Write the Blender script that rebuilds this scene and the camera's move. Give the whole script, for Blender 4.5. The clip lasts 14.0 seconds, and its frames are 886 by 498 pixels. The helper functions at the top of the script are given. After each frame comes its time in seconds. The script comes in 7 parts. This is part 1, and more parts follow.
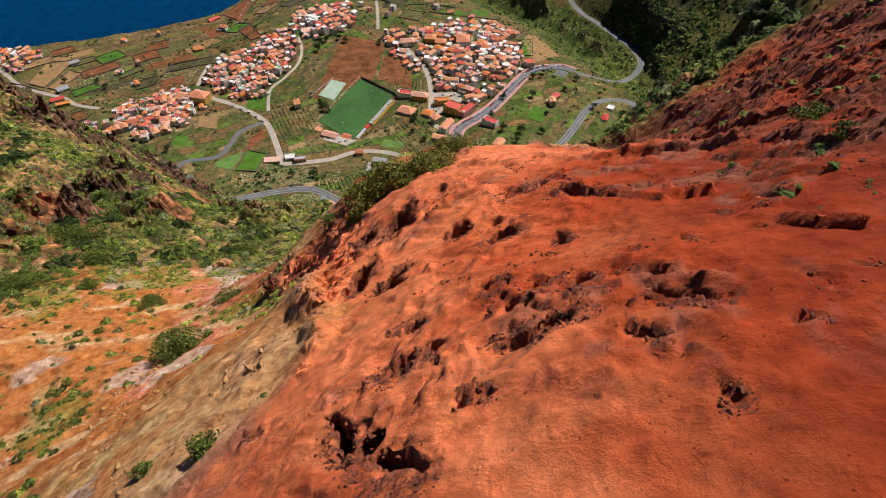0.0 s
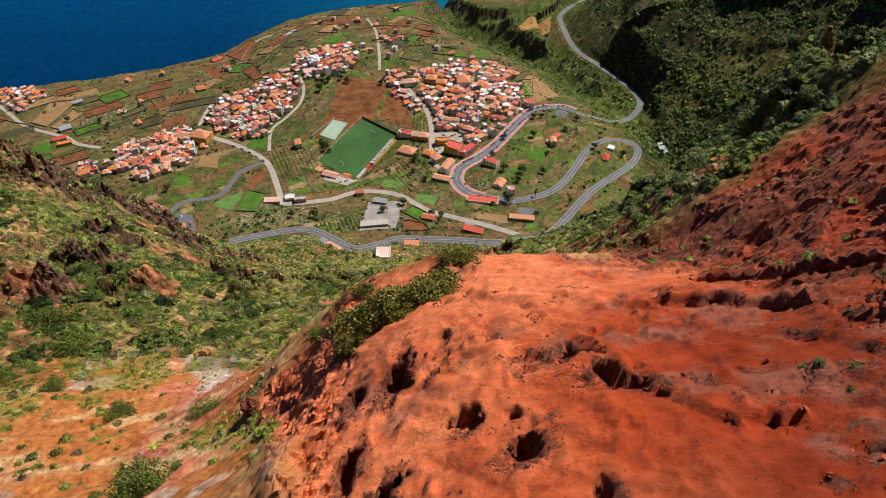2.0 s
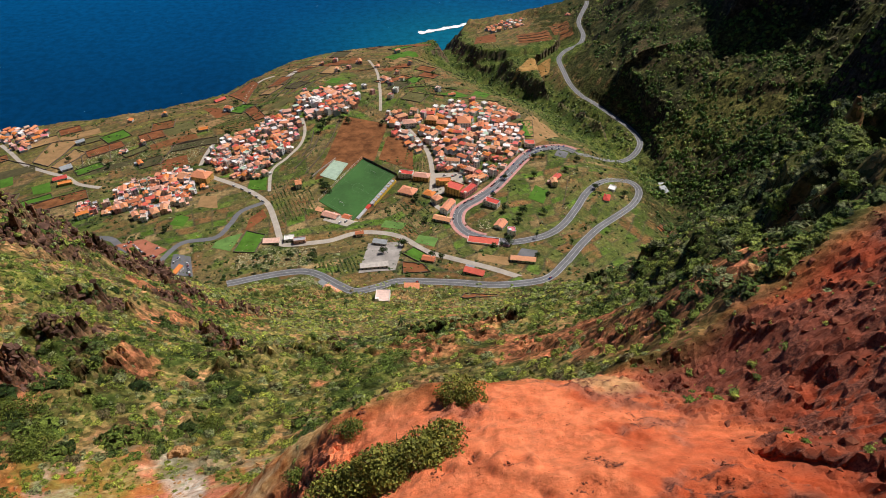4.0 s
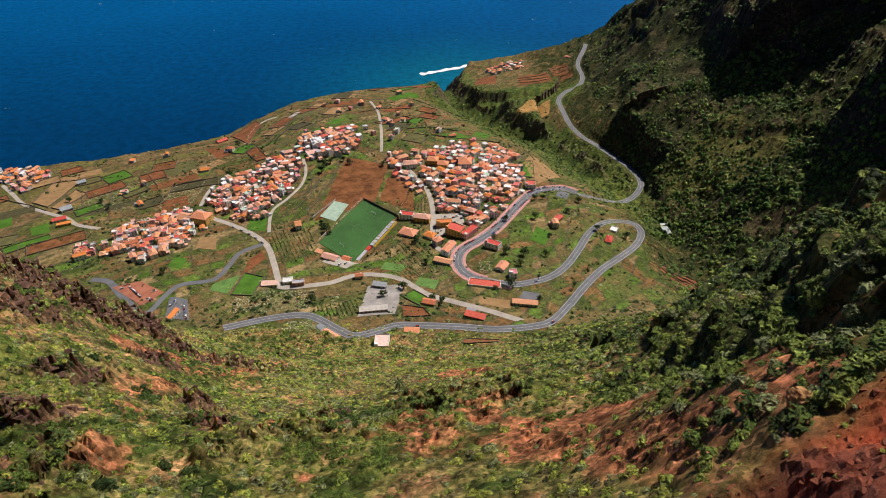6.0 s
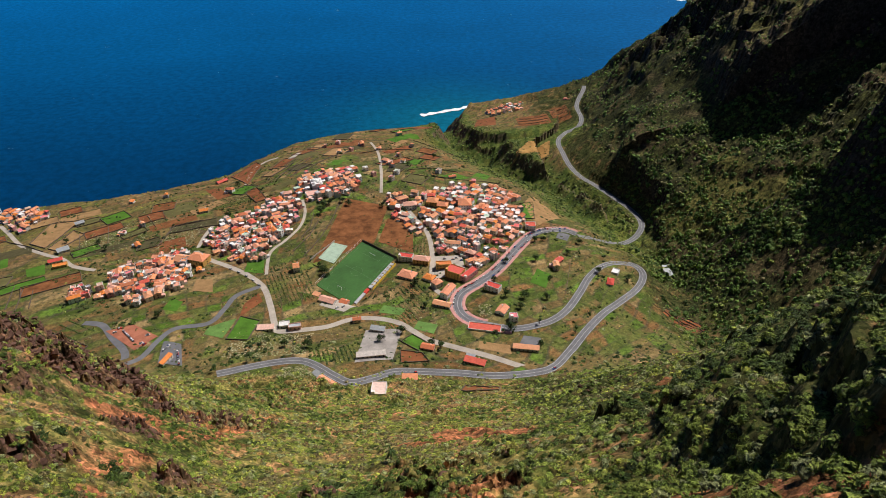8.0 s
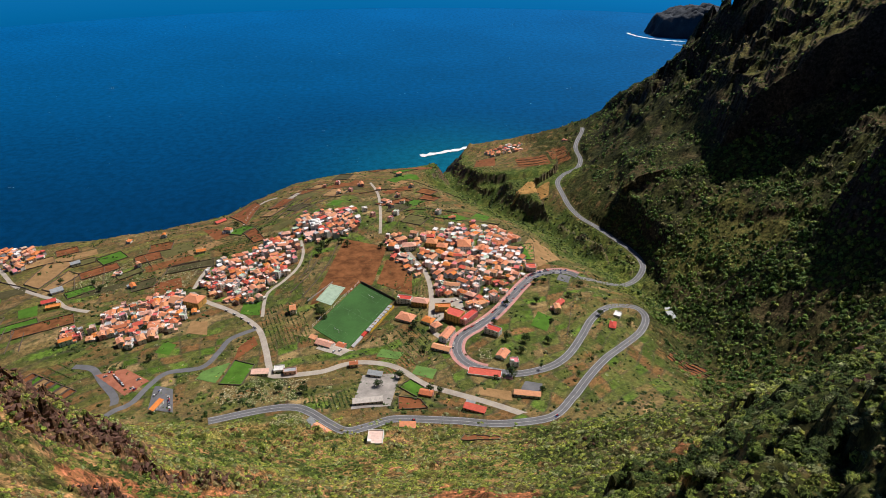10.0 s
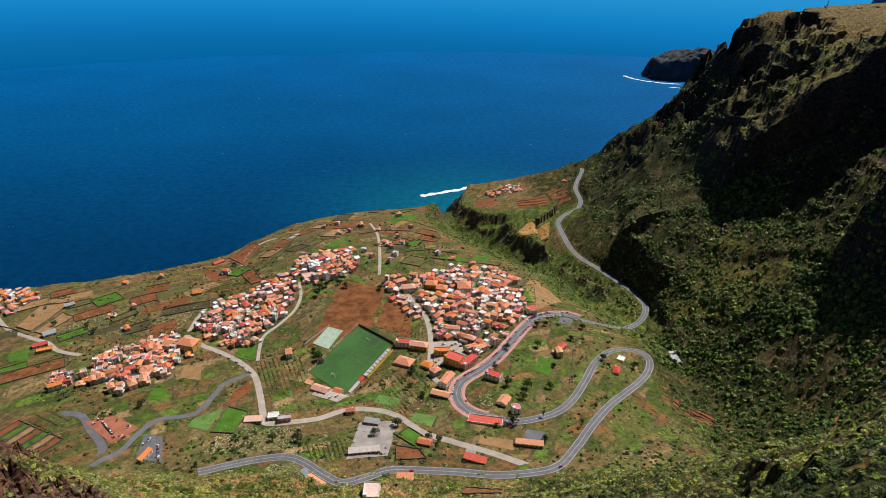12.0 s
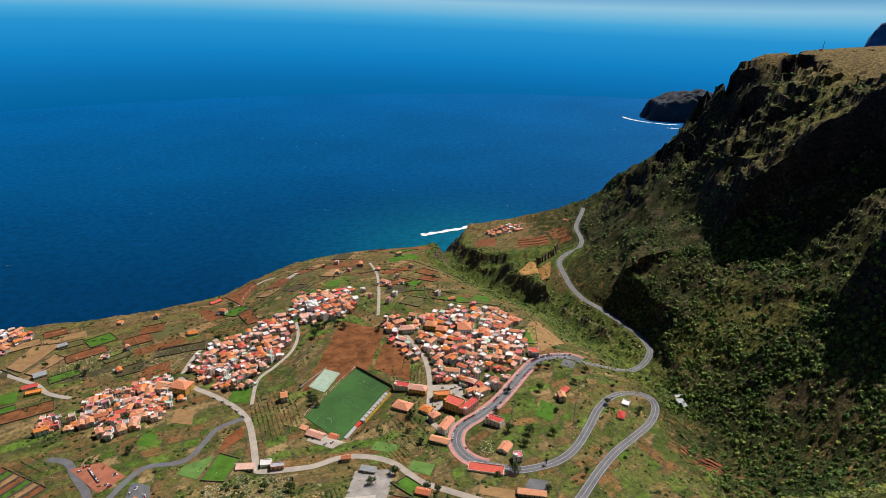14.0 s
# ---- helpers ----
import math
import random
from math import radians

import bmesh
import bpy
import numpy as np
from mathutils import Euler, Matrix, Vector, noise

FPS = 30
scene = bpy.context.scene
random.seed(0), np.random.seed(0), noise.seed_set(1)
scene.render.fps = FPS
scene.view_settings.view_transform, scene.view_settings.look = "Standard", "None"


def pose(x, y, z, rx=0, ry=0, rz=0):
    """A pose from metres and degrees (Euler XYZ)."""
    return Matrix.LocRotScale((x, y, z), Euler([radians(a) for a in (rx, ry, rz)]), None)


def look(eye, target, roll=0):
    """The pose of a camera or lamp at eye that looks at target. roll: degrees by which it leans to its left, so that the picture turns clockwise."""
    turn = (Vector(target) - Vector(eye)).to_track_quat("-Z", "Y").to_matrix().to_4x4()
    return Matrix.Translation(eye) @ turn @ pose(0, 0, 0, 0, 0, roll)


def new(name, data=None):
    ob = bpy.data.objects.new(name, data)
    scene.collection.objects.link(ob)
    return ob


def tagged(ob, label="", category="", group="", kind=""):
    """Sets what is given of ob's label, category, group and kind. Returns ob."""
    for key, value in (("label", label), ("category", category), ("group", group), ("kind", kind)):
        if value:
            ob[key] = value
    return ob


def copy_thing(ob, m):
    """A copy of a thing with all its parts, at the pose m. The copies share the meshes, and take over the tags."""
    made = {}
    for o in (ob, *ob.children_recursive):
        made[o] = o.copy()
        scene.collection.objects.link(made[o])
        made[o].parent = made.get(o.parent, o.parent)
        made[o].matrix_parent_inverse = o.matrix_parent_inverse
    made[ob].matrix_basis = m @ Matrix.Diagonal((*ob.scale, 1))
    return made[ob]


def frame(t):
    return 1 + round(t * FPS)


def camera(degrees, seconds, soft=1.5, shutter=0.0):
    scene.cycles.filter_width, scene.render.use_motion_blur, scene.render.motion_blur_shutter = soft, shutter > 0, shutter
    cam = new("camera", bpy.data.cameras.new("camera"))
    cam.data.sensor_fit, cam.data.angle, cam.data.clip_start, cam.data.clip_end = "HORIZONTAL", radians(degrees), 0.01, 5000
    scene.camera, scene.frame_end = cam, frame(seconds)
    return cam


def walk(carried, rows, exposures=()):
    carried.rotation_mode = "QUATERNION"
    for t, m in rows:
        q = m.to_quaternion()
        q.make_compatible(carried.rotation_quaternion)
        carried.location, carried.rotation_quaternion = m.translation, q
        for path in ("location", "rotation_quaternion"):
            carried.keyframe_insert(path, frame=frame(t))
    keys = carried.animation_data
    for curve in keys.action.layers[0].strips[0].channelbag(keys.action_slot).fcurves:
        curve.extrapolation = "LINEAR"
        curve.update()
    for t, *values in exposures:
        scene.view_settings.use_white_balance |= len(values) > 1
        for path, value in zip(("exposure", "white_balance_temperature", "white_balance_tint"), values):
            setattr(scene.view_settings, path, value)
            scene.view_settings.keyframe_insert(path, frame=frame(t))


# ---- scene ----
cam = camera(72.2, 14.0, 0.9)
METRES, EYE, TILT, LEAN, TURN = 70.0, 610.0, -46.3, 0.0, 0.0
ROWS = [
    (0.0, 0.0, 0.0, 0.0, 0.0, 0.0, -0.0),
    (0.5, -0.0005, 0.0233, 0.027, -0.01, 0.76, -0.03),
    (1.0, -0.0007, 0.0485, 0.054, 0.02, 1.55, -0.05),
    (1.5, -0.002, 0.0731, 0.0815, 0.03, 2.34, -0.05),
    (2.0, -0.0026, 0.097, 0.1076, 0.04, 3.16, -0.08),
    (2.5, -0.0031, 0.1209, 0.1331, 0.04, 3.98, -0.1),
    (3.0, -0.0032, 0.1444, 0.1585, 0.05, 4.8, -0.11),
    (5.5, -0.0016, 0.262, 0.2863, 0.14, 9.03, -0.16),
    (6.0, 0.0022, 0.2858, 0.3121, 0.17, 9.89, -0.17),
    (6.5, 0.0075, 0.3104, 0.338, 0.2, 10.77, -0.16),
    (7.0, 0.0129, 0.3344, 0.3639, 0.22, 11.64, -0.18),
    (7.5, 0.0178, 0.3586, 0.3892, 0.22, 12.52, -0.21),
    (8.0, 0.0232, 0.3828, 0.415, 0.23, 13.41, -0.23),
    (10.5, 0.026, 0.5181, 0.5256, 0.14, 17.94, -0.37),
    (11.0, 0.0304, 0.5443, 0.5514, 0.15, 18.85, -0.39),
    (11.5, 0.0341, 0.5708, 0.577, 0.16, 19.76, -0.41),
    (12.0, 0.0368, 0.599, 0.5996, 0.16, 20.67, -0.43),
    (12.5, 0.0399, 0.6287, 0.6166, 0.16, 21.61, -0.47),
    (13.0, 0.0464, 0.6576, 0.6371, 0.17, 22.51, -0.5),
    (13.5, 0.052, 0.6885, 0.6604, 0.19, 23.41, -0.52),
    (14.0, 0.0564, 0.7193, 0.6828, 0.21, 24.29, -0.54),
]
walk(cam, [(t, pose(0, 0, EYE, TILT, LEAN, TURN) @ pose(METRES * x, METRES * y, METRES * z, 90 + pitch, roll, yaw)) for t, x, y, z, yaw, pitch, roll in ROWS])

# ---------------------------------------------------------------- light
SUN_AZ, SUN_EL = 46.0, 52.0          # degrees: clockwise from straight ahead (+y), and above the horizon
scene.view_settings.exposure = 0.05
world = bpy.data.worlds.new("world")
scene.world = world
world.use_nodes = True
wn = world.node_tree
wn.nodes.clear()
sky = wn.nodes.new("ShaderNodeTexSky")
sky.sky_type, sky.sun_disc = "NISHITA", False
sky.sun_elevation, sky.sun_rotation = radians(SUN_EL), radians(SUN_AZ)
sky.altitude, sky.air_density, sky.dust_density, sky.ozone_density = 600, 1.0, 0.4, 3.0
bg = wn.nodes.new("ShaderNodeBackground")
bg.inputs["Strength"].default_value = 0.017
out = wn.nodes.new("ShaderNodeOutputWorld")
cool = wn.nodes.new("ShaderNodeMix")
cool.data_type, cool.blend_type = "RGBA", "MULTIPLY"
cool.inputs[0].default_value, cool.inputs[7].default_value = 1.0, (0.72, 0.92, 1.5, 1.0)
wn.links.new(sky.outputs[0], cool.inputs[6])
wn.links.new(cool.outputs[2], bg.inputs[0])
wn.links.new(bg.outputs[0], out.inputs[0])
sun_data = bpy.data.lights.new("sun", "SUN")
sun_data.energy, sun_data.angle, sun_data.color = 5.0, radians(0.53), (1.0, 0.935, 0.89)
sun = new("sun", sun_data)
sun_dir = Vector((math.sin(radians(SUN_AZ)) * math.cos(radians(SUN_EL)), math.cos(radians(SUN_AZ)) * math.cos(radians(SUN_EL)), math.sin(radians(SUN_EL))))
sun.matrix_world = look(sun_dir * 900 + Vector((0, 400, 600)), Vector((0, 400, 600)))

# ---------------------------------------------------------------- materials
def material(name, rough=0.8, metal=0.0, spec=0.3):
    m = bpy.data.materials.new(name)
    m.use_nodes = True
    b = m.node_tree.nodes["Principled BSDF"]
    b.inputs["Roughness"].default_value, b.inputs["Metallic"].default_value = rough, metal
    b.inputs["Specular IOR Level"].default_value = spec
    return m, m.node_tree, b


def node(nt, kind, **values):
    n = nt.nodes.new(kind)
    for k, v in values.items():
        n.inputs[k.replace("_", " ")].default_value = v
    return n


def mix(nt, a, b, factor, blend="MIX"):
    """A colour mix; a, b and factor are sockets or values."""
    n = nt.nodes.new("ShaderNodeMix")
    n.data_type, n.blend_type = "RGBA", blend
    for i, v in ((0, factor), (6, a), (7, b)):
        if isinstance(v, bpy.types.NodeSocket):
            nt.links.new(v, n.inputs[i])
        else:
            n.inputs[i].default_value = v if i == 0 else (*v, 1)
    return n.outputs[2]


def ramp(nt, value, *stops):
    n = nt.nodes.new("ShaderNodeValToRGB")
    e = n.color_ramp.elements
    while len(e) < len(stops):
        e.new(0.5)
    for k, (p, c) in zip(e, stops):
        k.position, k.color = p, (*c, 1) if isinstance(c, tuple) else (c, c, c, 1)
    nt.links.new(value, n.inputs[0])
    return n.outputs[0]


def noise_tex(nt, scale, detail=4.0, rough=0.6, coords=None):
    n = node(nt, "ShaderNodeTexNoise", Scale=scale, Detail=detail, Roughness=rough)
    if coords is None:
        coords = nt.nodes.new("ShaderNodeNewGeometry").outputs["Position"]
    nt.links.new(coords, n.inputs["Vector"])
    return n.outputs["Fac"]


def bump(nt, bsdf, height, strength, distance):
    n = node(nt, "ShaderNodeBump", Strength=strength, Distance=distance)
    nt.links.new(height, n.inputs["Height"])
    nt.links.new(n.outputs[0], bsdf.inputs["Normal"])


def worn(name, colour, rough=0.8, vary=0.35, scale=2.0, fine=18.0, relief=0.02, spec=0.3, random_tone=0.0, metal=0.0):
    """A plain surface with stains at two scales and some relief."""
    m, nt, b = material(name, rough, metal, spec)
    a, f = noise_tex(nt, scale), noise_tex(nt, fine, 3)
    dark = tuple(c * (1 - vary) for c in colour)
    light = tuple(min(c * (1 + vary * 0.6), 0.9) for c in colour)
    col = mix(nt, ramp(nt, a, (0.3, dark), (0.7, light)), ramp(nt, f, (0.3, 0.75), (0.7, 1.15)), 0.5, "MULTIPLY")
    if random_tone:
        info = nt.nodes.new("ShaderNodeObjectInfo")
        col = mix(nt, col, ramp(nt, info.outputs["Random"], (0.0, 1 - random_tone), (1.0, 1.0)), 1.0, "MULTIPLY")
    nt.links.new(col, b.inputs["Base Color"])
    if relief:
        bump(nt, b, f, 0.6, relief)
    return m


def ground_material():
    m, nt, b = material("soil_and_scrub", 0.95, spec=0.08)
    tint = nt.nodes.new("ShaderNodeVertexColor")
    tint.layer_name = "tint"
    grit = nt.nodes.new("ShaderNodeVertexColor")
    grit.layer_name = "grit"
    split = nt.nodes.new("ShaderNodeSeparateColor")
    nt.links.new(grit.outputs[0], split.inputs[0])
    near, mid = noise_tex(nt, 1.1, 6, 0.62), noise_tex(nt, 0.22, 7, 0.72)
    # tufts: small cells of their own green
    place = nt.nodes.new("ShaderNodeNewGeometry").outputs["Position"]
    stir = node(nt, "ShaderNodeTexNoise", Scale=1.6, Detail=3)
    nt.links.new(place, stir.inputs["Vector"])
    moved = node(nt, "ShaderNodeVectorMath")
    moved.operation = "ADD"
    nt.links.new(place, moved.inputs[0])
    nt.links.new(stir.outputs["Color"], moved.inputs[1])
    cells = node(nt, "ShaderNodeTexVoronoi", Scale=1.3)
    nt.links.new(moved.outputs[0], cells.inputs["Vector"])
    one = nt.nodes.new("ShaderNodeSeparateColor")
    nt.links.new(cells.outputs["Color"], one.inputs[0])
    tuft = ramp(nt, one.outputs[0], (0.0, (0.42, 0.50, 0.38)), (0.35, (0.8, 0.85, 0.7)), (0.7, (1.15, 1.1, 0.95)), (1.0, (1.9, 1.6, 1.6)))
    speck_near = ramp(nt, near, (0.36, 0.78), (0.5, 1.0), (0.64, 1.16))
    speck_mid = ramp(nt, mid, (0.40, 0.35), (0.5, 0.95), (0.60, 1.65))
    # soft mottling of the dust, stronger stains on the wash
    stains = noise_tex(nt, 0.75, 10, 0.68)
    dust = ramp(nt, stains, (0.42, (0.93, 0.88, 0.85)), (0.5, (1.0, 1.0, 1.0)), (0.58, (1.04, 1.10, 1.14)))
    wash_stain = ramp(nt, noise_tex(nt, 1.3, 12, 0.74), (0.38, (0.66, 0.52, 0.42)), (0.46, (0.97, 0.94, 0.9)), (0.53, (1.05, 1.05, 1.0)), (0.62, (1.25, 1.45, 1.6)))
    col = mix(nt, tint.outputs[0], speck_near, split.outputs[0], "MULTIPLY")
    col = mix(nt, col, dust, split.outputs[0], "MULTIPLY")
    col = mix(nt, col, wash_stain, grit.outputs[1], "MULTIPLY")
    col = mix(nt, col, speck_mid, split.outputs[1], "MULTIPLY")
    col = mix(nt, col, tuft, split.outputs[1], "MULTIPLY")
    # pebbles scattered on the dust
    pebble = node(nt, "ShaderNodeTexVoronoi", Scale=3.4, Randomness=1.0)
    nt.links.new(place, pebble.inputs["Vector"])
    few = nt.nodes.new("ShaderNodeSeparateColor")
    nt.links.new(pebble.outputs["Color"], few.inputs[0])
    pick = node(nt, "ShaderNodeMath")
    pick.operation = "MULTIPLY"
    nt.links.new(ramp(nt, pebble.outputs["Distance"], (0.12, 1.0), (0.17, 0.0)), pick.inputs[0])
    nt.links.new(ramp(nt, few.outputs[0], (0.70, 0.0), (0.74, 1.0)), pick.inputs[1])
    pebbles = node(nt, "ShaderNodeMath")
    pebbles.operation = "MULTIPLY"
    nt.links.new(pick.outputs[0], pebbles.inputs[0])
    nt.links.new(split.outputs[0], pebbles.inputs[1])
    col = mix(nt, col, (0.5, 0.42, 0.45), pebbles.outputs[0], "MULTIPLY")
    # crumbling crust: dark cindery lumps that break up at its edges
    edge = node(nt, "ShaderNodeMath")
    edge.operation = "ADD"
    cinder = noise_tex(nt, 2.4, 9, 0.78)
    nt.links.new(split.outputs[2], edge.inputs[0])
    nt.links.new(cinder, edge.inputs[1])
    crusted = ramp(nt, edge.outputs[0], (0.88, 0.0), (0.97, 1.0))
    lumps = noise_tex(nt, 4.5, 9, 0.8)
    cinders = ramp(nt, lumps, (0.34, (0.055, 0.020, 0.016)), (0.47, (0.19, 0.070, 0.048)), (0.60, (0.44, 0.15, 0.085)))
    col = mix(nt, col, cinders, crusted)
    nt.links.new(col, b.inputs["Base Color"])
    grain = noise_tex(nt, 4.0, 6, 0.75)
    add = node(nt, "ShaderNodeMath")
    add.operation = "ADD"
    nt.links.new(near, add.inputs[0])
    nt.links.new(grain, add.inputs[1])
    deep = node(nt, "ShaderNodeMath")
    deep.operation = "MULTIPLY_ADD"
    nt.links.new(crusted, deep.inputs[0])
    nt.links.new(lumps, deep.inputs[1])
    nt.links.new(add.outputs[0], deep.inputs[2])
    bump(nt, b, deep.outputs[0], 0.8, 0.2)
    return m


GROUND = ground_material()
ASPHALT = worn("asphalt", (0.15, 0.15, 0.16), 0.85, 0.22, 0.12, 1.5, 0.0)
CONCRETE = worn("concrete_lane", (0.42, 0.37, 0.31), 0.9, 0.2, 0.1, 0.9, 0.0)
PINK_PAVING = worn("pink_paving", (0.55, 0.27, 0.24), 0.9, 0.2, 0.2, 1.2, 0.0)
WHITE_LINE = worn("road_paint", (0.50, 0.50, 0.48), 0.8, 0.15, 0.5, 3.0, 0.0)
# ---------------------------------------------------------------- landform
def lattice(ix, iy, seed):
    """A random number from 0 to 1 for each lattice point."""
    h = (ix.astype(np.int64) * 374761393 + iy.astype(np.int64) * 668265263 + seed * 974711) & 0xFFFFFFFF
    h = ((h ^ (h >> 13)) * 1274126177) & 0xFFFFFFFF
    return ((h ^ (h >> 16)) & 0xFFFF) / 65535.0


def value_noise(x, y, seed=0):
    ix, iy = np.floor(x), np.floor(y)
    fx, fy = x - ix, y - iy
    fx, fy = fx * fx * fx * (fx * (fx * 6 - 15) + 10), fy * fy * fy * (fy * (fy * 6 - 15) + 10)
    a, b = lattice(ix, iy, seed), lattice(ix + 1, iy, seed)
    c, d = lattice(ix, iy + 1, seed), lattice(ix + 1, iy + 1, seed)
    return (a + (b - a) * fx) * (1 - fy) + (c + (d - c) * fx) * fy


def fbm(x, y, size, octaves=4, seed=0, ridged=False):
    """Layered noise from -1 to 1; size is the largest feature in metres."""
    total, weight, norm = 0, 1.0, 0.0
    for k in range(octaves):
        a = 0.6 + 1.1 * k
        u, v = (x * math.cos(a) - y * math.sin(a)) / size, (x * math.sin(a) + y * math.cos(a)) / size
        n = value_noise(u + 17.3 * k, v - 9.1 * k, seed + k) * 2 - 1
        if ridged:
            n = 1 - 2 * np.abs(n)
        total, norm, weight, size = total + weight * n, norm + weight, weight * 0.5, size * 0.47
    return total / norm


def smooth(a, b, v):
    """0 below a, 1 above b, smooth between (a may be larger than b)."""
    u = np.clip((v - a) / (b - a), 0, 1)
    return u * u * (3 - 2 * u)


def monotone(xs, zs, q):
    """A smooth curve through knots, without overshoot."""
    xs, zs = np.asarray(xs, float), np.asarray(zs, float)
    h = np.diff(xs)
    s = np.diff(zs, axis=0) / (h if zs.ndim == 1 else h[:, None])
    m = np.zeros_like(zs)
    prod = s[1:] * s[:-1]
    safe = np.where(np.abs(s[1:] + s[:-1]) < 1e-9, 1e-9, s[1:] + s[:-1])
    m[1:-1] = np.where(prod > 0, 2 * prod / safe, 0)
    m[0], m[-1] = s[0], s[-1]
    i = np.clip(np.searchsorted(xs, q) - 1, 0, len(h) - 1)
    u = (np.clip(q, xs[0], xs[-1]) - xs[i]) / h[i]
    hh = h[i]
    if zs.ndim > 1:
        u, hh = u[:, None], hh[:, None]
    return ((1 + 2 * u) * (1 - u) ** 2 * zs[i] + u * (1 - u) ** 2 * hh * m[i]
            + u * u * (3 - 2 * u) * zs[i + 1] + u * u * (u - 1) * hh * m[i + 1])


X0, X1, Y0, Y1 = -1700, 1700, -60, 1760
STATIONS, CURVES = [], []


def section(y, *knots):
    """A cross-section of the valley at y: (x, height) from west to east."""
    xs = np.arange(X0, X1 + 1, 1.0)
    STATIONS.append(y)
    CURVES.append(monotone([k[0] for k in knots], [k[1] for k in knots], xs))


section(-60, (-150, 600), (-60, 606), (-25, 614), (0, 630), (20, 642), (60, 665), (140, 710))
section(0, (-140, 588), (-70, 575), (-40, 567), (-24, 574), (-12, 587), (-4, 595), (0, 597.5), (4, 599.5), (8, 601.5), (20, 607), (45, 622), (110, 662))
section(12, (-130, 578), (-70, 563), (-45, 561), (-24, 573.5), (-12, 583), (-2, 590.5), (3, 594), (7, 595.7), (16, 598), (40, 611), (110, 648))
section(24, (-130, 570), (-70, 556), (-42, 559), (-25, 566), (-12, 577), (-5, 582), (1, 585.5), (8, 588.5), (15, 590.5), (35, 602), (100, 636))
section(36, (-130, 563), (-75, 556), (-42, 557), (-32, 557), (-25, 559), (-16, 564), (-7.5, 575), (-3, 579), (2, 581), (9, 582.5), (14, 582.8), (20, 584.2), (26, 587.5), (35, 594), (100, 626))
section(42, (-130, 560), (-75, 552.5), (-42, 554), (-32, 554), (-23, 557.5), (-13, 565.5), (-7.5, 573), (2, 577.5), (10, 578.2), (19, 577.8), (23, 580), (26, 583), (30, 586.5), (38, 592), (100, 621))
section(48, (-130, 557), (-75, 549), (-42, 551), (-32, 551), (-22, 555), (-11, 567), (-7, 571), (2, 574), (10, 574), (18, 573.6), (21, 575), (25, 578.3), (30, 582.3), (35, 586), (100, 616))
section(54, (-140, 552), (-80, 547), (-50, 547), (-32, 546.5), (-22, 549), (-11, 556), (-6, 559.5), (2, 563), (10, 565.5), (16, 568.5), (20, 571), (25, 575), (32, 579.5), (40, 585), (110, 614))
section(60, (-140, 549), (-80, 545), (-50, 544), (-32, 542), (-22, 543), (-12, 548), (0, 553), (10, 557), (17, 562), (22, 567.5), (24, 570), (27, 573.3), (40, 582), (110, 612))
section(94, (-150, 548), (-110, 541), (-83, 533), (-60, 526), (-34, 521), (-10, 523), (10, 527), (28, 534), (37, 540), (42, 552), (51, 561), (61, 569), (80, 578), (120, 600))
section(120, (-220, 555), (-150, 540), (-130, 533), (-100, 523), (-85, 516), (-75, 509), (-50, 492), (-20, 496), (10, 503), (36, 516), (50, 527), (57, 539), (68, 549), (81, 559), (100, 568), (160, 597))
section(155, (-220, 535), (-160, 520), (-129, 510), (-115, 502), (-100, 491), (-80, 475), (-60, 462), (-40, 459), (0, 466), (40, 476), (60, 491), (75, 507), (88, 516), (97, 523), (110, 534), (140, 556), (220, 592))
section(190, (-280, 518), (-200, 502), (-160, 485), (-148, 479), (-137, 471), (-120, 455), (-95, 438), (-80, 430), (-40, 425), (0, 430), (40, 438), (80, 454), (104, 476), (116, 485), (128, 492), (150, 510), (250, 575))
section(260, (-400, 438), (-300, 430), (-213, 421), (-190, 411), (-172, 402), (-150, 391), (-120, 376), (-60, 360), (0, 362), (40, 365), (77, 377), (116, 398), (138, 410), (156, 416), (175, 420), (192, 430), (230, 452), (330, 530))
section(340, (-450, 355), (-350, 345), (-273, 328), (-220, 302), (-120, 285), (-60, 283), (0, 287), (73, 300), (110, 314), (160, 330), (216, 340), (243, 344), (266, 358), (300, 385), (430, 495))
section(400, (-500, 262), (-350, 250), (-250, 239), (-186, 243), (-100, 242), (-28, 240), (73, 242), (130, 255), (200, 265), (260, 255), (330, 300), (450, 430), (620, 540))
section(450, (-560, 195), (-200, 224), (-80, 228), (80, 224), (160, 222), (220, 220), (270, 200), (320, 220), (420, 305), (520, 415), (680, 535))
section(560, (-640, 180), (-250, 207), (-100, 211), (60, 213), (150, 208), (230, 192), (280, 168), (340, 186), (420, 258), (480, 318), (540, 405), (700, 525))
section(700, (-700, 160), (-300, 192), (-140, 205), (0, 206), (150, 200), (230, 180), (290, 152), (330, 176), (400, 246), (450, 292), (490, 378), (570, 455), (650, 495), (900, 555))
section(850, (-740, 145), (-320, 180), (-190, 202), (-50, 203), (100, 190), (200, 155), (285, 151), (298, 158), (316, 233), (360, 246), (405, 266), (432, 330), (480, 390), (560, 450), (650, 492), (900, 545))
section(1000, (-720, 125), (-400, 145), (-200, 178), (-50, 178), (40, 170), (100, 160), (160, 160), (215, 156), (230, 164), (252, 215), (330, 236), (420, 272), (460, 335), (520, 396), (580, 455), (680, 508), (900, 535))
section(1090, (-720, 125), (-400, 135), (-200, 160), (-50, 165), (40, 160), (100, 158), (160, 160), (205, 157), (222, 162), (262, 186), (350, 236), (430, 288), (480, 350), (550, 425), (640, 492), (900, 533))
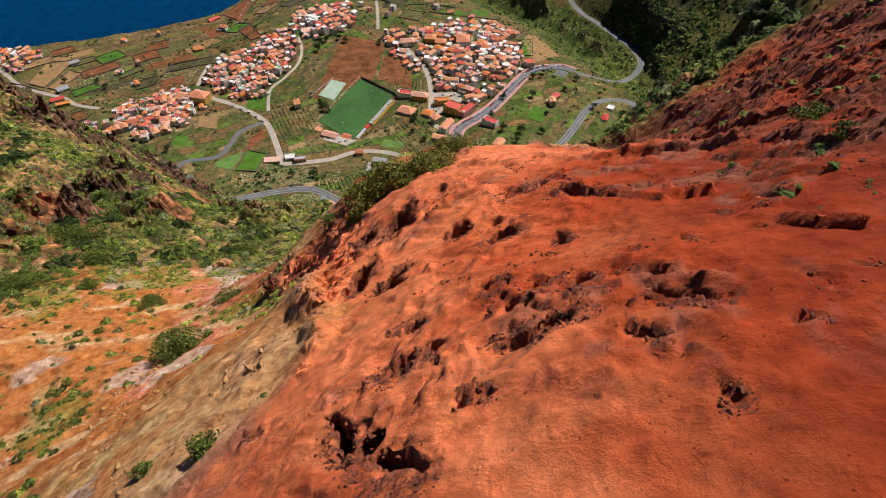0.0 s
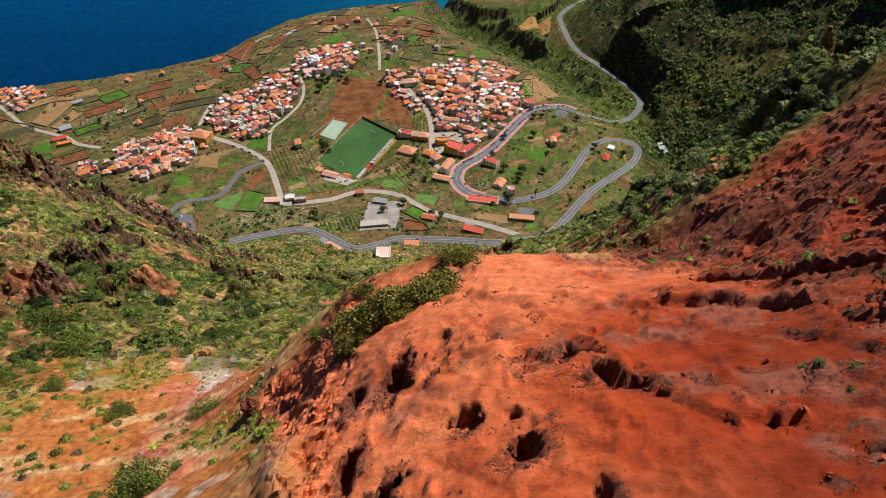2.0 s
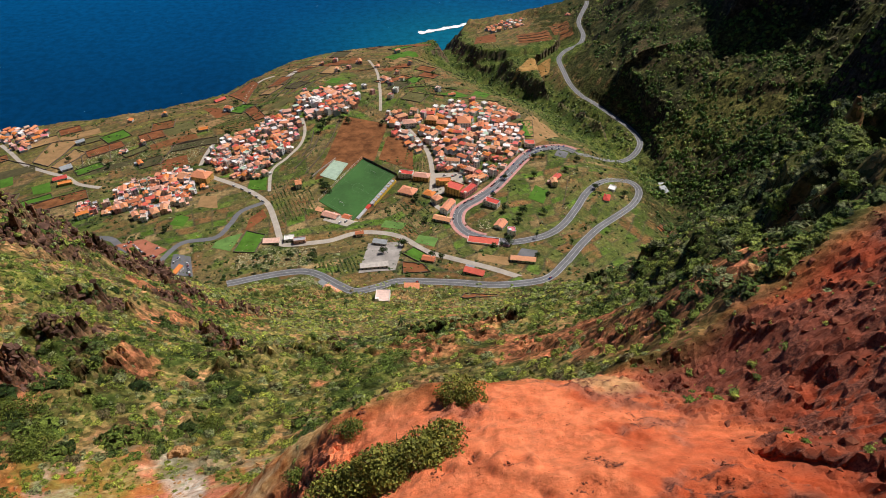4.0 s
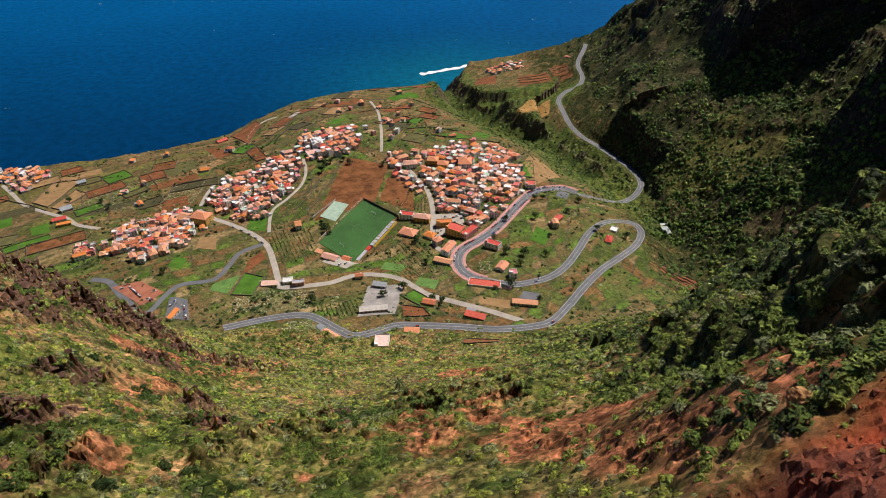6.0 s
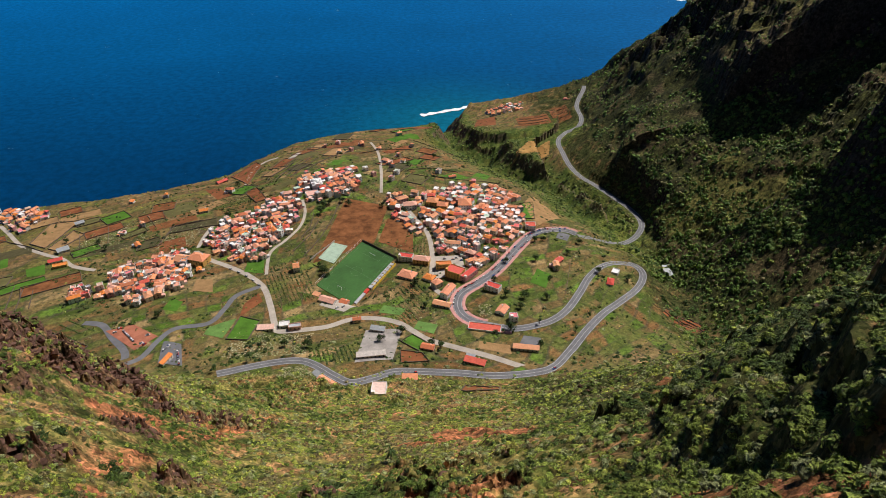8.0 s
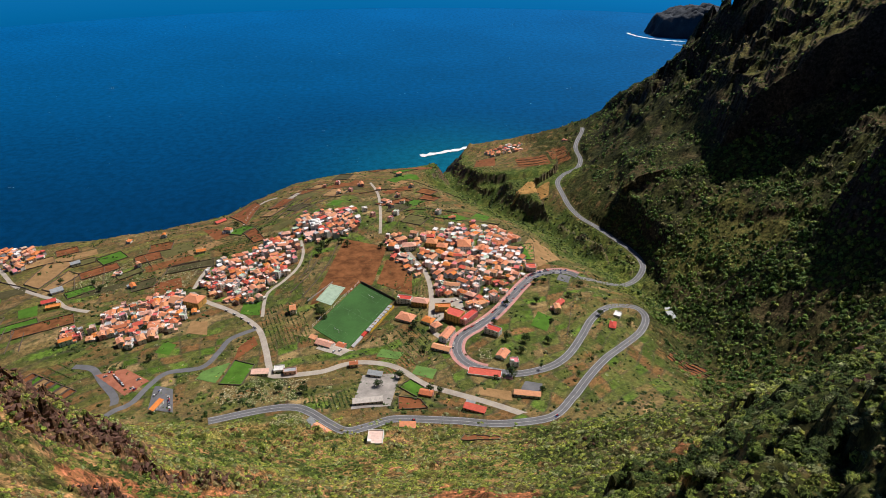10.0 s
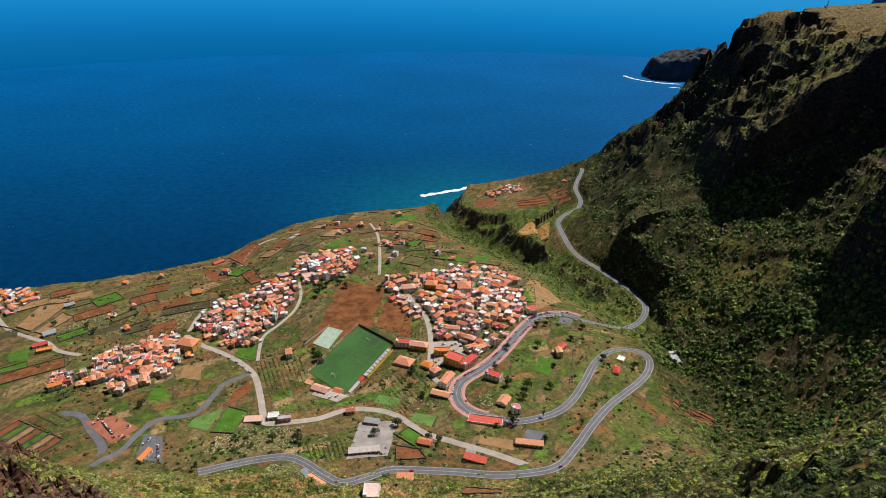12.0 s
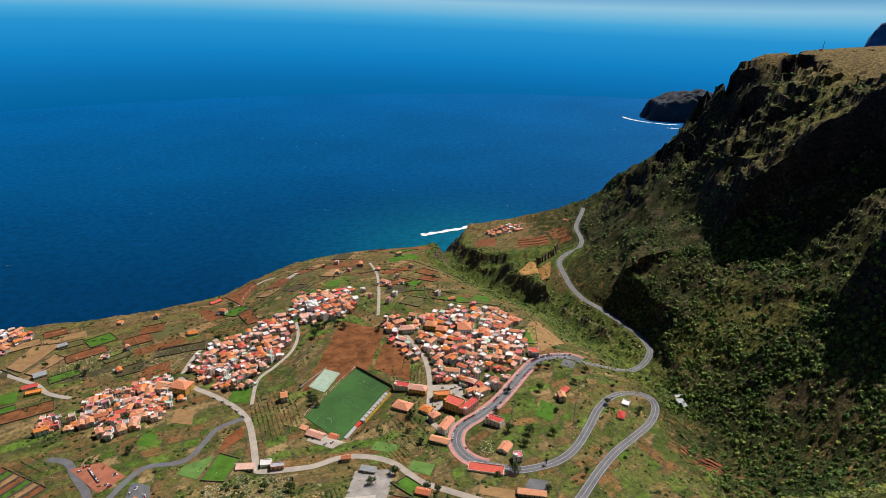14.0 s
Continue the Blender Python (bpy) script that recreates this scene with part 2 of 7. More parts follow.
section(1200, (-400, 125), (-200, 140), (-50, 146), (30, 138), (70, 146), (160, 152), (230, 158), (278, 163), (302, 205), (380, 262), (450, 318), (500, 362), (580, 460), (680, 512), (900, 532))
section(1310, (-400, 110), (0, 112), (50, 118), (110, 128), (200, 142), (282, 163), (315, 200), (430, 310), (490, 375), (560, 475), (620, 518), (900, 536))
section(1420, (-400, 100), (0, 96), (40, 100), (100, 110), (200, 130), (310, 163), (384, 225), (440, 268), (488, 312), (544, 428), (565, 480), (586, 514), (640, 522), (900, 538))
section(1760, (-400, 90), (0, 100), (200, 120), (340, 160), (400, 219), (560, 400), (700, 500), (900, 515))
TABLE = monotone(STATIONS, np.array(CURVES), np.arange(Y0, Y1 + 1, 1.0))


def near_line(x, y, pts):
    """Distance to a line of points, and how far along it (0 to 1)."""
    best, along = np.full(np.shape(x), 1e9), np.zeros(np.shape(x))
    n = len(pts) - 1
    for i in range(n):
        (ax, ay), (bx, by) = pts[i][:2], pts[i + 1][:2]
        dx, dy = bx - ax, by - ay
        u = np.clip(((x - ax) * dx + (y - ay) * dy) / (dx * dx + dy * dy), 0, 1)
        d = np.hypot(x - ax - u * dx, y - ay - u * dy)
        along = np.where(d < best, (i + u) / n, along)
        best = np.minimum(best, d)
    return best, along


COAST = [(-1700, 800), (-900, 830), (-626, 880), (-460, 930), (-372, 995), (-350, 1060), (-293, 1150), (-172, 1225),
         (-70, 1300), (-30, 1330), (0, 1395), (60, 1465), (190, 1475), (330, 1500), (1700, 1600)]
CUT_Y = [790, 831, 864, 901, 942, 972, 1011, 1060, 1115, 1155, 1185, 1230, 1303, 1394, 1500]
CUT_X = [286, 292, 287, 270, 249, 230, 218, 214, 213, 232, 262, 278, 281, 312, 330]
CUT_Z = [150, 151, 152, 152, 153, 154, 156, 157, 158, 158, 159, 160, 162, 166, 168]
RAVINE = [(300, 700), (245, 812), (206, 870), (184, 925), (150, 985), (100, 1035), (60, 1110), (16, 1193), (0, 1330), (-20, 1480)]
RAVINE_Z = [146, 143, 140, 138, 130, 126, 118, 106, 76, 20]
SIDE_GORGE = [(222, 1168), (160, 1146), (100, 1140), (45, 1165), (10, 1225)]
SIDE_GORGE_Z = [158, 146, 136, 122, 100]


def base_height(x, y):
    fx, fy = np.clip(x, X0, X1 - 1.001) - X0, np.clip(y, Y0, Y1 - 1.001) - Y0
    i, j = fx.astype(int), fy.astype(int)
    u, v = fx - i, fy - j
    z = (TABLE[j, i] * (1 - u) + TABLE[j, i + 1] * u) * (1 - v) + (TABLE[j + 1, i] * (1 - u) + TABLE[j + 1, i + 1] * u) * v
    # the road is cut into the foot of the massif
    rx, rz = np.interp(y, CUT_Y, CUT_X), np.interp(y, CUT_Y, CUT_Z)
    bank = np.interp(y, [790, 850, 900, 960, 1010, 1080, 1200, 1400], [26, 18, 20, 30, 78, 90, 50, 30]) + 10 * fbm(x, y, 45, 3, 7)
    grade = np.interp(y, [850, 960, 1010, 1100, 1200], [1.0, 0.85, 0.58, 0.55, 0.75])
    cut = rz + np.clip(x - rx - 8, 0, bank) * grade + np.maximum(0, x - rx - 8 - bank) * (np.interp(y, [950, 1020], [4.5, 1.2]) + 0.8 * fbm(x, y, 30, 3, 6)) - 0.45 * np.maximum(0, rx - 8 - x)
    z = np.where((y > 790) & (x > rx - 45), np.minimum(z, cut + 60 * smooth(830, 790, y)), z)
    # the ravine: a green bank on its west side, a basalt wall under the terraces on its east side
    d, along = near_line(x, y, RAVINE)
    d = np.maximum(0, d - 5 + 9 * fbm(x, y, 40, 4, 9))
    floor = np.interp(along * (len(RAVINE) - 1), np.arange(len(RAVINE)), RAVINE_Z)
    east = x > np.interp(y, [p[1] for p in RAVINE], [p[0] for p in RAVINE])
    wall = 0.5 * np.minimum(d, 16) + (1.5 + 0.9 * fbm(x, y, 25, 3, 10)) * np.maximum(0, d - 16)
    wall = np.where(y < 960, np.minimum(wall, 0.62 * d), wall)
    z = np.where((y > 700) & (y < 1500), np.minimum(z, floor + np.where(east, wall, (0.52 + 1.1 * smooth(1130, 1240, y)) * d)), z)
    d, along = near_line(x, y, SIDE_GORGE)
    d = np.maximum(0, d - 3 + 6 * fbm(x, y, 30, 4, 12))
    floor = np.interp(along * (len(SIDE_GORGE) - 1), np.arange(len(SIDE_GORGE)), SIDE_GORGE_Z)
    z = np.where((x < 225) & (y > 1050), np.minimum(z, floor + 0.5 * np.minimum(d, 8) + (1.5 + 0.9 * fbm(x, y, 25, 3, 10)) * np.maximum(0, d - 8)), z)
    edge = np.interp(x, [c[0] for c in COAST], [c[1] for c in COAST]) + 12 * fbm(x, y, 60, 3, 5)
    return np.maximum(np.minimum(z, 128 + 12 * fbm(x, y, 40, 3, 8) - 1.9 * (y - edge)), -25)


# ---------------------------------------------------------------- roads in plan: name, width, surface, line
ROADS = [
    ("coast_road", 9.0, ASPHALT, [(318, 1420), (312, 1394), (281, 1303), (278, 1230), (262, 1185), (232, 1155), (213, 1115), (214, 1060), (218, 1011), (230, 972), (249, 942), (270, 901), (287, 864), (293, 831), (288, 806), (268, 780), (232, 752), (196, 731), (173, 722)]),
    ("main_street", 10.0, ASPHALT, [(173, 722), (159, 728), (134, 722), (114, 707), (97, 682), (77, 645), (59, 614), (39, 589), (26, 576), (17, 563), (14, 543), (20, 525), (33, 513), (51, 506), (68, 502)]),
    ("hairpin_road", 9.0, ASPHALT, [(68, 502), (86, 507), (109, 519), (129, 541), (149, 576), (169, 615), (194, 648), (219, 664), (238, 664), (242, 645), (223, 607), (193, 569), (167, 539), (143, 506), (120, 470)]),
    ("lower_road", 8.5, ASPHALT, [(120, 470), (100, 442), (79, 430), (45, 424), (8, 427), (-39, 427), (-61, 416), (-78, 410), (-93, 418), (-117, 438), (-133, 444), (-152, 442), (-173, 435), (-198, 424)]),
    ("valley_lane", 6.5, CONCRETE, [(76, 437), (43, 455), (9, 470), (-17, 483), (-46, 511), (-74, 520), (-96, 517), (-121, 504), (-163, 499), (-172, 515), (-184, 546), (-201, 583), (-225, 610), (-256, 634), (-286, 654), (-313, 678)]),
    ("church_lane", 5.0, CONCRETE, [(-313, 678), (-317, 721), (-316, 755)]),
    ("meadow_lane", 4.0, CONCRETE, [(-206, 612), (-214, 662), (-201, 693), (-190, 726), (-191, 763), (-202, 800)]),
    ("west_lane", 5.5, CONCRETE, [(-650, 800), (-618, 771), (-573, 729), (-523, 699), (-487, 680), (-460, 658), (-425, 644)]),
    ("inner_street", 6.0, CONCRETE, [(9, 556), (-9, 574), (-14, 601), (-15, 655), (-22, 702), (-37, 737), (-64, 792)]),
    ("north_lane", 4.5, CONCRETE, [(-92, 818), (-96, 866), (-105, 943), (-118, 1026), (-140, 1102)]),
    ("field_track", 6.0, ASPHALT, [(-205, 587), (-227, 568), (-232, 542), (-240, 517), (-270, 507), (-279, 487), (-283, 460), (-292, 448), (-296, 440)]),
    ("parking_track", 7.0, ASPHALT, [(-375, 526), (-352, 520), (-330, 497), (-307, 474), (-298, 458), (-296, 440)]),
    ("coast_lane", 3.5, CONCRETE, [(-315, 897), (-327, 977), (-320, 1022), (-301, 1044)]),
]
PITCH = [(-145, 586), (-104, 680), (-60, 643), (-98, 555)]


def spline(pts, step=3.0):
    """Evenly spaced points on a smooth line."""
    p = np.array([pts[0], *pts, pts[-1]], float)
    outp = []
    for i in range(1, len(p) - 2):
        n = max(2, int(np.linalg.norm(p[i + 1] - p[i]) / step))
        u = np.arange(n)[:, None] / n
        outp.append(0.5 * (2 * p[i] + (p[i + 1] - p[i - 1]) * u + (2 * p[i - 1] - 5 * p[i] + 4 * p[i + 1] - p[i + 2]) * u ** 2
                           + (3 * p[i] - p[i - 1] - 3 * p[i + 1] + p[i + 2]) * u ** 3))
    return np.vstack([*outp, p[-1:]])


def level(z, n=9):
    """Running mean along a road."""
    k = np.pad(z, n, mode="reflect", reflect_type="odd")
    return np.convolve(k, np.ones(2 * n + 1) / (2 * n + 1), "valid")


ROAD_LINES = {}
for road_name, width, surface, pts in ROADS:
    s = spline(pts)
    ROAD_LINES[road_name] = (s, level(base_height(s[:, 0], s[:, 1])), width)

# roads that share an end meet there at one height
for a_name, b_name in (("coast_road", "main_street"), ("main_street", "hairpin_road"), ("hairpin_road", "lower_road"), ("valley_lane", "church_lane")):
    za, zb = ROAD_LINES[a_name][1], ROAD_LINES[b_name][1]
    joint = (za[-1] + zb[0]) / 2
    na, nb = min(14, len(za)), min(14, len(zb))
    za[-na:] += (joint - za[-1]) * np.linspace(0, 1, na)
    zb[:nb] += (joint - zb[0]) * np.linspace(1, 0, nb)

THROUGH = ("coast_road", "main_street", "hairpin_road", "lower_road")
GRADES = [(np.vstack([ROAD_LINES[k][0] for k in THROUGH]), np.concatenate([ROAD_LINES[k][1] for k in THROUGH]), 9.5)] + [v for k, v in ROAD_LINES.items() if k not in THROUGH]

# hollows and scarps in the red shoulder: x, y, radius, depth, stretch, heading of the long axis (degrees)
HOLLOWS = [(-3.5, 9.4, 0.55, 2.2, 1.9, 105), (-2.6, 8.6, 0.5, 0.9, 1.3, 30), (-2.0, 12.2, 0.7, 1.0, 1.5, 20), (-0.8, 12.3, 0.45, 0.8, 1.3, 80), (-4.9, 23.9, 0.8, 2.6, 2.6, 80),
           (-3.0, 22.1, 0.7, 2.4, 2.2, 60), (-2.9, 30.4, 0.9, 2.4, 2.2, 75), (0.9, 25.2, 0.6, 1.3, 1.6, 70), (3.1, 22.5, 0.9, 1.6, 1.5, 30),
           (7.7, 26.0, 0.9, 1.8, 1.9, 150), (5.3, 29.2, 0.7, 1.3, 3.2, 172)]
HOLLOWS += [(5.5, 19.4, 0.45, 0.8, 1.6, 70), (2.0, 15.9, 0.5, 1.3, 2.0, 70), (4.7, 13.4, 0.6, 0.9, 1.8, 50), (2.6, 11.7, 0.45, 0.7, 2.6, 5),
            (3.9, 11.3, 0.4, 0.6, 2.0, 20), (3.7, 14.6, 0.4, 0.6, 2.4, 25), (6.9, 11.3, 0.5, 0.6, 2.2, 140), (14.6, 24.2, 0.35, 0.6, 1.3, 0),
            (6.5, 6.9, 0.35, 0.3, 1.5, 60), (-1.6, 7.2, 0.8, 1.0, 1.6, 150), (-1.6, 15.6, 0.5, 0.8, 1.5, 30), (-5.4, 29.7, 0.7, 2.0, 2.4, 85)]


HOLLOWS = [(hx, hy, 0.78 * r, 0.95 * depth, stretch, heading) for hx, hy, r, depth, stretch, heading in HOLLOWS]
pits = random.Random(17)
for _ in range(50):
    py = pits.uniform(9, 40)
    HOLLOWS.append((pits.uniform(-4, 13) + 0.05 * py, py, pits.uniform(0.1, 0.28), pits.uniform(0.25, 0.7), pits.uniform(1.0, 2.4), pits.uniform(0, 180)))
# bare red patches in the scrub: x, y, radius
BARE = [(-37, 104, 5), (-6, 98, 6), (7, 101, 6), (-3, 90, 5), (14, 82, 5), (30, 74, 6), (-50, 84, 4), (-70, 128, 4), (-92, 160, 5), (20, 66, 5)]


def bare_mask(x, y):
    m = np.zeros(len(x))
    if y.min() > 200:
        return m
    w = fbm(x, y, 5, 4, 34)
    for bx, by, r in BARE:
        m = np.maximum(m, smooth(1.1, 0.6, np.hypot(x - bx, 0.6 * (y - by)) / r + 0.8 * w))
    return m


# brown crags that stand out of the scrub: x, y, radius, height
CRAGS = [(-126, 200, 13, 9), (-122, 214, 9, 7), (-98, 192, 9, 6), (-76, 114, 6, 5), (-66, 93, 5, 4), (-88, 208, 7, 5), (-150, 192, 14, 9), (-112, 205, 7, 6), (-140, 172, 10, 7), (-104, 140, 7, 5), (-60, 128, 5, 4), (-44, 104, 5, 3.5),
         (-26, 118, 5, 3), (-82, 150, 6, 4), (-170, 230, 14, 8), (-62, 76, 4, 3)]
# scarps: height, reach behind, points; the ground behind the line (away from the first eye, or to its east) stands higher
SCARPS = [(0.75, 3.5, [(9, 33.5), (12, 33.2), (15, 33), (18, 28), (20.5, 25.5)]), (0.65, 2.5, [(8.2, 33.8), (9.6, 31.9), (11.9, 28.8)]), (0.7, 3, [(16, 38), (19, 34.5), (23, 32)]),
          (0.5, 2.5, [(2.0, 37.2), (3.6, 36.6), (5.2, 37)]), (0.6, 2.5, [(10.5, 22), (13, 21.2), (15.6, 18.4)]), (0.45, 2.2, [(11.0, 17.5), (13.6, 15.4), (16.5, 14)]), (0.35, 2, [(5.6, 15.2), (7.2, 13.2), (8.0, 11.6)]),
          (7.0, 12, [(35, 66), (42, 80), (47, 95), (56, 112), (66, 130)]), (8.0, 14, [(58, 140), (72, 160), (90, 192)]), (5.0, 9, [(32, 96), (36, 106), (41, 122)]), (5.0, 8, [(52, 92), (60, 106), (72, 124)]),
          (6.0, 10, [(30, 128), (42, 150), (52, 168)]), (9.0, 14, [(100, 205), (122, 240), (140, 268)])]


def red_mask(x, y):
    """1 on the bare red shoulder."""
    w = 4 * fbm(x, y, 14, 4, 31)
    front = np.interp(x, [-40, -12, 0, 20, 33, 46, 60, 100], [41, 44, 47.5, 55, 61, 68, 72, 86])
    side = np.interp(y, [0, 9, 13, 18, 22, 28, 36, 45, 60], [-14, -12, -8.5, -6, -7, -10, -14, -19, -20])
    return smooth(3, -3, y - front + w) * smooth(-1.6, 1.6, x - side + 0.6 * w)


def ochre_mask(x, y):
    """1 on the pale and ochre wash beside the shoulder."""
    w = 6 * fbm(x, y, 16, 4, 37)
    return smooth(66, 52, y + w) * smooth(-62, -44, x + w) * smooth(0, -8, x) * (1 - red_mask(x, y))


def height(x, y):
    """The ground's height."""
    z = base_height(x, y)
    red, wash = red_mask(x, y), ochre_mask(x, y)
    bench = smooth(395, 440, y) * smooth(255, 215, x + 0.05 * (y - 600)) * smooth(1500, 1250, y)
    massif = smooth(300, 350, x) * smooth(420, 520, y)
    slope = (1 - bench) * (1 - massif) * (1 - red) * (1 - wash)
    # red shoulder: lumps, small scarps and the named hollows
    wx, wy = x + 1.1 * fbm(x, y, 2.4, 5, 41), y + 1.1 * fbm(x, y, 2.4, 5, 43)
    rocky = smooth(7, 1, np.abs(wx - 1 - 0.05 * y) - 4) * smooth(4, 10, y) * red
    east = smooth(-0.5, 2.5, wx + 5 * fbm(x, y, 9, 3, 49) - np.interp(y, [8, 17, 27, 31, 35, 50], [17, 15.5, 18, 17, 15, 13])) * red
    fine = smooth(150, 90, y)
    west = smooth(-4.5, -7.5, x - 0.02 * (y - 20) + 0.8 * (wx - x)) * smooth(13, 18, y) * red
    z = z + red * (0.22 * fbm(x, y, 6, 4, 51) + 0.07 * fbm(x, y, 0.9, 4, 53))
    # tilted beds: long low scarps running down to the east
    bed = (0.80 * x + 0.60 * y + 4.5 * fbm(x, y, 7, 5, 55)) / 4.2
    fb = bed - np.floor(bed)
    z = z + red * smooth(17, 24, y) * smooth(-2, 4, x) * 0.55 * smooth(0.05, 0.4, fbm(x, y, 5, 3, 56)) * (smooth(0.0, 0.08, fb) * (1 - fb) - 0.45)
    crust = np.maximum(fbm(wx, wy, 2.6, 5, 57, True), -0.25) + 0.35 * fbm(x, y, 0.7, 3, 58, True) * smooth(-0.2, 0.4, fbm(x, y, 4, 3, 60))
    z = z + rocky * 0.45 * crust + east * (1.1 * fbm(wx, wy, 4.5, 5, 59, True) + 0.35 * fbm(wx, wy, 1.5, 5, 61, True)) + west * 0.8 * fbm(wx, wy, 1.9, 5, 63, True)
    # broken blocks on the rocky flanks
    if y.min() < 100:
        block = lattice(np.floor(wx / 1.1), np.floor((wy + 0.4 * wx) / 0.8), 44) + 0.5 * lattice(np.floor((wx - 0.3 * wy) / 0.45), np.floor(wy / 0.4), 45) - 0.75
        broken = smooth(-0.35, 0.25, fbm(x, y, 5, 4, 48))
        z = z + (0.34 * east + 0.30 * west) * (0.35 + 0.65 * broken) * block
    # rough lumps of crust lie in patches over the bare earth
    patch = smooth(0.16, 0.3, fbm(x, y, 4.5, 4, 62)) * smooth(6, 11, y) * red
    z = z + patch * (0.7 * np.abs(fbm(wx, wy, 0.9, 4, 67)) - 0.1) + red * 0.06 * fbm(wx, wy, 0.45, 3, 69, True)
    close = (y < 50) & (x > -15) & (x < 25)
    cx, cy, cz = wx[close], wy[close], np.zeros(int(close.sum()))
    lump = fbm(x[close], y[close], 0.8, 3, 64)
    for hx, hy, r, depth, stretch, heading in HOLLOWS if close.any() else ():
        a = radians(heading)
        if abs(r) < 0.3:
            spot_in = (np.abs(cx - hx) < 4 * r) & (np.abs(cy - hy) < 4 * r)
            if not spot_in.any():
                continue
        u = ((cx - hx) * math.cos(a) + (cy - hy) * math.sin(a)) / stretch
        v = -(cx - hx) * math.sin(a) + (cy - hy) * math.cos(a)
        toward = (0.79 * (cx - hx) + 0.62 * (cy - hy)) / (r * (0.5 + 0.5 * stretch))
        cz = np.minimum(cz, -0.8 * depth * smooth(1.15, 0.8, np.hypot(u, v) / r + 0.8 * lump) * (0.3 + 0.7 * smooth(-0.9, 0.5, toward + 0.5 * lump)))
    z[close] += cz
    for h, reach, line in SCARPS if y.min() < 300 else ():
        p = np.array(line, float)
        box = np.nonzero((x > p[:, 0].min() - 3 * reach) & (x < p[:, 0].max() + 3 * reach) & (y > p[:, 1].min() - 3 * reach) & (y < p[:, 1].max() + 3 * reach))[0]
        bx, by = x[box], y[box]
        wob = 0.35 * reach * fbm(bx, by, 1.2 * reach, 4, 85)
        d, along = near_line(bx, by, line)
        # which side of the line a place is on
        k = np.clip((along * (len(p) - 1)).astype(int), 0, len(p) - 2)
        side = (p[k + 1, 0] - p[k, 0]) * (by - p[k, 1]) - (p[k + 1, 1] - p[k, 1]) * (bx - p[k, 0])
        behind = np.where(p[-1, 1] > p[0, 1], -np.sign(side), np.sign(side)) * d + wob
        ends = smooth(0.0, 0.12, along) * smooth(1.0, 0.88, along) * smooth(-0.25, 0.1, fbm(bx, by, 1.1 * reach, 3, 86) + 0.05)
        rise = (0.10 + 0.12 * fbm(bx, by, 0.5 * reach, 3, 87)) * reach + 0.02 * reach
        rise = np.maximum(rise, 0.05 * reach)
        z[box] += h * ends * np.where(behind > 0, np.clip(behind / rise, 0, 1) * np.exp(-(behind / reach) ** 2), 0) - 0.35 * h * ends * np.where(behind > 0, 0, np.exp(-(behind / (0.6 * reach)) ** 2)) - 0.35 * h * ends * np.where(behind > 0, np.exp(-(behind / (0.07 * reach)) ** 2), 0)
    rill = fbm(0.35 * (x + 0.5 * y), y - 0.5 * x, 2.2, 5, 68, True)
    z = z + wash * (0.6 * fbm(x, y, 7, 5, 65, True) + 0.5 * rill + 0.14 * fbm(x, y, 1.2, 3, 66))
    # green slopes: gullies, outcrops
    far = smooth(60, 200, y)
    z = z + slope * ((1.0 + 3.5 * far) * fbm(x, y, 38, 5, 71, True) + (0.5 + 0.8 * far) * fbm(x, y, 7, 3, 73))
    # rounded tussocks
    z = z + slope * (0.9 * fine * np.abs(fbm(x, y, 2.0, 3, 74)) + 1.6 * smooth(50, 110, y) * np.abs(fbm(x, y, 5.0, 3, 76)))
    crag = smooth(0.35, 0.6, fbm(x, y, 45, 3, 75) + 0.5 * smooth(-60, -110, x)) * slope
    z = z + crag * (np.abs(fbm(x, y, 9, 3, 77)) * 6 + 1.5 * fbm(x, y, 3.2, 4, 80, True) + 2.2 * lattice(np.floor((x + 0.4 * y + 2 * (wx - x)) / 2.6), np.floor((y - 0.3 * x) / 2.0), 46) - 1.1)
    for cx, cy, r, h in CRAGS if y.min() < 300 else ():
        box = np.nonzero((np.abs(x - cx) < 2 * r) & (np.abs(y - cy) < 2 * r))[0]
        bx, by = x[box], y[box]
        d = np.hypot(bx - cx, (by - cy) * 0.8) / r
        cells = lattice(np.floor((bx + 0.5 * by) / (0.22 * r)), np.floor((by - 0.3 * bx) / (0.2 * r)), 47)
        z[box] += h * (0.6 + 0.8 * cells) * smooth(1.25, 0.35, d + 0.55 * fbm(bx, by, 0.7 * r, 4, 78, True)) * (0.55 + 0.95 * fbm(bx, by, 0.45 * r, 5, 79, True))
    # terraced bench
    z = z + bench * (1.6 * fbm(x, y, 70, 3, 81) + 0.3 * fbm(x, y, 9, 2, 83))
    # massif: buttresses, broken ledges and cliffs
    spur = fbm(x * 0.6, y, 150, 5, 91, True)
    some = 0.08 + 0.4 * smooth(-0.1, 0.45, fbm(x, y, 110, 3, 93))
    top = smooth(516, 490, z) * smooth(255, 350, z)
    z = z + massif * top * (26 * spur + 7 * fbm(x, y, 40, 4, 95, True))
    for step, warp, share, seed in ((46.0, 60, some, 92), (17.0, 22, 0.9 * smooth(-0.35, 0.15, fbm(x, y, 60, 3, 90)), 94), (8.0, 9, 0.8 * smooth(-0.1, 0.3, fbm(x, y, 40, 3, 99)), 96)):
        wz = z + warp * fbm(x, y, 4 * step, 5, seed) + 0.16 * step * fbm(x, y, 14, 3, seed + 6)
        q = wz / step
        ledge = (np.floor(q) + 0.26 + smooth(0.6, 0.82, q - np.floor(q))) * step
        z = z + massif * top * share * (ledge - wz)
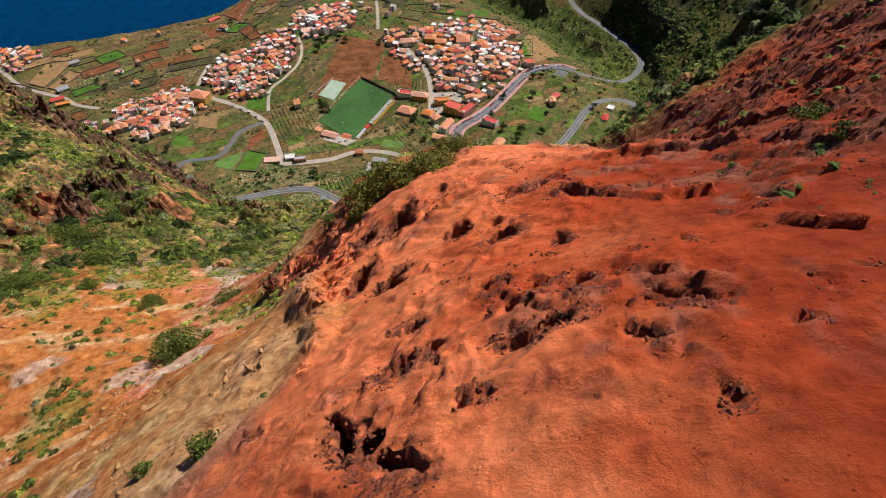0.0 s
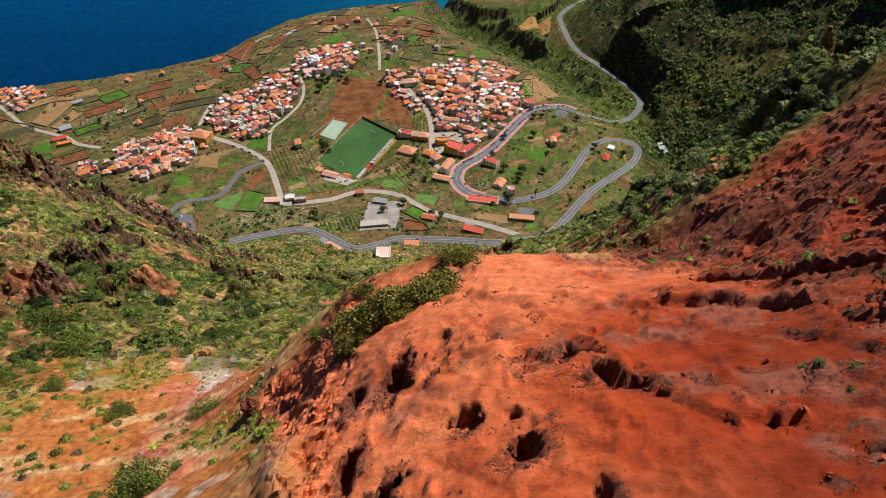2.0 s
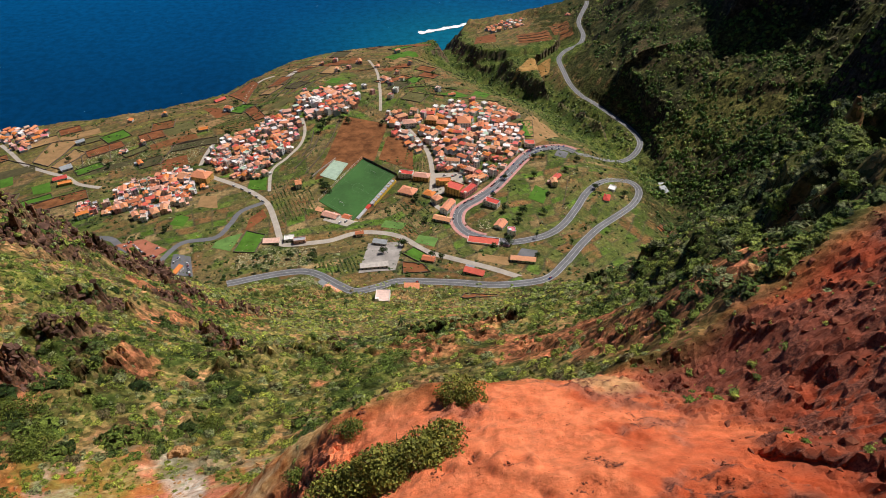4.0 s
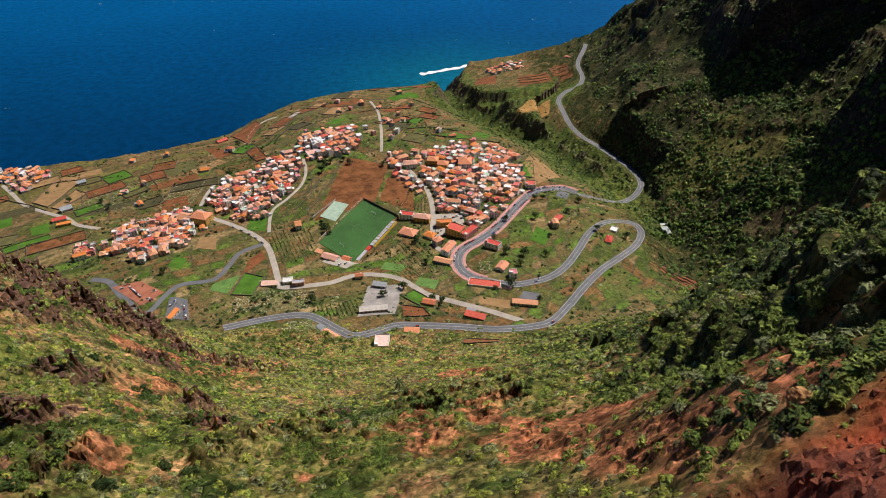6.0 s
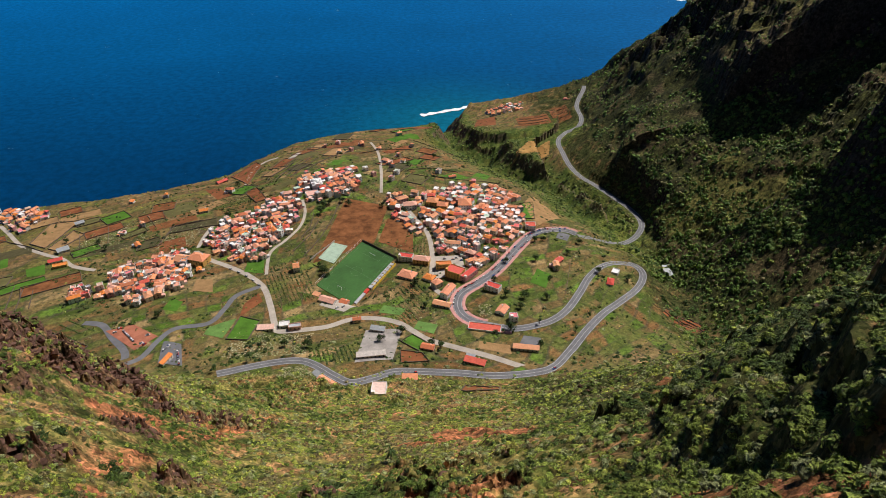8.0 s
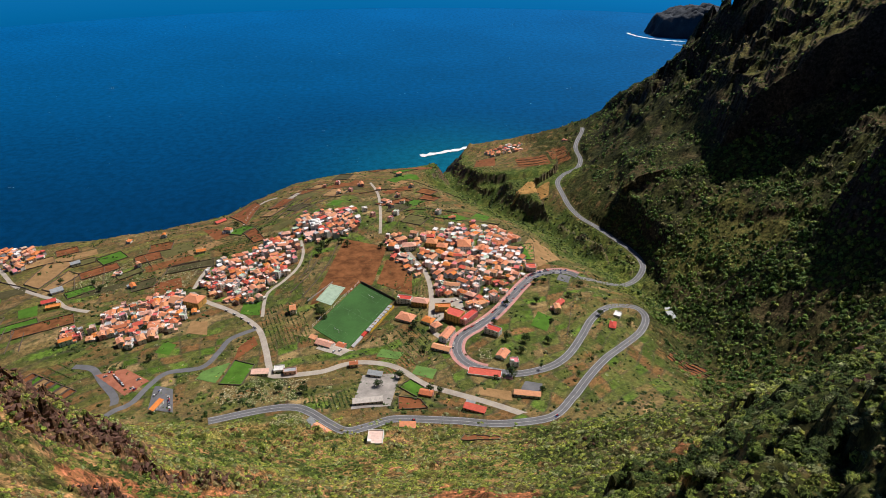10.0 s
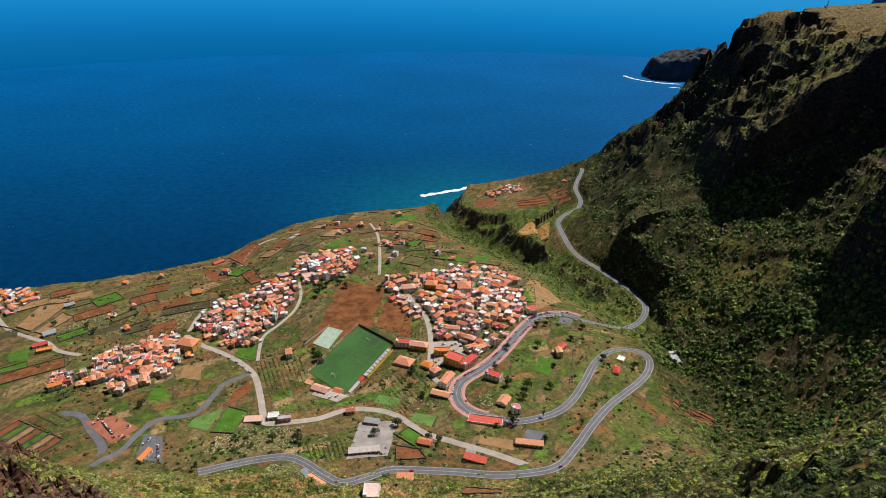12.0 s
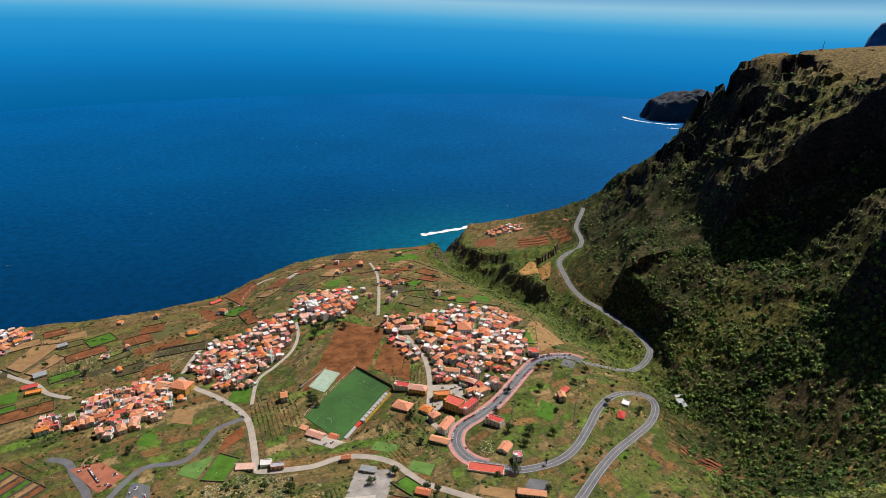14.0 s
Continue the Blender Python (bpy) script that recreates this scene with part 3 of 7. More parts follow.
    z = z + massif * (1 - top) * smooth(460, 400, z) * (9 * fbm(x, 0.7 * y, 85, 4, 104, True) + 2.5 * fbm(x, y, 20, 3, 106, True))
    z = z + massif * top * 3.0 * np.abs(fbm(x, y, 12, 3, 98))
    # the near ridge to the east breaks into small cliffs
    near_ridge = smooth(26, 46, x - 0.12 * (y - 70)) * smooth(62, 80, y) * smooth(340, 230, y) * (1 - red)
    wz = z + 5 * fbm(x, y, 22, 4, 96)
    q = wz / 9.0
    ledge = (np.floor(q) + smooth(0.5, 0.85, q - np.floor(q))) * 9.0
    z = z + near_ridge * 0.9 * smooth(-0.35, 0.15, fbm(x, y, 35, 3, 97)) * (ledge - wz)
    gorge = smooth(60, 30, np.minimum(near_line(x, y, RAVINE)[0], near_line(x, y, SIDE_GORGE)[0])) * smooth(640, 720, y) * smooth(4, 30, z)
    z = z + gorge * (4 * fbm(x, y, 26, 5, 88, True) + 2.5 * fbm(x, y, 9, 3, 89, True))
    z = z + slope * 1.2 * bare_mask(x, y) * (fbm(x, y, 2.5, 4, 35, True) - 0.2)
    # roads lie on graded strips
    for s, sz, width in reversed(GRADES):
        lo, hi = s.min(0) - 22, s.max(0) + 22
        box = np.nonzero((x > lo[0]) & (x < hi[0]) & (y > lo[1]) & (y < hi[1]))[0]
        for part_box in np.array_split(box, max(1, len(box) // 20000)):
            if len(part_box):
                d2 = (x[part_box, None] - s[None, :, 0]) ** 2 + (y[part_box, None] - s[None, :, 1]) ** 2
                k = d2.argmin(1)
                w = smooth(width / 2 + 9, width / 2 + 2.5, np.sqrt(d2[np.arange(len(k)), k]))
                z[part_box] = z[part_box] * (1 - w) + (sz[k] - 0.25) * w
    c = np.array(PITCH, float).mean(0)
    u, v = (x - c[0]) * 0.406 + (y - c[1]) * 0.914, (x - c[0]) * 0.914 - (y - c[1]) * 0.406
    w = smooth(66, 56, np.abs(u)) * smooth(44, 34, np.abs(v))
    return z * (1 - w) + 206.5 * w


def at(x, y):
    """The ground's height at one place."""
    return float(height(np.array([float(x)]), np.array([float(y)]))[0])


def blend(a, b, w):
    return a + (np.asarray(b) - a) * w[:, None]


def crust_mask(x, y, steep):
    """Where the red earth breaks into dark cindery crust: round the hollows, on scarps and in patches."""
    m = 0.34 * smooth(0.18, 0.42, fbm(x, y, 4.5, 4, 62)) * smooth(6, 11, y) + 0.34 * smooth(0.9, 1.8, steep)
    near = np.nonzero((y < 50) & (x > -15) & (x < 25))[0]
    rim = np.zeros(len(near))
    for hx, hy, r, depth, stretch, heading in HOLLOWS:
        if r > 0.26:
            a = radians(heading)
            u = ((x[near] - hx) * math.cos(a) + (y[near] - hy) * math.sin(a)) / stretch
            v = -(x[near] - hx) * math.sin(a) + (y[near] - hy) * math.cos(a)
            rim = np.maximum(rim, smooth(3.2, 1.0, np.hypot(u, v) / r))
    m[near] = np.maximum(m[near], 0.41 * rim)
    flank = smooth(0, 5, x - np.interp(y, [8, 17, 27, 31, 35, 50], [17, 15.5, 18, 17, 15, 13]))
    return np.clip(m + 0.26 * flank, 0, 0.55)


def ground_colour(x, y, z, steep):
    """The colour of soil, rock and low growth, with some painted shade, and how gritty it is."""
    n = len(x)
    red, wash = red_mask(x, y), ochre_mask(x, y)
    big, small, tiny = fbm(x, y, 60, 4, 101), fbm(x, y, 9, 4, 103), fbm(x, y, 1.6, 4, 105)
    mid = fbm(x, y, 24, 4, 107)
    col = np.tile((0.155, 0.135, 0.045), (n, 1))
    col = blend(col, (0.050, 0.07, 0.016), smooth(0.0, 0.35, small))
    col = blend(col, (0.17, 0.185, 0.042), smooth(0.1, 0.5, mid) * 0.7)
    col = blend(col, (0.27, 0.15, 0.075), smooth(0.05, 0.4, -small + 0.3 * big) * 0.8)
    col = blend(col, (0.30, 0.12, 0.06), smooth(0.22, 0.45, fbm(x, y, 20, 4, 109)) * smooth(330, 160, y))
    for cx, cy, r, h in CRAGS:
        col = blend(col, (0.13, 0.072, 0.052), smooth(0.95, 0.4, np.hypot(x - cx, (y - cy) * 0.8) / r + 0.4 * small) * 0.85)
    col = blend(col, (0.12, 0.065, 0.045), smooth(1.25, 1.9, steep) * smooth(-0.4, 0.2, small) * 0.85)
    # ground under the ridge thicket: shade between the shrubs painted in as dark colour
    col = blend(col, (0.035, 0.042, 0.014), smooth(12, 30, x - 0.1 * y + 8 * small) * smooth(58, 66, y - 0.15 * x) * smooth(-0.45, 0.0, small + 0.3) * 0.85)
    col = blend(col, np.array((0.29, 0.12, 0.06)), bare_mask(x, y) * 0.8)
    bench = smooth(395, 440, y) * smooth(255, 215, x + 0.05 * (y - 600))
    # a patchwork of small plots, each with its own soil
    turn = 0.5 + 0.35 * fbm(x, y, 260, 2, 111)
    pu = (x * np.cos(turn) + y * np.sin(turn)) / 24 + 0.35 * fbm(x, y, 60, 2, 112)
    pv = (-x * np.sin(turn) + y * np.cos(turn)) / 14 + 0.35 * fbm(x, y, 60, 2, 114)
    kind, tone = lattice(np.floor(pu), np.floor(pv), 115), lattice(np.floor(pu), np.floor(pv), 116)
    edge = np.minimum(np.abs(pu - np.round(pu)) * 24, np.abs(pv - np.round(pv)) * 14)
    dry = np.tile((0.17, 0.125, 0.05), (n, 1))
    for lo, c in ((0.25, (0.11, 0.13, 0.032)), (0.45, (0.20, 0.11, 0.045)), (0.62, (0.27, 0.19, 0.09)), (0.74, (0.07, 0.10, 0.02)), (0.88, (0.10, 0.17, 0.025))):
        dry = blend(dry, c, (kind > lo) * 1.0)
    dry = blend(dry, (0.23, 0.125, 0.058), smooth(188, 165, z + 12 * mid) * 0.42)
    dry = blend(dry, (0.20, 0.13, 0.06), smooth(0.3, 0.0, kind) * 0.5)
    dry = dry * (0.75 + 0.5 * tone)[:, None]
    dry = blend(dry, (0.13, 0.11, 0.045), smooth(0.0, 0.3, mid) * 0.35)
    dry = blend(dry, (0.045, 0.065, 0.016), smooth(0.15, 0.4, small) * 0.7)
    dry = blend(dry, (0.065, 0.06, 0.04), smooth(1.6, 0.6, edge) * 0.7)
    lush = smooth(40, 90, x + 20 * mid) * smooth(460, 500, y) * smooth(760, 700, y)
    dry = blend(dry, (0.085, 0.12, 0.026), lush * smooth(-0.1, 0.3, mid + 0.5 * small) * 0.6)
    dry = blend(dry, (0.17, 0.135, 0.05), smooth(0.1, 0.4, fbm(x, y, 40, 4, 118)) * 0.4)
    col = blend(col, dry, bench)
    gorge = smooth(75, 40, np.minimum(near_line(x, y, RAVINE)[0], near_line(x, y, SIDE_GORGE)[0]) + 25 * mid) * smooth(640, 720, y)
    bank = blend(np.tile((0.055, 0.085, 0.018), (n, 1)), (0.11, 0.13, 0.03), smooth(-0.2, 0.3, small))
    bank = blend(bank, (0.11, 0.078, 0.06), smooth(0.8, 1.3, steep + 0.3 * small) * 0.85)
    col = blend(col, bank, gorge)
    # massif: part of its deep shade is put into darkened ground and rock
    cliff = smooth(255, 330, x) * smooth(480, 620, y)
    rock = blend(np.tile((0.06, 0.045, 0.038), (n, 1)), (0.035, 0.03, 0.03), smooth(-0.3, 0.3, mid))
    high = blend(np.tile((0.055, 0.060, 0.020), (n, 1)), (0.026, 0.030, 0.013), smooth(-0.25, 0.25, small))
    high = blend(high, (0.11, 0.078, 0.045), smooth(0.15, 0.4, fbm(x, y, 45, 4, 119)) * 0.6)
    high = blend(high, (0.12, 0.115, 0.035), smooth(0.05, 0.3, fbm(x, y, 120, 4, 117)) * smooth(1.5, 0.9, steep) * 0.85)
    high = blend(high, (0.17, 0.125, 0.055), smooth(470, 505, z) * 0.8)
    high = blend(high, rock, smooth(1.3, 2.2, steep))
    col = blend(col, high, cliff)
    sea_edge = smooth(150, 110, z) * smooth(0.9, 1.5, steep)
    col = blend(col, (0.12, 0.07, 0.05), sea_edge)
    # wash: ochre, rose, cream streaks, with thin green
    w = fbm(x + 0.6 * y, y - 0.8 * x, 12, 5, 121)
    pale = blend(np.tile((0.47, 0.17, 0.05), (n, 1)), (0.58, 0.36, 0.15), smooth(0.05, 0.4, w + 0.02 * (x + 14)))
    pale = blend(pale, (0.56, 0.19, 0.11), smooth(0.1, 0.3, -w) * 0.9)
    pale = blend(pale, (0.36, 0.11, 0.035), smooth(0.2, 0.5, fbm(x, y, 6, 4, 122)) * 0.6)
    pale = blend(pale, (0.62, 0.42, 0.22), smooth(0.15, 0.5, fbm(0.35 * (x + 0.5 * y), y - 0.5 * x, 2.2, 4, 124)) * 0.7)
    cream = smooth(0.33, 0.45, fbm(x - 0.5 * y, y, 5, 4, 123)) * 0.6 + smooth(2.6, 1.2, near_line(x, y, [(-37, 67), (-33, 60), (-29, 55), (-26, 50)])[0] + 1.5 * small)
    pale = blend(pale, (0.60, 0.47, 0.38), np.clip(cream, 0, 1))
    pale = blend(pale, (0.17, 0.20, 0.03), smooth(0.15, 0.4, fbm(x + 0.5 * y, y, 8, 5, 125) + 0.010 * (-x - 32) + 0.35 * tiny) * 0.55)
    pale = blend(pale, (0.68, 0.40, 0.19), smooth(-20, -12, x + 4 * small) * smooth(30, 18, y) * 0.6)
    col = blend(col, pale, wash)
    soil = blend(np.tile((0.53, 0.080, 0.022), (n, 1)), (0.80, 0.215, 0.082), smooth(-0.3, 0.4, small + np.maximum(0.03 * (y - 21), 0.10 * (1.5 - x)) - 0.045 * np.maximum(x - 6, 0)))
    soil = blend(soil, (0.74, 0.215, 0.095), smooth(27, 38, y + 4 * small) * smooth(20, 12, x) * 0.65)
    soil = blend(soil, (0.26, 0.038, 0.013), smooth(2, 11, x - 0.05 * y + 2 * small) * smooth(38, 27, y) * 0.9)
    soil = blend(soil, (0.46, 0.07, 0.022), smooth(0.15, 0.5, fbm(x, y, 3.5, 4, 127)) * 0.6)
    # dark rock of the east flank, with some of its shade put into the colour
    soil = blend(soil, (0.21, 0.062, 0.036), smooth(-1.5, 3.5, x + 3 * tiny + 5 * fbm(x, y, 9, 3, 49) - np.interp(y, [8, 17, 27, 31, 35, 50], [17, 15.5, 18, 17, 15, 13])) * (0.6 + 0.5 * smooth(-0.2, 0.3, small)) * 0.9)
    soil = blend(soil, (0.34, 0.13, 0.08), smooth(0.14, 0.32, fbm(x, y, 4.5, 4, 62)) * smooth(6, 11, y) * smooth(-0.1, 0.3, tiny + 0.15) * 0.7)
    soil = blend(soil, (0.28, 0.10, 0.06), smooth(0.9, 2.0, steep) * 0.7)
    soil = blend(soil, (0.56, 0.24, 0.08), smooth(0.2, 0.45, fbm(x, y, 8, 4, 129)) * smooth(3, -4, x) * 0.8)
    soil = blend(soil, (0.62, 0.36, 0.16), smooth(3.2, 1.2, np.hypot(x - 12, (y - 49)) + 1.5 * small) * 0.8)
    col = blend(col, soil, red)
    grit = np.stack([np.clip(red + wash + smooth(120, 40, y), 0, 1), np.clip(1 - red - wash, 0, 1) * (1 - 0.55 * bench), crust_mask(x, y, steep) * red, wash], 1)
    return np.clip(col, 0, 1), grit


def add_floats(mesh, name, rgba):
    layer = mesh.color_attributes.new(name, "FLOAT_COLOR", "POINT")
    layer.data.foreach_set("color", np.ascontiguousarray(rgba, dtype=np.float32).ravel())


def sheet(name, x, y, z, mat):
    """A grid mesh from 2-D arrays."""
    rows, cols = x.shape
    me = bpy.data.meshes.new(name)
    k = np.arange(rows * cols).reshape(rows, cols)
    quads = np.stack([k[:-1, :-1], k[:-1, 1:], k[1:, 1:], k[1:, :-1]], -1).reshape(-1, 4)
    me.vertices.add(rows * cols)
    me.vertices.foreach_set("co", np.stack([x, y, z], -1).astype(np.float32).ravel())
    me.loops.add(quads.size)
    me.loops.foreach_set("vertex_index", quads.astype(np.int32).ravel())
    me.polygons.add(len(quads))
    me.polygons.foreach_set("loop_start", np.arange(0, quads.size, 4, dtype=np.int32))
    me.polygons.foreach_set("loop_total", np.full(len(quads), 4, dtype=np.int32))
    me.polygons.foreach_set("use_smooth", np.ones(len(quads), dtype=bool))
    me.update(calc_edges=True)
    me.materials.append(mat)
    return new(name, me)


def build_ground():
    ys = [-45.0]
    while ys[-1] < 1750:
        ys.append(ys[-1] + ((0.0037 if ys[-1] < 130 else 0.0054) * (ys[-1] - 4 + 32) if ys[-1] > 4 else 0.12 + 0.03 * (4 - ys[-1])))
    ys = np.array(ys)
    u = np.linspace(-1, 1, 511)
    u = 0.62 * u + 0.38 * u ** 3
    half = np.maximum(36, 30 + 0.86 * (ys + 12))
    x, y = half[:, None] * u[None, :], np.repeat(ys[:, None], len(u), 1)
    z = height(x.ravel(), y.ravel()).reshape(x.shape)
    gy = np.gradient(z, axis=0) / np.gradient(y, axis=0)
    gx = np.gradient(z, axis=1) / np.gradient(x, axis=1)
    # crumbling faces bulge and cut back sideways
    steep = np.hypot(gx, gy)
    push = smooth(0.9, 2.0, steep) * smooth(90, 50, y) * 0.45
    dx = push * fbm(x.ravel() + 0.7 * z.ravel(), y.ravel() - 0.9 * z.ravel(), 1.3, 4, 141).reshape(x.shape)
    dy = push * fbm(x.ravel() - 0.8 * z.ravel(), y.ravel() + 0.6 * z.ravel(), 1.3, 4, 143).reshape(x.shape)
    ob = sheet("ground", x + dx, y + dy, z, GROUND)
    # broken rock shows its facets
    cell_steep = steep[:-1, :-1].ravel()
    qx, qy = x[:-1, :-1].ravel(), y[:-1, :-1].ravel()
    rock = (red_mask(qx, qy) > 0.3) & ((qx > np.interp(qy, [8, 17, 27, 31, 35, 50], [17, 15.5, 18, 17, 15, 13])) | ((qx < -6) & (qy > 15)))
    ob.data.polygons.foreach_set("use_smooth", ~(rock | ((cell_steep > 1.1) & (qy > 62))))
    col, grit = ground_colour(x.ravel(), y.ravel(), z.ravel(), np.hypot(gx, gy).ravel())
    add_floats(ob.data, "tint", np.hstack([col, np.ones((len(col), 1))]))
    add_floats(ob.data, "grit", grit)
    return tagged(ob, "red volcanic shoulder falling to scrub slopes and a farmed shelf", "ground", kind="structure")


build_ground()


def build_sea():
    r = np.concatenate([[1.0], np.linspace(300, 4420, 50)])
    a = np.linspace(0, 2 * math.pi, 121)
    x, y = r[:, None] * np.cos(a), 200 + r[:, None] * np.sin(a)
    m, nt, b = material("sea_water", 0.55, spec=0.03)
    big, wave = noise_tex(nt, 0.0016, 4), noise_tex(nt, 0.05, 7, 0.7)
    # the water pales towards the horizon, haze and sky sheen put into its colour, and is greener over the shallows by
    # the headland
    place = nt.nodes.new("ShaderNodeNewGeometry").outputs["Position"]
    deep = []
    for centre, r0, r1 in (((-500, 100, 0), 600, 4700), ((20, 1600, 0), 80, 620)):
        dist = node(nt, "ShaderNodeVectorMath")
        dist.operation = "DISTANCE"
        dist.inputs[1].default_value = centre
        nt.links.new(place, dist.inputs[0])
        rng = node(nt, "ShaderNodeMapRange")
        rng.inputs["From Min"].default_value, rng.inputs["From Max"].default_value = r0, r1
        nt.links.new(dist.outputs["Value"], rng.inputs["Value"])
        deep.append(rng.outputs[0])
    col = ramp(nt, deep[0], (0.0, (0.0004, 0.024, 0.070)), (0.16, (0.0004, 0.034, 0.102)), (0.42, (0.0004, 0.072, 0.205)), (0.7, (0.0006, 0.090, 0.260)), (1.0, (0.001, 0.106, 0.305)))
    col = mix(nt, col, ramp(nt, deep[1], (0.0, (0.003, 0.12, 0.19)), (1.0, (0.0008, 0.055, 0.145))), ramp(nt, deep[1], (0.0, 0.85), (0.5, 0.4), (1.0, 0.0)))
    col = mix(nt, col, ramp(nt, big, (0.3, 0.88), (0.7, 1.1)), 1.0, "MULTIPLY")
    chop = ramp(nt, wave, (0.4, 0.82), (0.6, 1.2))
    caps = ramp(nt, noise_tex(nt, 0.022, 9, 0.75), (0.665, 0.0), (0.70, 1.0))
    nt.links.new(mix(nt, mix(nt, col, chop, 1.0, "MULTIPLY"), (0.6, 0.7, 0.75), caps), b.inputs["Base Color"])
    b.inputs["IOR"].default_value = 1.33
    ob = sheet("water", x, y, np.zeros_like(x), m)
    return tagged(ob, "deep blue open sea with small white caps", "sea", kind="structure")


def build_backdrop():
    """Far sea and hazy sky past the end of the sheet of water."""
    a = np.linspace(0, 2 * math.pi, 241)
    z = np.array([-20, 60, 200, 350, 480, 545, 575, 610, 700, 800.0])
    r = (4400 + 0.72 * z)[:, None]
    x, y = r * np.cos(a)[None, :], 200 + r * np.sin(a)[None, :]
    m = bpy.data.materials.new("far_haze")
    m.use_nodes = True
    nt = m.node_tree
    nt.nodes.clear()
    pos = nt.nodes.new("ShaderNodeSeparateXYZ")
    nt.links.new(nt.nodes.new("ShaderNodeNewGeometry").outputs["Position"], pos.inputs[0])
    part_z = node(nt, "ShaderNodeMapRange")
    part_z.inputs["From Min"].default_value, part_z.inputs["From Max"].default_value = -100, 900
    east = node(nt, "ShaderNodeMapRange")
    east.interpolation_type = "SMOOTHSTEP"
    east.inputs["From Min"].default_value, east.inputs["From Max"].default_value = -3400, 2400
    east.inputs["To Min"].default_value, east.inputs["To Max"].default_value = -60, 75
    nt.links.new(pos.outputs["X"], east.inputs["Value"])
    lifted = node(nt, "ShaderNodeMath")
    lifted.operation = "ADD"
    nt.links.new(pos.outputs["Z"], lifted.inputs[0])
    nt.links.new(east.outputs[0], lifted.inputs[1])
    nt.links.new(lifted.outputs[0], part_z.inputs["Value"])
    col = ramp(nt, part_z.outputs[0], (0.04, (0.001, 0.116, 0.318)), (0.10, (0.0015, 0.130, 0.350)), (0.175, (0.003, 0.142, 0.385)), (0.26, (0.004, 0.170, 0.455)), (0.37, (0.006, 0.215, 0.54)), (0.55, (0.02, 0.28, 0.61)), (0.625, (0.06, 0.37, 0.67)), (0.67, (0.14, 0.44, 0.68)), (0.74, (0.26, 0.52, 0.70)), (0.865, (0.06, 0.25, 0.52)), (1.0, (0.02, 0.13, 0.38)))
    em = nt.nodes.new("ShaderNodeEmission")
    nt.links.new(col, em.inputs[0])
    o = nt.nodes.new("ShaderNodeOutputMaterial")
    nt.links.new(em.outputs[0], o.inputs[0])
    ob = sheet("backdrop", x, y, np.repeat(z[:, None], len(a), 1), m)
    return tagged(ob, "hazy blue sea horizon under a pale sky", "backdrop", kind="structure")


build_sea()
build_backdrop()


def ribbon(name, s, z, left, right, mat, lift=0.0):
    """A strip along a line, between two offsets from it."""
    t = np.gradient(s, axis=0)
    t /= np.linalg.norm(t, axis=1)[:, None]
    n = np.stack([-t[:, 1], t[:, 0]], 1)
    offs = np.linspace(left, right, 3)
    x = s[:, 0][:, None] + n[:, 0][:, None] * offs
    y = s[:, 1][:, None] + n[:, 1][:, None] * offs
    return sheet(name, x, y, np.repeat(z[:, None] + lift, 3, 1), mat)


for road_name, width, surface, pts in ROADS:
    s, sz, w = ROAD_LINES[road_name]
    r = ribbon(road_name, s, sz, w / 2, -w / 2, surface)
    tagged(r, "grey asphalt road with white edge lines" if surface is ASPHALT else "pale concrete lane between plots", "road", kind="structure")
    if surface is ASPHALT and w > 8:
        for off in (w / 2 - 0.7, -w / 2 + 0.7, 0.0):
            line = ribbon("road_line", s, sz, off + 0.14, off - 0.14, WHITE_LINE, 0.03)
            line.parent = r


# ---------------------------------------------------------------- helpers for things
def mesh_of(name, verts, faces, mat, smooth_faces=False):
    me = bpy.data.meshes.new(name)
    me.from_pydata([tuple(v) for v in verts], [], [tuple(f) for f in faces])
    me.materials.append(mat)
    if smooth_faces:
        me.polygons.foreach_set("use_smooth", np.ones(len(me.polygons), dtype=bool))
    me.update()
    return me


def part(name, data, parent, label=""):
    """Links a mesh as one part of a thing."""
    ob = new(name, data)
    ob.parent = parent
    return tagged(ob, label)


def thing(name, label, category, m=None, group="", data=None):
    ob = new(name, data)
    if m is not None:
        ob.matrix_basis = m
    return tagged(ob, label, category, group)


def box_data(x0, y0, z0, x1, y1, z1):
    v = [(x, y, z) for z in (z0, z1) for x, y in ((x0, y0), (x1, y0), (x1, y1), (x0, y1))]
    f = [(3, 2, 1, 0), (4, 5, 6, 7), (0, 1, 5, 4), (1, 2, 6, 5), (2, 3, 7, 6), (3, 0, 4, 7)]
    return v, f


def join(*pieces):
    verts, faces = [], []
    for v, f in pieces:
        k = len(verts)
        verts += v
        faces += [tuple(i + k for i in q) for q in f]
    return verts, faces


def tube(points, radii, sides=7):
    """A tapered tube through points."""
    verts, faces = [], []
    for i, (p, r) in enumerate(zip(points, radii)):
        p = Vector(p)
        d = (Vector(points[min(i + 1, len(points) - 1)]) - Vector(points[max(i - 1, 0)])).normalized()
        a = d.orthogonal().normalized()
        b = d.cross(a)
        verts += [p + (a * math.cos(2 * math.pi * k / sides) + b * math.sin(2 * math.pi * k / sides)) * r for k in range(sides)]
    for i in range(len(points) - 1):
        for k in range(sides):
            a, b = i * sides + k, i * sides + (k + 1) % sides
            faces.append((a, b, b + sides, a + sides))
    return verts, faces + [tuple(range(sides))[::-1], tuple(range((len(points) - 1) * sides, len(points) * sides))]


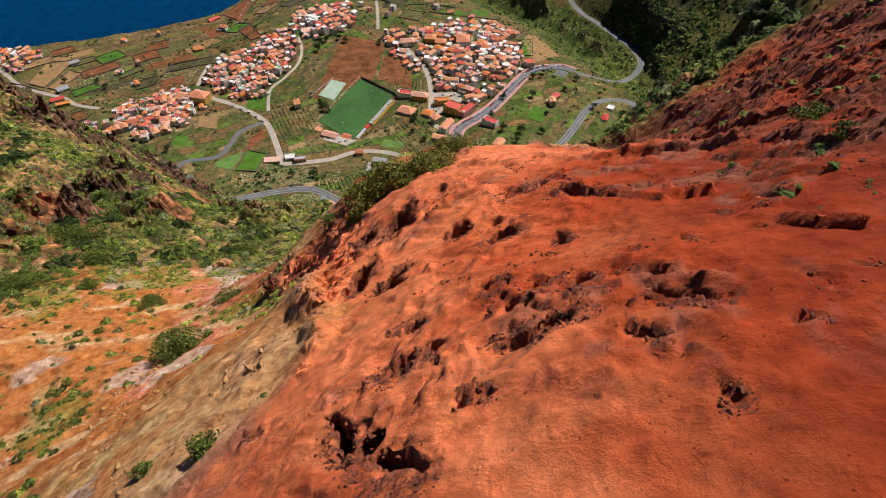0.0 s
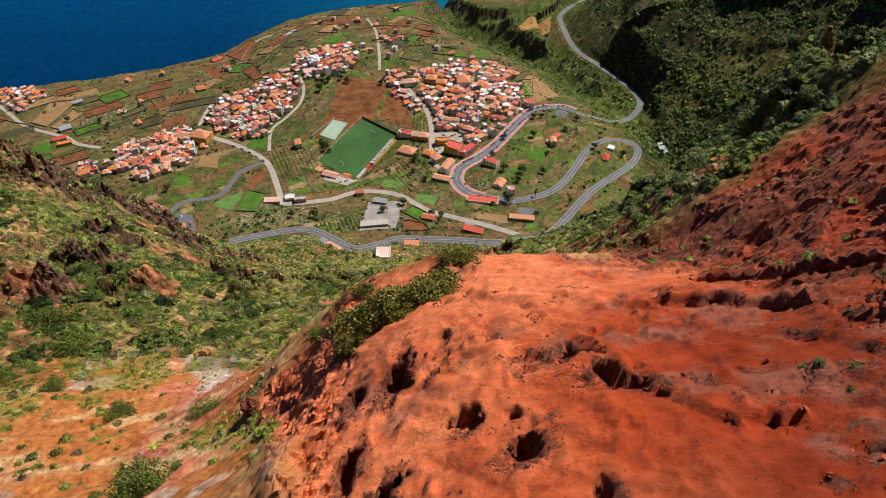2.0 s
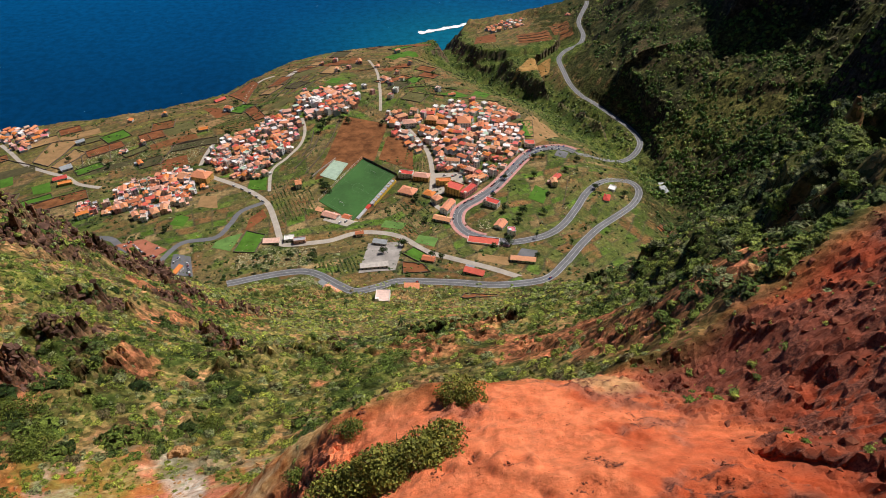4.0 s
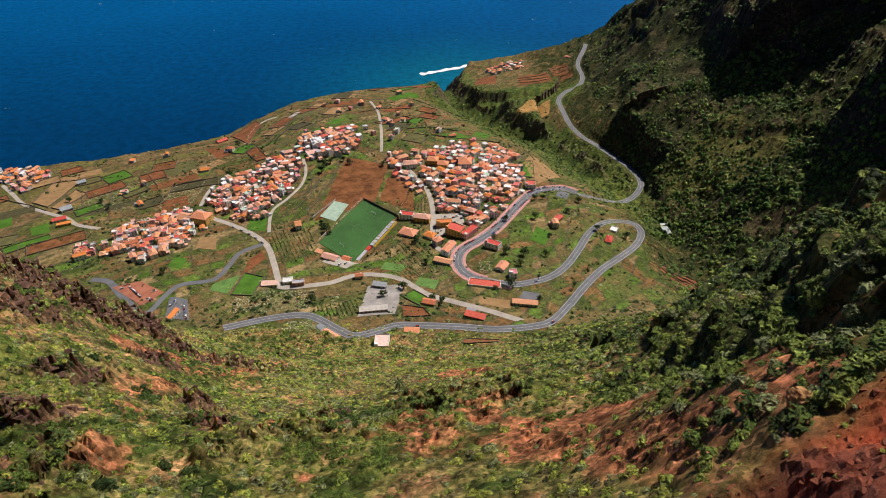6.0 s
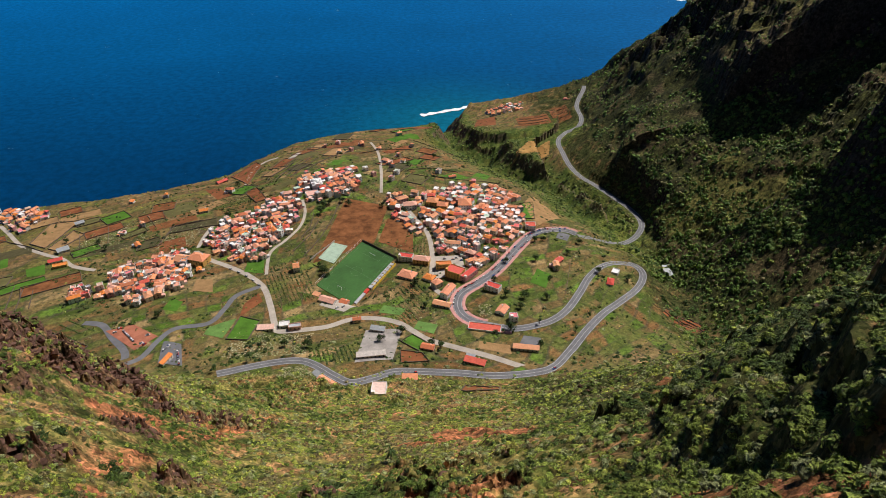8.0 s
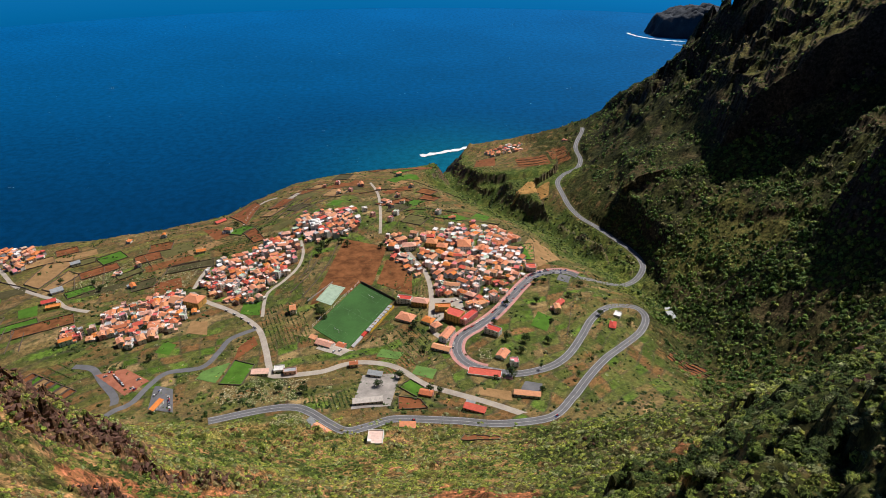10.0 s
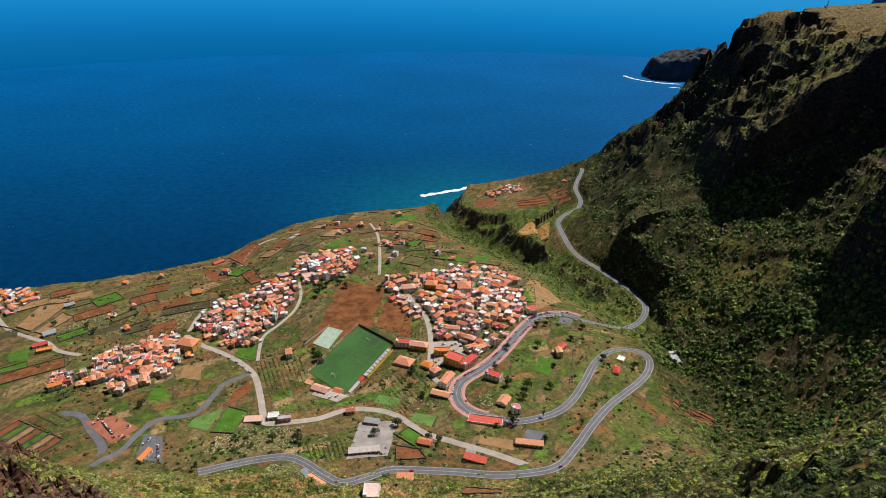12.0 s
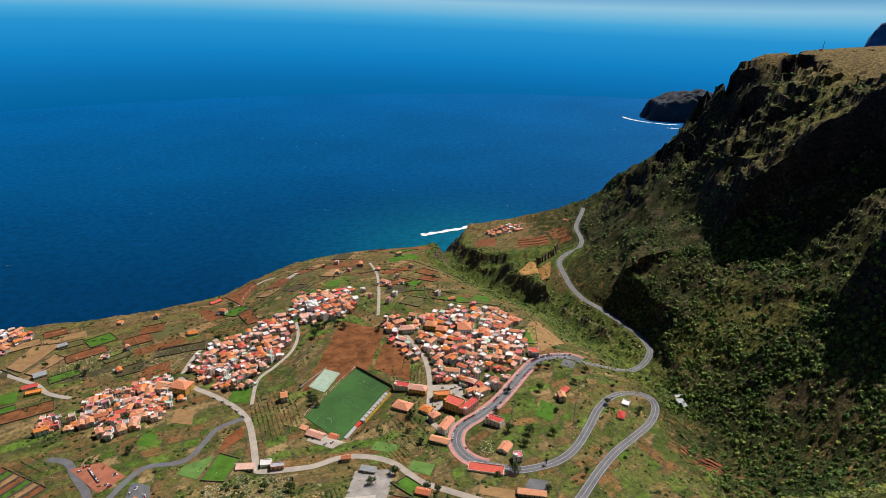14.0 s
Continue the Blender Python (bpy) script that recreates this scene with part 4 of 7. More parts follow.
# ---------------------------------------------------------------- plants
def leaf_material(name, dark, light, tinted=False):
    m, nt, b = material(name, 0.65, spec=0.2)
    geo = nt.nodes.new("ShaderNodeNewGeometry")
    col = ramp(nt, geo.outputs["Random Per Island"], (0.0, dark), (0.6, tuple((d + l) / 2 for d, l in zip(dark, light))), (1.0, light))
    if tinted:
        v = nt.nodes.new("ShaderNodeVertexColor")
        v.layer_name = "tint"
        col = mix(nt, v.outputs[0], ramp(nt, geo.outputs["Random Per Island"], (0.0, 0.7), (1.0, 1.3)), 1.0, "MULTIPLY")
        # leaves and the shaded gaps between them, painted as darker colour, fine and coarse
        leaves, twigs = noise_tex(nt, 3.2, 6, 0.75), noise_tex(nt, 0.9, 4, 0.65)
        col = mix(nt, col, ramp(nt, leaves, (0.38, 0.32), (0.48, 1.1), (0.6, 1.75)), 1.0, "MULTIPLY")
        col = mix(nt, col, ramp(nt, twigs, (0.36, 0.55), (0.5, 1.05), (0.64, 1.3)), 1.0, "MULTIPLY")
        bump(nt, b, leaves, 1.0, 0.55)
    nt.links.new(col, b.inputs["Base Color"])
    return m


BUSH_LEAF = leaf_material("bush_leaf", (0.05, 0.080, 0.012), (0.21, 0.25, 0.038))
HEDGE_LEAF = leaf_material("hedge_leaf", (0.09, 0.105, 0.016), (0.30, 0.29, 0.048))
TREE_LEAF = leaf_material("tree_leaf", (0.015, 0.035, 0.008), (0.06, 0.10, 0.02))
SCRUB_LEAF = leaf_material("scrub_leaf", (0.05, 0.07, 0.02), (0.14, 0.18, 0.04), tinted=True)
TWIG = worn("dry_twig", (0.16, 0.10, 0.07), 0.9, 0.3, 3.0, 20.0, 0.0)
BARK = worn("bark", (0.12, 0.085, 0.06), 0.95, 0.3, 1.0, 8.0, 0.0)


def leaf_cloud(rng, n, rx, ry, rz, size, lumps=7, flat=0.5):
    """Small leaf clumps on and in a lumpy dome: arrays of quads, n x 4 x 3."""
    c = rng.normal(size=(lumps, 3))
    c /= np.linalg.norm(c, axis=1)[:, None]
    c[:, 2] = np.abs(c[:, 2]) * 0.8
    c *= rng.uniform(0.35, 0.75, (lumps, 1))
    k = rng.integers(0, lumps, n)
    d = rng.normal(size=(n, 3))
    d /= np.linalg.norm(d, axis=1)[:, None]
    d[:, 2] = np.where(d[:, 2] < -0.2, -d[:, 2], d[:, 2])
    p = (c[k] + d * rng.uniform(0.3, 0.5, (n, 1))) * (rx, ry, rz)
    p[:, 2] = np.maximum(p[:, 2], 0.02 * rz)
    nrm = d * (1 - flat) + rng.normal(size=(n, 3)) * flat
    nrm /= np.linalg.norm(nrm, axis=1)[:, None]
    t = np.cross(nrm, rng.normal(size=(n, 3)))
    t /= np.linalg.norm(t, axis=1)[:, None] + 1e-9
    b = np.cross(nrm, t)
    s = size * rng.uniform(0.6, 1.3, (n, 1))
    return np.stack([p - t * s, p - b * s * 0.6, p + t * s, p + b * s * 0.6], 1)


def quads_mesh(name, quads, mat, tint=None):
    """Loose leaves of three or four corners as one mesh."""
    n, c = quads.shape[:2]
    me = bpy.data.meshes.new(name)
    me.vertices.add(c * n)
    me.vertices.foreach_set("co", np.ascontiguousarray(quads, dtype=np.float32).ravel())
    me.loops.add(c * n)
    me.loops.foreach_set("vertex_index", np.arange(c * n, dtype=np.int32))
    me.polygons.add(n)
    me.polygons.foreach_set("loop_start", np.arange(0, c * n, c, dtype=np.int32))
    me.polygons.foreach_set("loop_total", np.full(n, c, dtype=np.int32))
    me.update(calc_edges=True)
    me.materials.append(mat)
    if tint is not None:
        add_floats(me, "tint", np.hstack([np.repeat(tint, c, 0), np.ones((c * n, 1))]))
    return me


def leafy_core(rng, fine):
    """The closed mass of a shrub: a lumpy dome of facets."""
    t = (1 + 5 ** 0.5) / 2
    v = np.array([(-1, t, 0), (1, t, 0), (-1, -t, 0), (1, -t, 0), (0, -1, t), (0, 1, t), (0, -1, -t), (0, 1, -t), (t, 0, -1), (t, 0, 1), (-t, 0, -1), (-t, 0, 1)]) / 1.902
    f = np.array([(0, 11, 5), (0, 5, 1), (0, 1, 7), (0, 7, 10), (0, 10, 11), (1, 5, 9), (5, 11, 4), (11, 10, 2), (10, 7, 6), (7, 1, 8), (3, 9, 4), (3, 4, 2), (3, 2, 6), (3, 6, 8), (3, 8, 9), (4, 9, 5), (2, 4, 11), (6, 2, 10), (8, 6, 7), (9, 8, 1)])
    tri = v[f]
    if fine:
        a, b, c = tri[:, 0], tri[:, 1], tri[:, 2]
        ab, bc, ca = (q / np.linalg.norm(q, axis=1)[:, None] for q in (a + b, b + c, c + a))
        tri = np.concatenate([np.stack(k, 1) for k in ((a, ab, ca), (ab, b, bc), (ca, bc, c), (ab, bc, ca))])
    tri = tri[tri[..., 2].mean(1) > -0.4]
    lumps = rng.normal(size=(6, 3))
    lumps /= np.linalg.norm(lumps, axis=1)[:, None]
    swell = np.maximum((tri[:, :, None, :] * lumps).sum(-1), 0).max(-1) ** 3
    return tri * (0.58 + 0.42 * swell)[..., None] * (1, 1, 0.75) + rng.normal(0, 0.10 if fine else 0.07, tri.shape)


def scatter(name, count, seed, area, accept, size, per, leaf, palette, label, category, tall=1.0, fine=False):
    """A spread of low growth over the ground, joined into one object."""
    rng = np.random.default_rng(seed)
    y = area(rng, count)
    x = y[1]
    y = y[0]
    keep = accept(x, y, rng)
    x, y = x[keep], y[keep]
    z = height(x, y)
    n = len(x)
    forms = []
    for _ in range(8):
        core = leafy_core(rng, fine)
        forms.append(np.concatenate([core[rng.permutation(len(core))[:60 if fine else 15]], leaf_cloud(rng, per, 1, 1, 0.85, leaf, 5, 0.25)[:, :3]]))
    per = min(len(k) for k in forms)
    forms = [k[:per] for k in forms]
    which = rng.integers(0, len(forms), n)
    r = size(x, y, rng)
    a = rng.uniform(0, 2 * math.pi, n)
    q = np.array(forms)[which]                                   # n, per, 4, 3
    ca, sa = np.cos(a)[:, None, None], np.sin(a)[:, None, None]
    qx, qy = q[..., 0] * ca - q[..., 1] * sa, q[..., 0] * sa + q[..., 1] * ca
    w = r * rng.uniform(0.85, 1.25, n)
    q = np.stack([qx * w[:, None, None] + x[:, None, None], qy * w[:, None, None] + y[:, None, None], q[..., 2] * (r * tall * rng.uniform(0.6, 1.1, n))[:, None, None] + (z - 0.12 * r)[:, None, None]], -1)
    pal = np.array(palette)
    mood = np.clip((fbm(x, y, 30, 3, seed + 7) + 0.6) / 1.2 + rng.normal(0, 0.22, n), 0, 0.999)
    tint = pal[(mood * len(pal)).astype(int)] * rng.uniform(0.75, 1.25, (n, 1))
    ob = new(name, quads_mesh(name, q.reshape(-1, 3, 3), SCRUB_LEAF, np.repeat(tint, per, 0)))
    return tagged(ob, label, category, kind="stuff")


def fan(y0, y1, spread=0.80, extra=24.0):
    """Places in a widening strip ahead, denser where it is nearer."""
    def pick(rng, n):
        y = np.exp(rng.uniform(math.log(y0 + 60), math.log(y1 + 60), n)) - 60
        return y, rng.uniform(-1, 1, n) * (extra + spread * y)
    return pick


ROAD_PTS = np.vstack([np.column_stack([s[::2], np.full(len(s[::2]), w / 2)]) for s, _, w in ROAD_LINES.values()])


def clear_of_roads(x, y, gap=2.5):
    ok = np.ones(len(x), bool)
    for i in range(0, len(x), 4000):
        d = np.hypot(x[i:i + 4000, None] - ROAD_PTS[:, 0], y[i:i + 4000, None] - ROAD_PTS[:, 1]) - ROAD_PTS[:, 2]
        ok[i:i + 4000] = d.min(1) > gap
    return ok


GREENS = [(0.045, 0.075, 0.014), (0.075, 0.105, 0.020), (0.105, 0.135, 0.026), (0.15, 0.18, 0.035), (0.17, 0.18, 0.075), (0.25, 0.26, 0.035), (0.20, 0.14, 0.07)]
DEEP = [(0.020, 0.040, 0.009), (0.030, 0.055, 0.011), (0.045, 0.075, 0.014), (0.065, 0.095, 0.02)]


def on_slope(x, y, rng):
    ok = (red_mask(x, y) < 0.25) & ((y < 425) | (x > 250)) & (rng.random(len(x)) < 1 - 0.85 * ochre_mask(x, y))
    bare = np.maximum(smooth(0.28, 0.54, fbm(x, y, 20, 4, 109)) * smooth(330, 160, y), 0.8 * bare_mask(x, y))
    return ok & (rng.random(len(x)) > bare) & (fbm(x, y, 12, 3, 152) + rng.normal(0, 0.3, len(x)) > -0.45) & (base_height(x, y) > 60)


def in_thicket(x, y, rng):
    return (red_mask(x, y) < 0.2) & (x > np.where(y < 110, 17 + 0.12 * y, 10 + 0.18 * y) + rng.normal(0, 1, len(x)) * np.where(y < 110, 3, 9)) & (x < 60 + 0.75 * y)


OLIVE = [(0.050, 0.080, 0.014), (0.095, 0.140, 0.022), (0.15, 0.20, 0.032), (0.20, 0.245, 0.042), (0.22, 0.245, 0.10), (0.29, 0.31, 0.05), (0.17, 0.14, 0.06)]
scatter("scrub", 13000, 11, fan(210, 440), on_slope, lambda x, y, r: r.uniform(0.45, 1.0, len(x)) * (0.6 + y / 230), 3, 0.42, OLIVE,
        "dense green and olive scrub on the steep slopes", "scrub")
scatter("scrub", 13500, 14, fan(100, 225), on_slope, lambda x, y, r: r.uniform(0.4, 1.0, len(x)) * (0.6 + y / 230), 4, 0.36, OLIVE,
        "dense green and olive scrub on the steep slopes", "scrub")
scatter("scrub", 10500, 17, fan(28, 110), on_slope, lambda x, y, r: (0.25 + 0.85 * r.random(len(x)) ** 1.6) * (0.6 + y / 230), 10, 0.24, OLIVE[1:] + OLIVE[3:6],
        "dense low green and yellow-green scrub above the wash", "scrub", 1.0, True)
scatter("thicket", 7500, 12, fan(56, 150), in_thicket, lambda x, y, r: (0.5 + 1.1 * r.random(len(x)) ** 1.5) * (0.65 + y / 260), 20, 0.18, DEEP[2:] + OLIVE[:5] + OLIVE[2:3],
        "dark and bright green leafy thicket on the ridge", "thicket", 1.2, True)
scatter("thicket", 7500, 15, fan(140, 430), in_thicket, lambda x, y, r: (0.35 + 1.0 * r.random(len(x)) ** 1.5) * (0.65 + y / 260), 4, 0.26, DEEP[3:] + OLIVE[1:6],
        "dark green leafy thicket on the shaded ridge", "thicket", 1.2, True)


def on_massif(x, y, rng):
    return (x > 235 + 0.03 * y) & (y > 430) & (y < 1500) & (base_height(x, y) < 500) & clear_of_roads(x, y, 4) & (fbm(x, y, 42, 4, 158) + rng.normal(0, 0.18, len(x)) > -0.05)


CLIFF_GREENS = [(0.040, 0.075, 0.014), (0.062, 0.115, 0.02), (0.090, 0.150, 0.026), (0.12, 0.185, 0.034), (0.18, 0.215, 0.042), (0.16, 0.14, 0.06)]
scatter("cliff_scrub", 27000, 13, lambda r, n: (430 + 1050 * r.random(n) ** 1.15, 240 + 560 * r.random(n) ** 1.3), on_massif, lambda x, y, r: 0.8 + 3.8 * r.random(len(x)) ** 2.2, 3, 0.42, CLIFF_GREENS,
        "dark trees and scrub clinging to the cliff ledges", "scrub", 1.4)


scatter("shrubs", 1500, 20, fan(44, 130), lambda x, y, r: (x < -14) & (red_mask(x, y) < 0.2) & (ochre_mask(x, y) < 0.5) & (fbm(x, y, 14, 3, 156) > -0.05), lambda x, y, r: 0.6 + 1.5 * r.random(len(x)) ** 2, 30, 0.15, DEEP[1:] + OLIVE[:3],
        "rounded dark green shrubs dotted over the scrub slope", "shrubs", 1.1, True)
scatter("rock_tufts", 1500, 21, lambda r, n: (r.uniform(14, 74, n), r.uniform(14, 62, n)), lambda x, y, r: (red_mask(x, y) > 0.4) & (fbm(x, y, 6, 3, 157) > 0.12), lambda x, y, r: 0.12 + 0.5 * r.random(len(x)) ** 2.5, 26, 0.26, OLIVE[1:6],
        "small green tufts among dark red rocks", "plants", 0.8)
LIME = [(0.20, 0.24, 0.03), (0.27, 0.31, 0.04), (0.16, 0.19, 0.03), (0.12, 0.15, 0.03)]
scatter("wash_plants", 14000, 18, fan(6, 66, 0.6, 40), lambda x, y, r: (ochre_mask(x, y) > 0.4) & (fbm(x + 0.5 * y, y, 8, 5, 125) + 0.010 * (-x - 32) + 0.15 * r.normal(0, 1, len(x)) > 0.2), lambda x, y, r: 0.15 + 0.55 * r.random(len(x)) ** 2, 14, 0.34, LIME,
        "lime-green low plants creeping over the ochre wash", "plants", 0.7)


scatter("forest", 9000, 19, lambda r, n: (r.uniform(440, 960, n), r.uniform(270, 500, n)), lambda x, y, r: (x > np.where(y < 690, 250 + 0.12 * (690 - y), 262)) & (x > 262 + 0.03 * y) & clear_of_roads(x, y, 5) & (fbm(x, y, 40, 3, 155) + r.normal(0, 0.2, len(x)) > -0.15), lambda x, y, r: 0.9 + 3.2 * r.random(len(x)) ** 1.8, 5, 0.36, CLIFF_GREENS[1:5] + CLIFF_GREENS[1:3],
        "dark green trees filling the gorge below the massif", "trees", 1.7)


def bush(name, label, x, y, rx, ry, rz, seed, n=2600, dry=False, heading=0.0):
    """A single dense bush with twigs under its leaves."""
    rng = np.random.default_rng(seed)
    ob = thing(name, label, "bush", pose(x, y, at(x, y) - 0.15, 0, 0, heading))
    part("foliage", quads_mesh("foliage", leaf_cloud(rng, int(1.25 * n), rx, ry, rz, 0.068 * max(1.0, (rx * ry * rz) ** 0.2), 16, 0.5), HEDGE_LEAF if name == "hedge_bush" else BUSH_LEAF), ob)
    pieces = []
    for _ in range(16):
        a, e = rng.uniform(0, 2 * math.pi), rng.uniform(0.3, 0.9)
        tip = (rx * e * math.cos(a), ry * e * math.sin(a), rz * rng.uniform(0.4, 0.9))
        pieces.append(tube([(0.15 * tip[0], 0.15 * tip[1], -0.1), (0.6 * tip[0], 0.6 * tip[1], 0.45 * tip[2]), tip], [0.05, 0.035, 0.012], 5))
    part("wood", mesh_of("wood", *join(*pieces), TWIG), ob)
    return ob


for spec in [("bush", "round dark green bush on ochre ground", -25.2, 33.5, 2.9, 2.5, 2.3, 1, 4200), ("bush", "low green bush on ochre ground", -34.7, 45.6, 2.2, 1.4, 1.1, 2, 1800),
             ("bush", "sparse green bush in red earth", -10.4, 12.3, 1.1, 0.75, 0.7, 3, 1500), ("bush", "small dry bush in red earth", -14.2, 12.4, 0.8, 0.6, 0.6, 4, 700),
             ("bush", "wide dark bush at the foot of the green slope", -56.0, 52.0, 5.0, 2.6, 2.2, 5, 3600), ("bush", "rounded dark bush beside pale rock", -46.4, 51.2, 1.9, 1.6, 1.4, 6, 1600),
             ("bush", "dark bush beside the white wash", -32.0, 68.0, 2.6, 2.0, 1.9, 7, 2200), ("bush", "bright green low bush on the wash", -24.0, 44.0, 2.4, 1.6, 0.8, 8, 1600),
             ("bush", "dark bush on the scrub slope", -50.0, 60.5, 3.6, 3.0, 2.2, 9, 3000), ("bush", "dark bush on the scrub slope", -58.0, 68.0, 4.2, 3.2, 2.4, 10, 3000),
             ("bush", "dusty bush among dark red rocks", 21.1, 29.0, 1.5, 1.1, 0.9, 11, 1500), ("bush", "small bush among dark red rocks", 19.4, 24.2, 0.9, 0.7, 0.7, 12, 900)]:
    bush(*spec)
for spec in [("hedge_bush", "dense green shrub along the edge of the red shoulder", -5.8, 38.0, 3.1, 2.0, 2.0, 21, 5200, False, 25), ("hedge_bush", "dense green shrub along the edge of the red shoulder", -3.2, 38.8, 3.0, 1.9, 2.0, 22, 5600, False, 20),
             ("hedge_bush", "dense green shrub along the edge of the red shoulder", -1.0, 39.6, 2.4, 1.8, 1.9, 23, 4600, False, 30), ("hedge_bush", "dark shrub on the lip of the red shoulder", 0.9, 45.6, 1.9, 1.5, 1.5, 24, 2600),
             ("hedge_bush", "dry brown-green shrub hanging over the red edge", -6.9, 36.6, 1.4, 1.3, 0.9, 25, 1500), ("bush", "green bush on the crumbling red edge", -10.8, 43.6, 1.5, 1.2, 1.1, 26, 1500),
             ("bush", "green bush on the crumbling red edge", -6.8, 44.6, 1.4, 1.0, 1.0, 27, 1300)]:
    bush(*spec)


# ---------------------------------------------------------------- crusts and stones on the bare ground
CRUST = worn("brown_crust", (0.21, 0.070, 0.038), 0.95, 0.45, 1.2, 9.0, 0.05, 0.15)
BRICK_RED = worn("red_stone", (0.40, 0.085, 0.035), 0.95, 0.4, 1.2, 9.0, 0.05, 0.15)


def stone_forms(rng, n):
    """Angular lumps: a cube cut down to twelve corners, each knocked about."""
    t = (1 + 5 ** 0.5) / 2
    v = np.array([(-1, t, 0), (1, t, 0), (-1, -t, 0), (1, -t, 0), (0, -1, t), (0, 1, t), (0, -1, -t), (0, 1, -t), (t, 0, -1), (t, 0, 1), (-t, 0, -1), (-t, 0, 1)]) / 1.9
    f = np.array([(0, 11, 5), (0, 5, 1), (0, 1, 7), (0, 7, 10), (0, 10, 11), (1, 5, 9), (5, 11, 4), (11, 10, 2), (10, 7, 6), (7, 1, 8), (3, 9, 4), (3, 4, 2), (3, 2, 6), (3, 6, 8), (3, 8, 9), (4, 9, 5), (2, 4, 11), (6, 2, 10), (8, 6, 7), (9, 8, 1)])
    return [v * rng.uniform(0.45, 1.5, (12, 1)) * rng.uniform(0.5, 1.4, 3) for _ in range(n)], f


def rubble(name, x, y, r, mat, label, seed, sink=0.35):
    """Loose stones, joined into one object."""
    rng = np.random.default_rng(seed)
    forms, f = stone_forms(rng, 12)
    z = height(x, y)
    n = len(x)
    a = rng.uniform(0, 2 * math.pi, n)
    v = np.array(forms)[rng.integers(0, 12, n)] * r[:, None, None]
    ca, sa = np.cos(a)[:, None], np.sin(a)[:, None]
    v = np.stack([v[..., 0] * ca - v[..., 1] * sa + x[:, None], v[..., 0] * sa + v[..., 1] * ca + y[:, None], v[..., 2] * 0.8 + (z - sink * r)[:, None]], -1)
    faces = (f[None] + (np.arange(n) * 12)[:, None, None]).reshape(-1, 3)
    me = bpy.data.meshes.new(name)
    me.vertices.add(12 * n)
    me.vertices.foreach_set("co", v.astype(np.float32).ravel())
    me.loops.add(faces.size)
    me.loops.foreach_set("vertex_index", faces.astype(np.int32).ravel())
    me.polygons.add(len(faces))
    me.polygons.foreach_set("loop_start", np.arange(0, faces.size, 3, dtype=np.int32))
    me.polygons.foreach_set("loop_total", np.full(len(faces), 3, dtype=np.int32))
    me.polygons.foreach_set("use_smooth", np.zeros(len(faces), dtype=bool))
    me.update(calc_edges=True)
    me.materials.append(mat)
    return tagged(new(name, me), label, "rocks", kind="stuff")


def around_hollows(rng, per):
    """Places on the rims of the hollows."""
    xs, ys = [], []
    for hx, hy, r, depth, stretch, heading in HOLLOWS:
        n = int((per if r > 0.3 else 0.6 * per) * r * stretch)
        a, d = rng.uniform(0, 2 * math.pi, n), r * rng.normal(1.15, 0.35, n)
        h = radians(heading)
        u, v = stretch * d * np.cos(a), d * np.sin(a)
        xs.append(hx + u * math.cos(h) - v * math.sin(h))
        ys.append(hy + u * math.sin(h) + v * math.cos(h))
    return np.concatenate(xs), np.concatenate(ys)


rng = np.random.default_rng(91)
x, y = around_hollows(rng, 110)
rubble("crumbling_crust", x, y, 0.02 + 0.085 * rng.random(len(x)) ** 2.5, CRUST, "crumbling brown crust round the hollows in red earth", 92)
y, x = rng.uniform(3, 58, 9000), rng.uniform(-16, 45, 9000)
keep = (red_mask(x, y) > 0.5) & (fbm(x, y, 5, 4, 161) + 0.25 * smooth(12, 24, x - 0.1 * y) > 0.22)
x, y = x[keep], y[keep]
rubble("loose_stones", x, y, (0.02 + 0.12 * rng.random(len(x)) ** 4) * (0.8 + y / 60), BRICK_RED, "loose red stones and clods on bare earth", 93)
y, x = rng.uniform(8, 75, 9000), rng.uniform(14, 70, 9000)
keep = (red_mask(x, y) > 0.3) & (x > np.interp(y, [8, 17, 27, 31, 35, 50], [17, 15.5, 18, 17, 15, 13]) + 3 * rng.random(9000)) & (fbm(x, y, 7, 4, 163) > 0.0)
x, y = x[keep], y[keep]
rubble("dark_boulders", x, y, 0.05 + 0.34 * rng.random(len(x)) ** 4, CRUST, "dark red-brown boulders on the rocky flank", 94)
y, x = rng.uniform(36, 56, 2500), rng.uniform(-19, -6, 2500)
keep = (red_mask(x, y) > 0.3) & (fbm(x, y, 4, 3, 165) > 0.05)
x, y = x[keep], y[keep]
rubble("dark_boulders", x, y, 0.06 + 0.26 * rng.random(len(x)) ** 2.5, CRUST, "crumbling brown rock on the red edge", 95)
CRAG_ROCK = worn("crag_rock", (0.13, 0.072, 0.052), 0.95, 0.5, 0.5, 5.0, 0.1, 0.1)
y, x = rng.uniform(70, 330, 6000), rng.uniform(-260, 120, 6000)
keep = (fbm(x, y, 45, 3, 75) + 0.5 * smooth(-60, -110, x) > 0.45) & (np.abs(x) < 30 + 0.85 * y)
x, y = x[keep], y[keep]
rubble("slope_outcrops", x, y, (0.2 + 1.0 * rng.random(len(x)) ** 4) * (0.6 + y / 300), CRAG_ROCK, "dark brown rock outcrops on the scrub slope", 96)
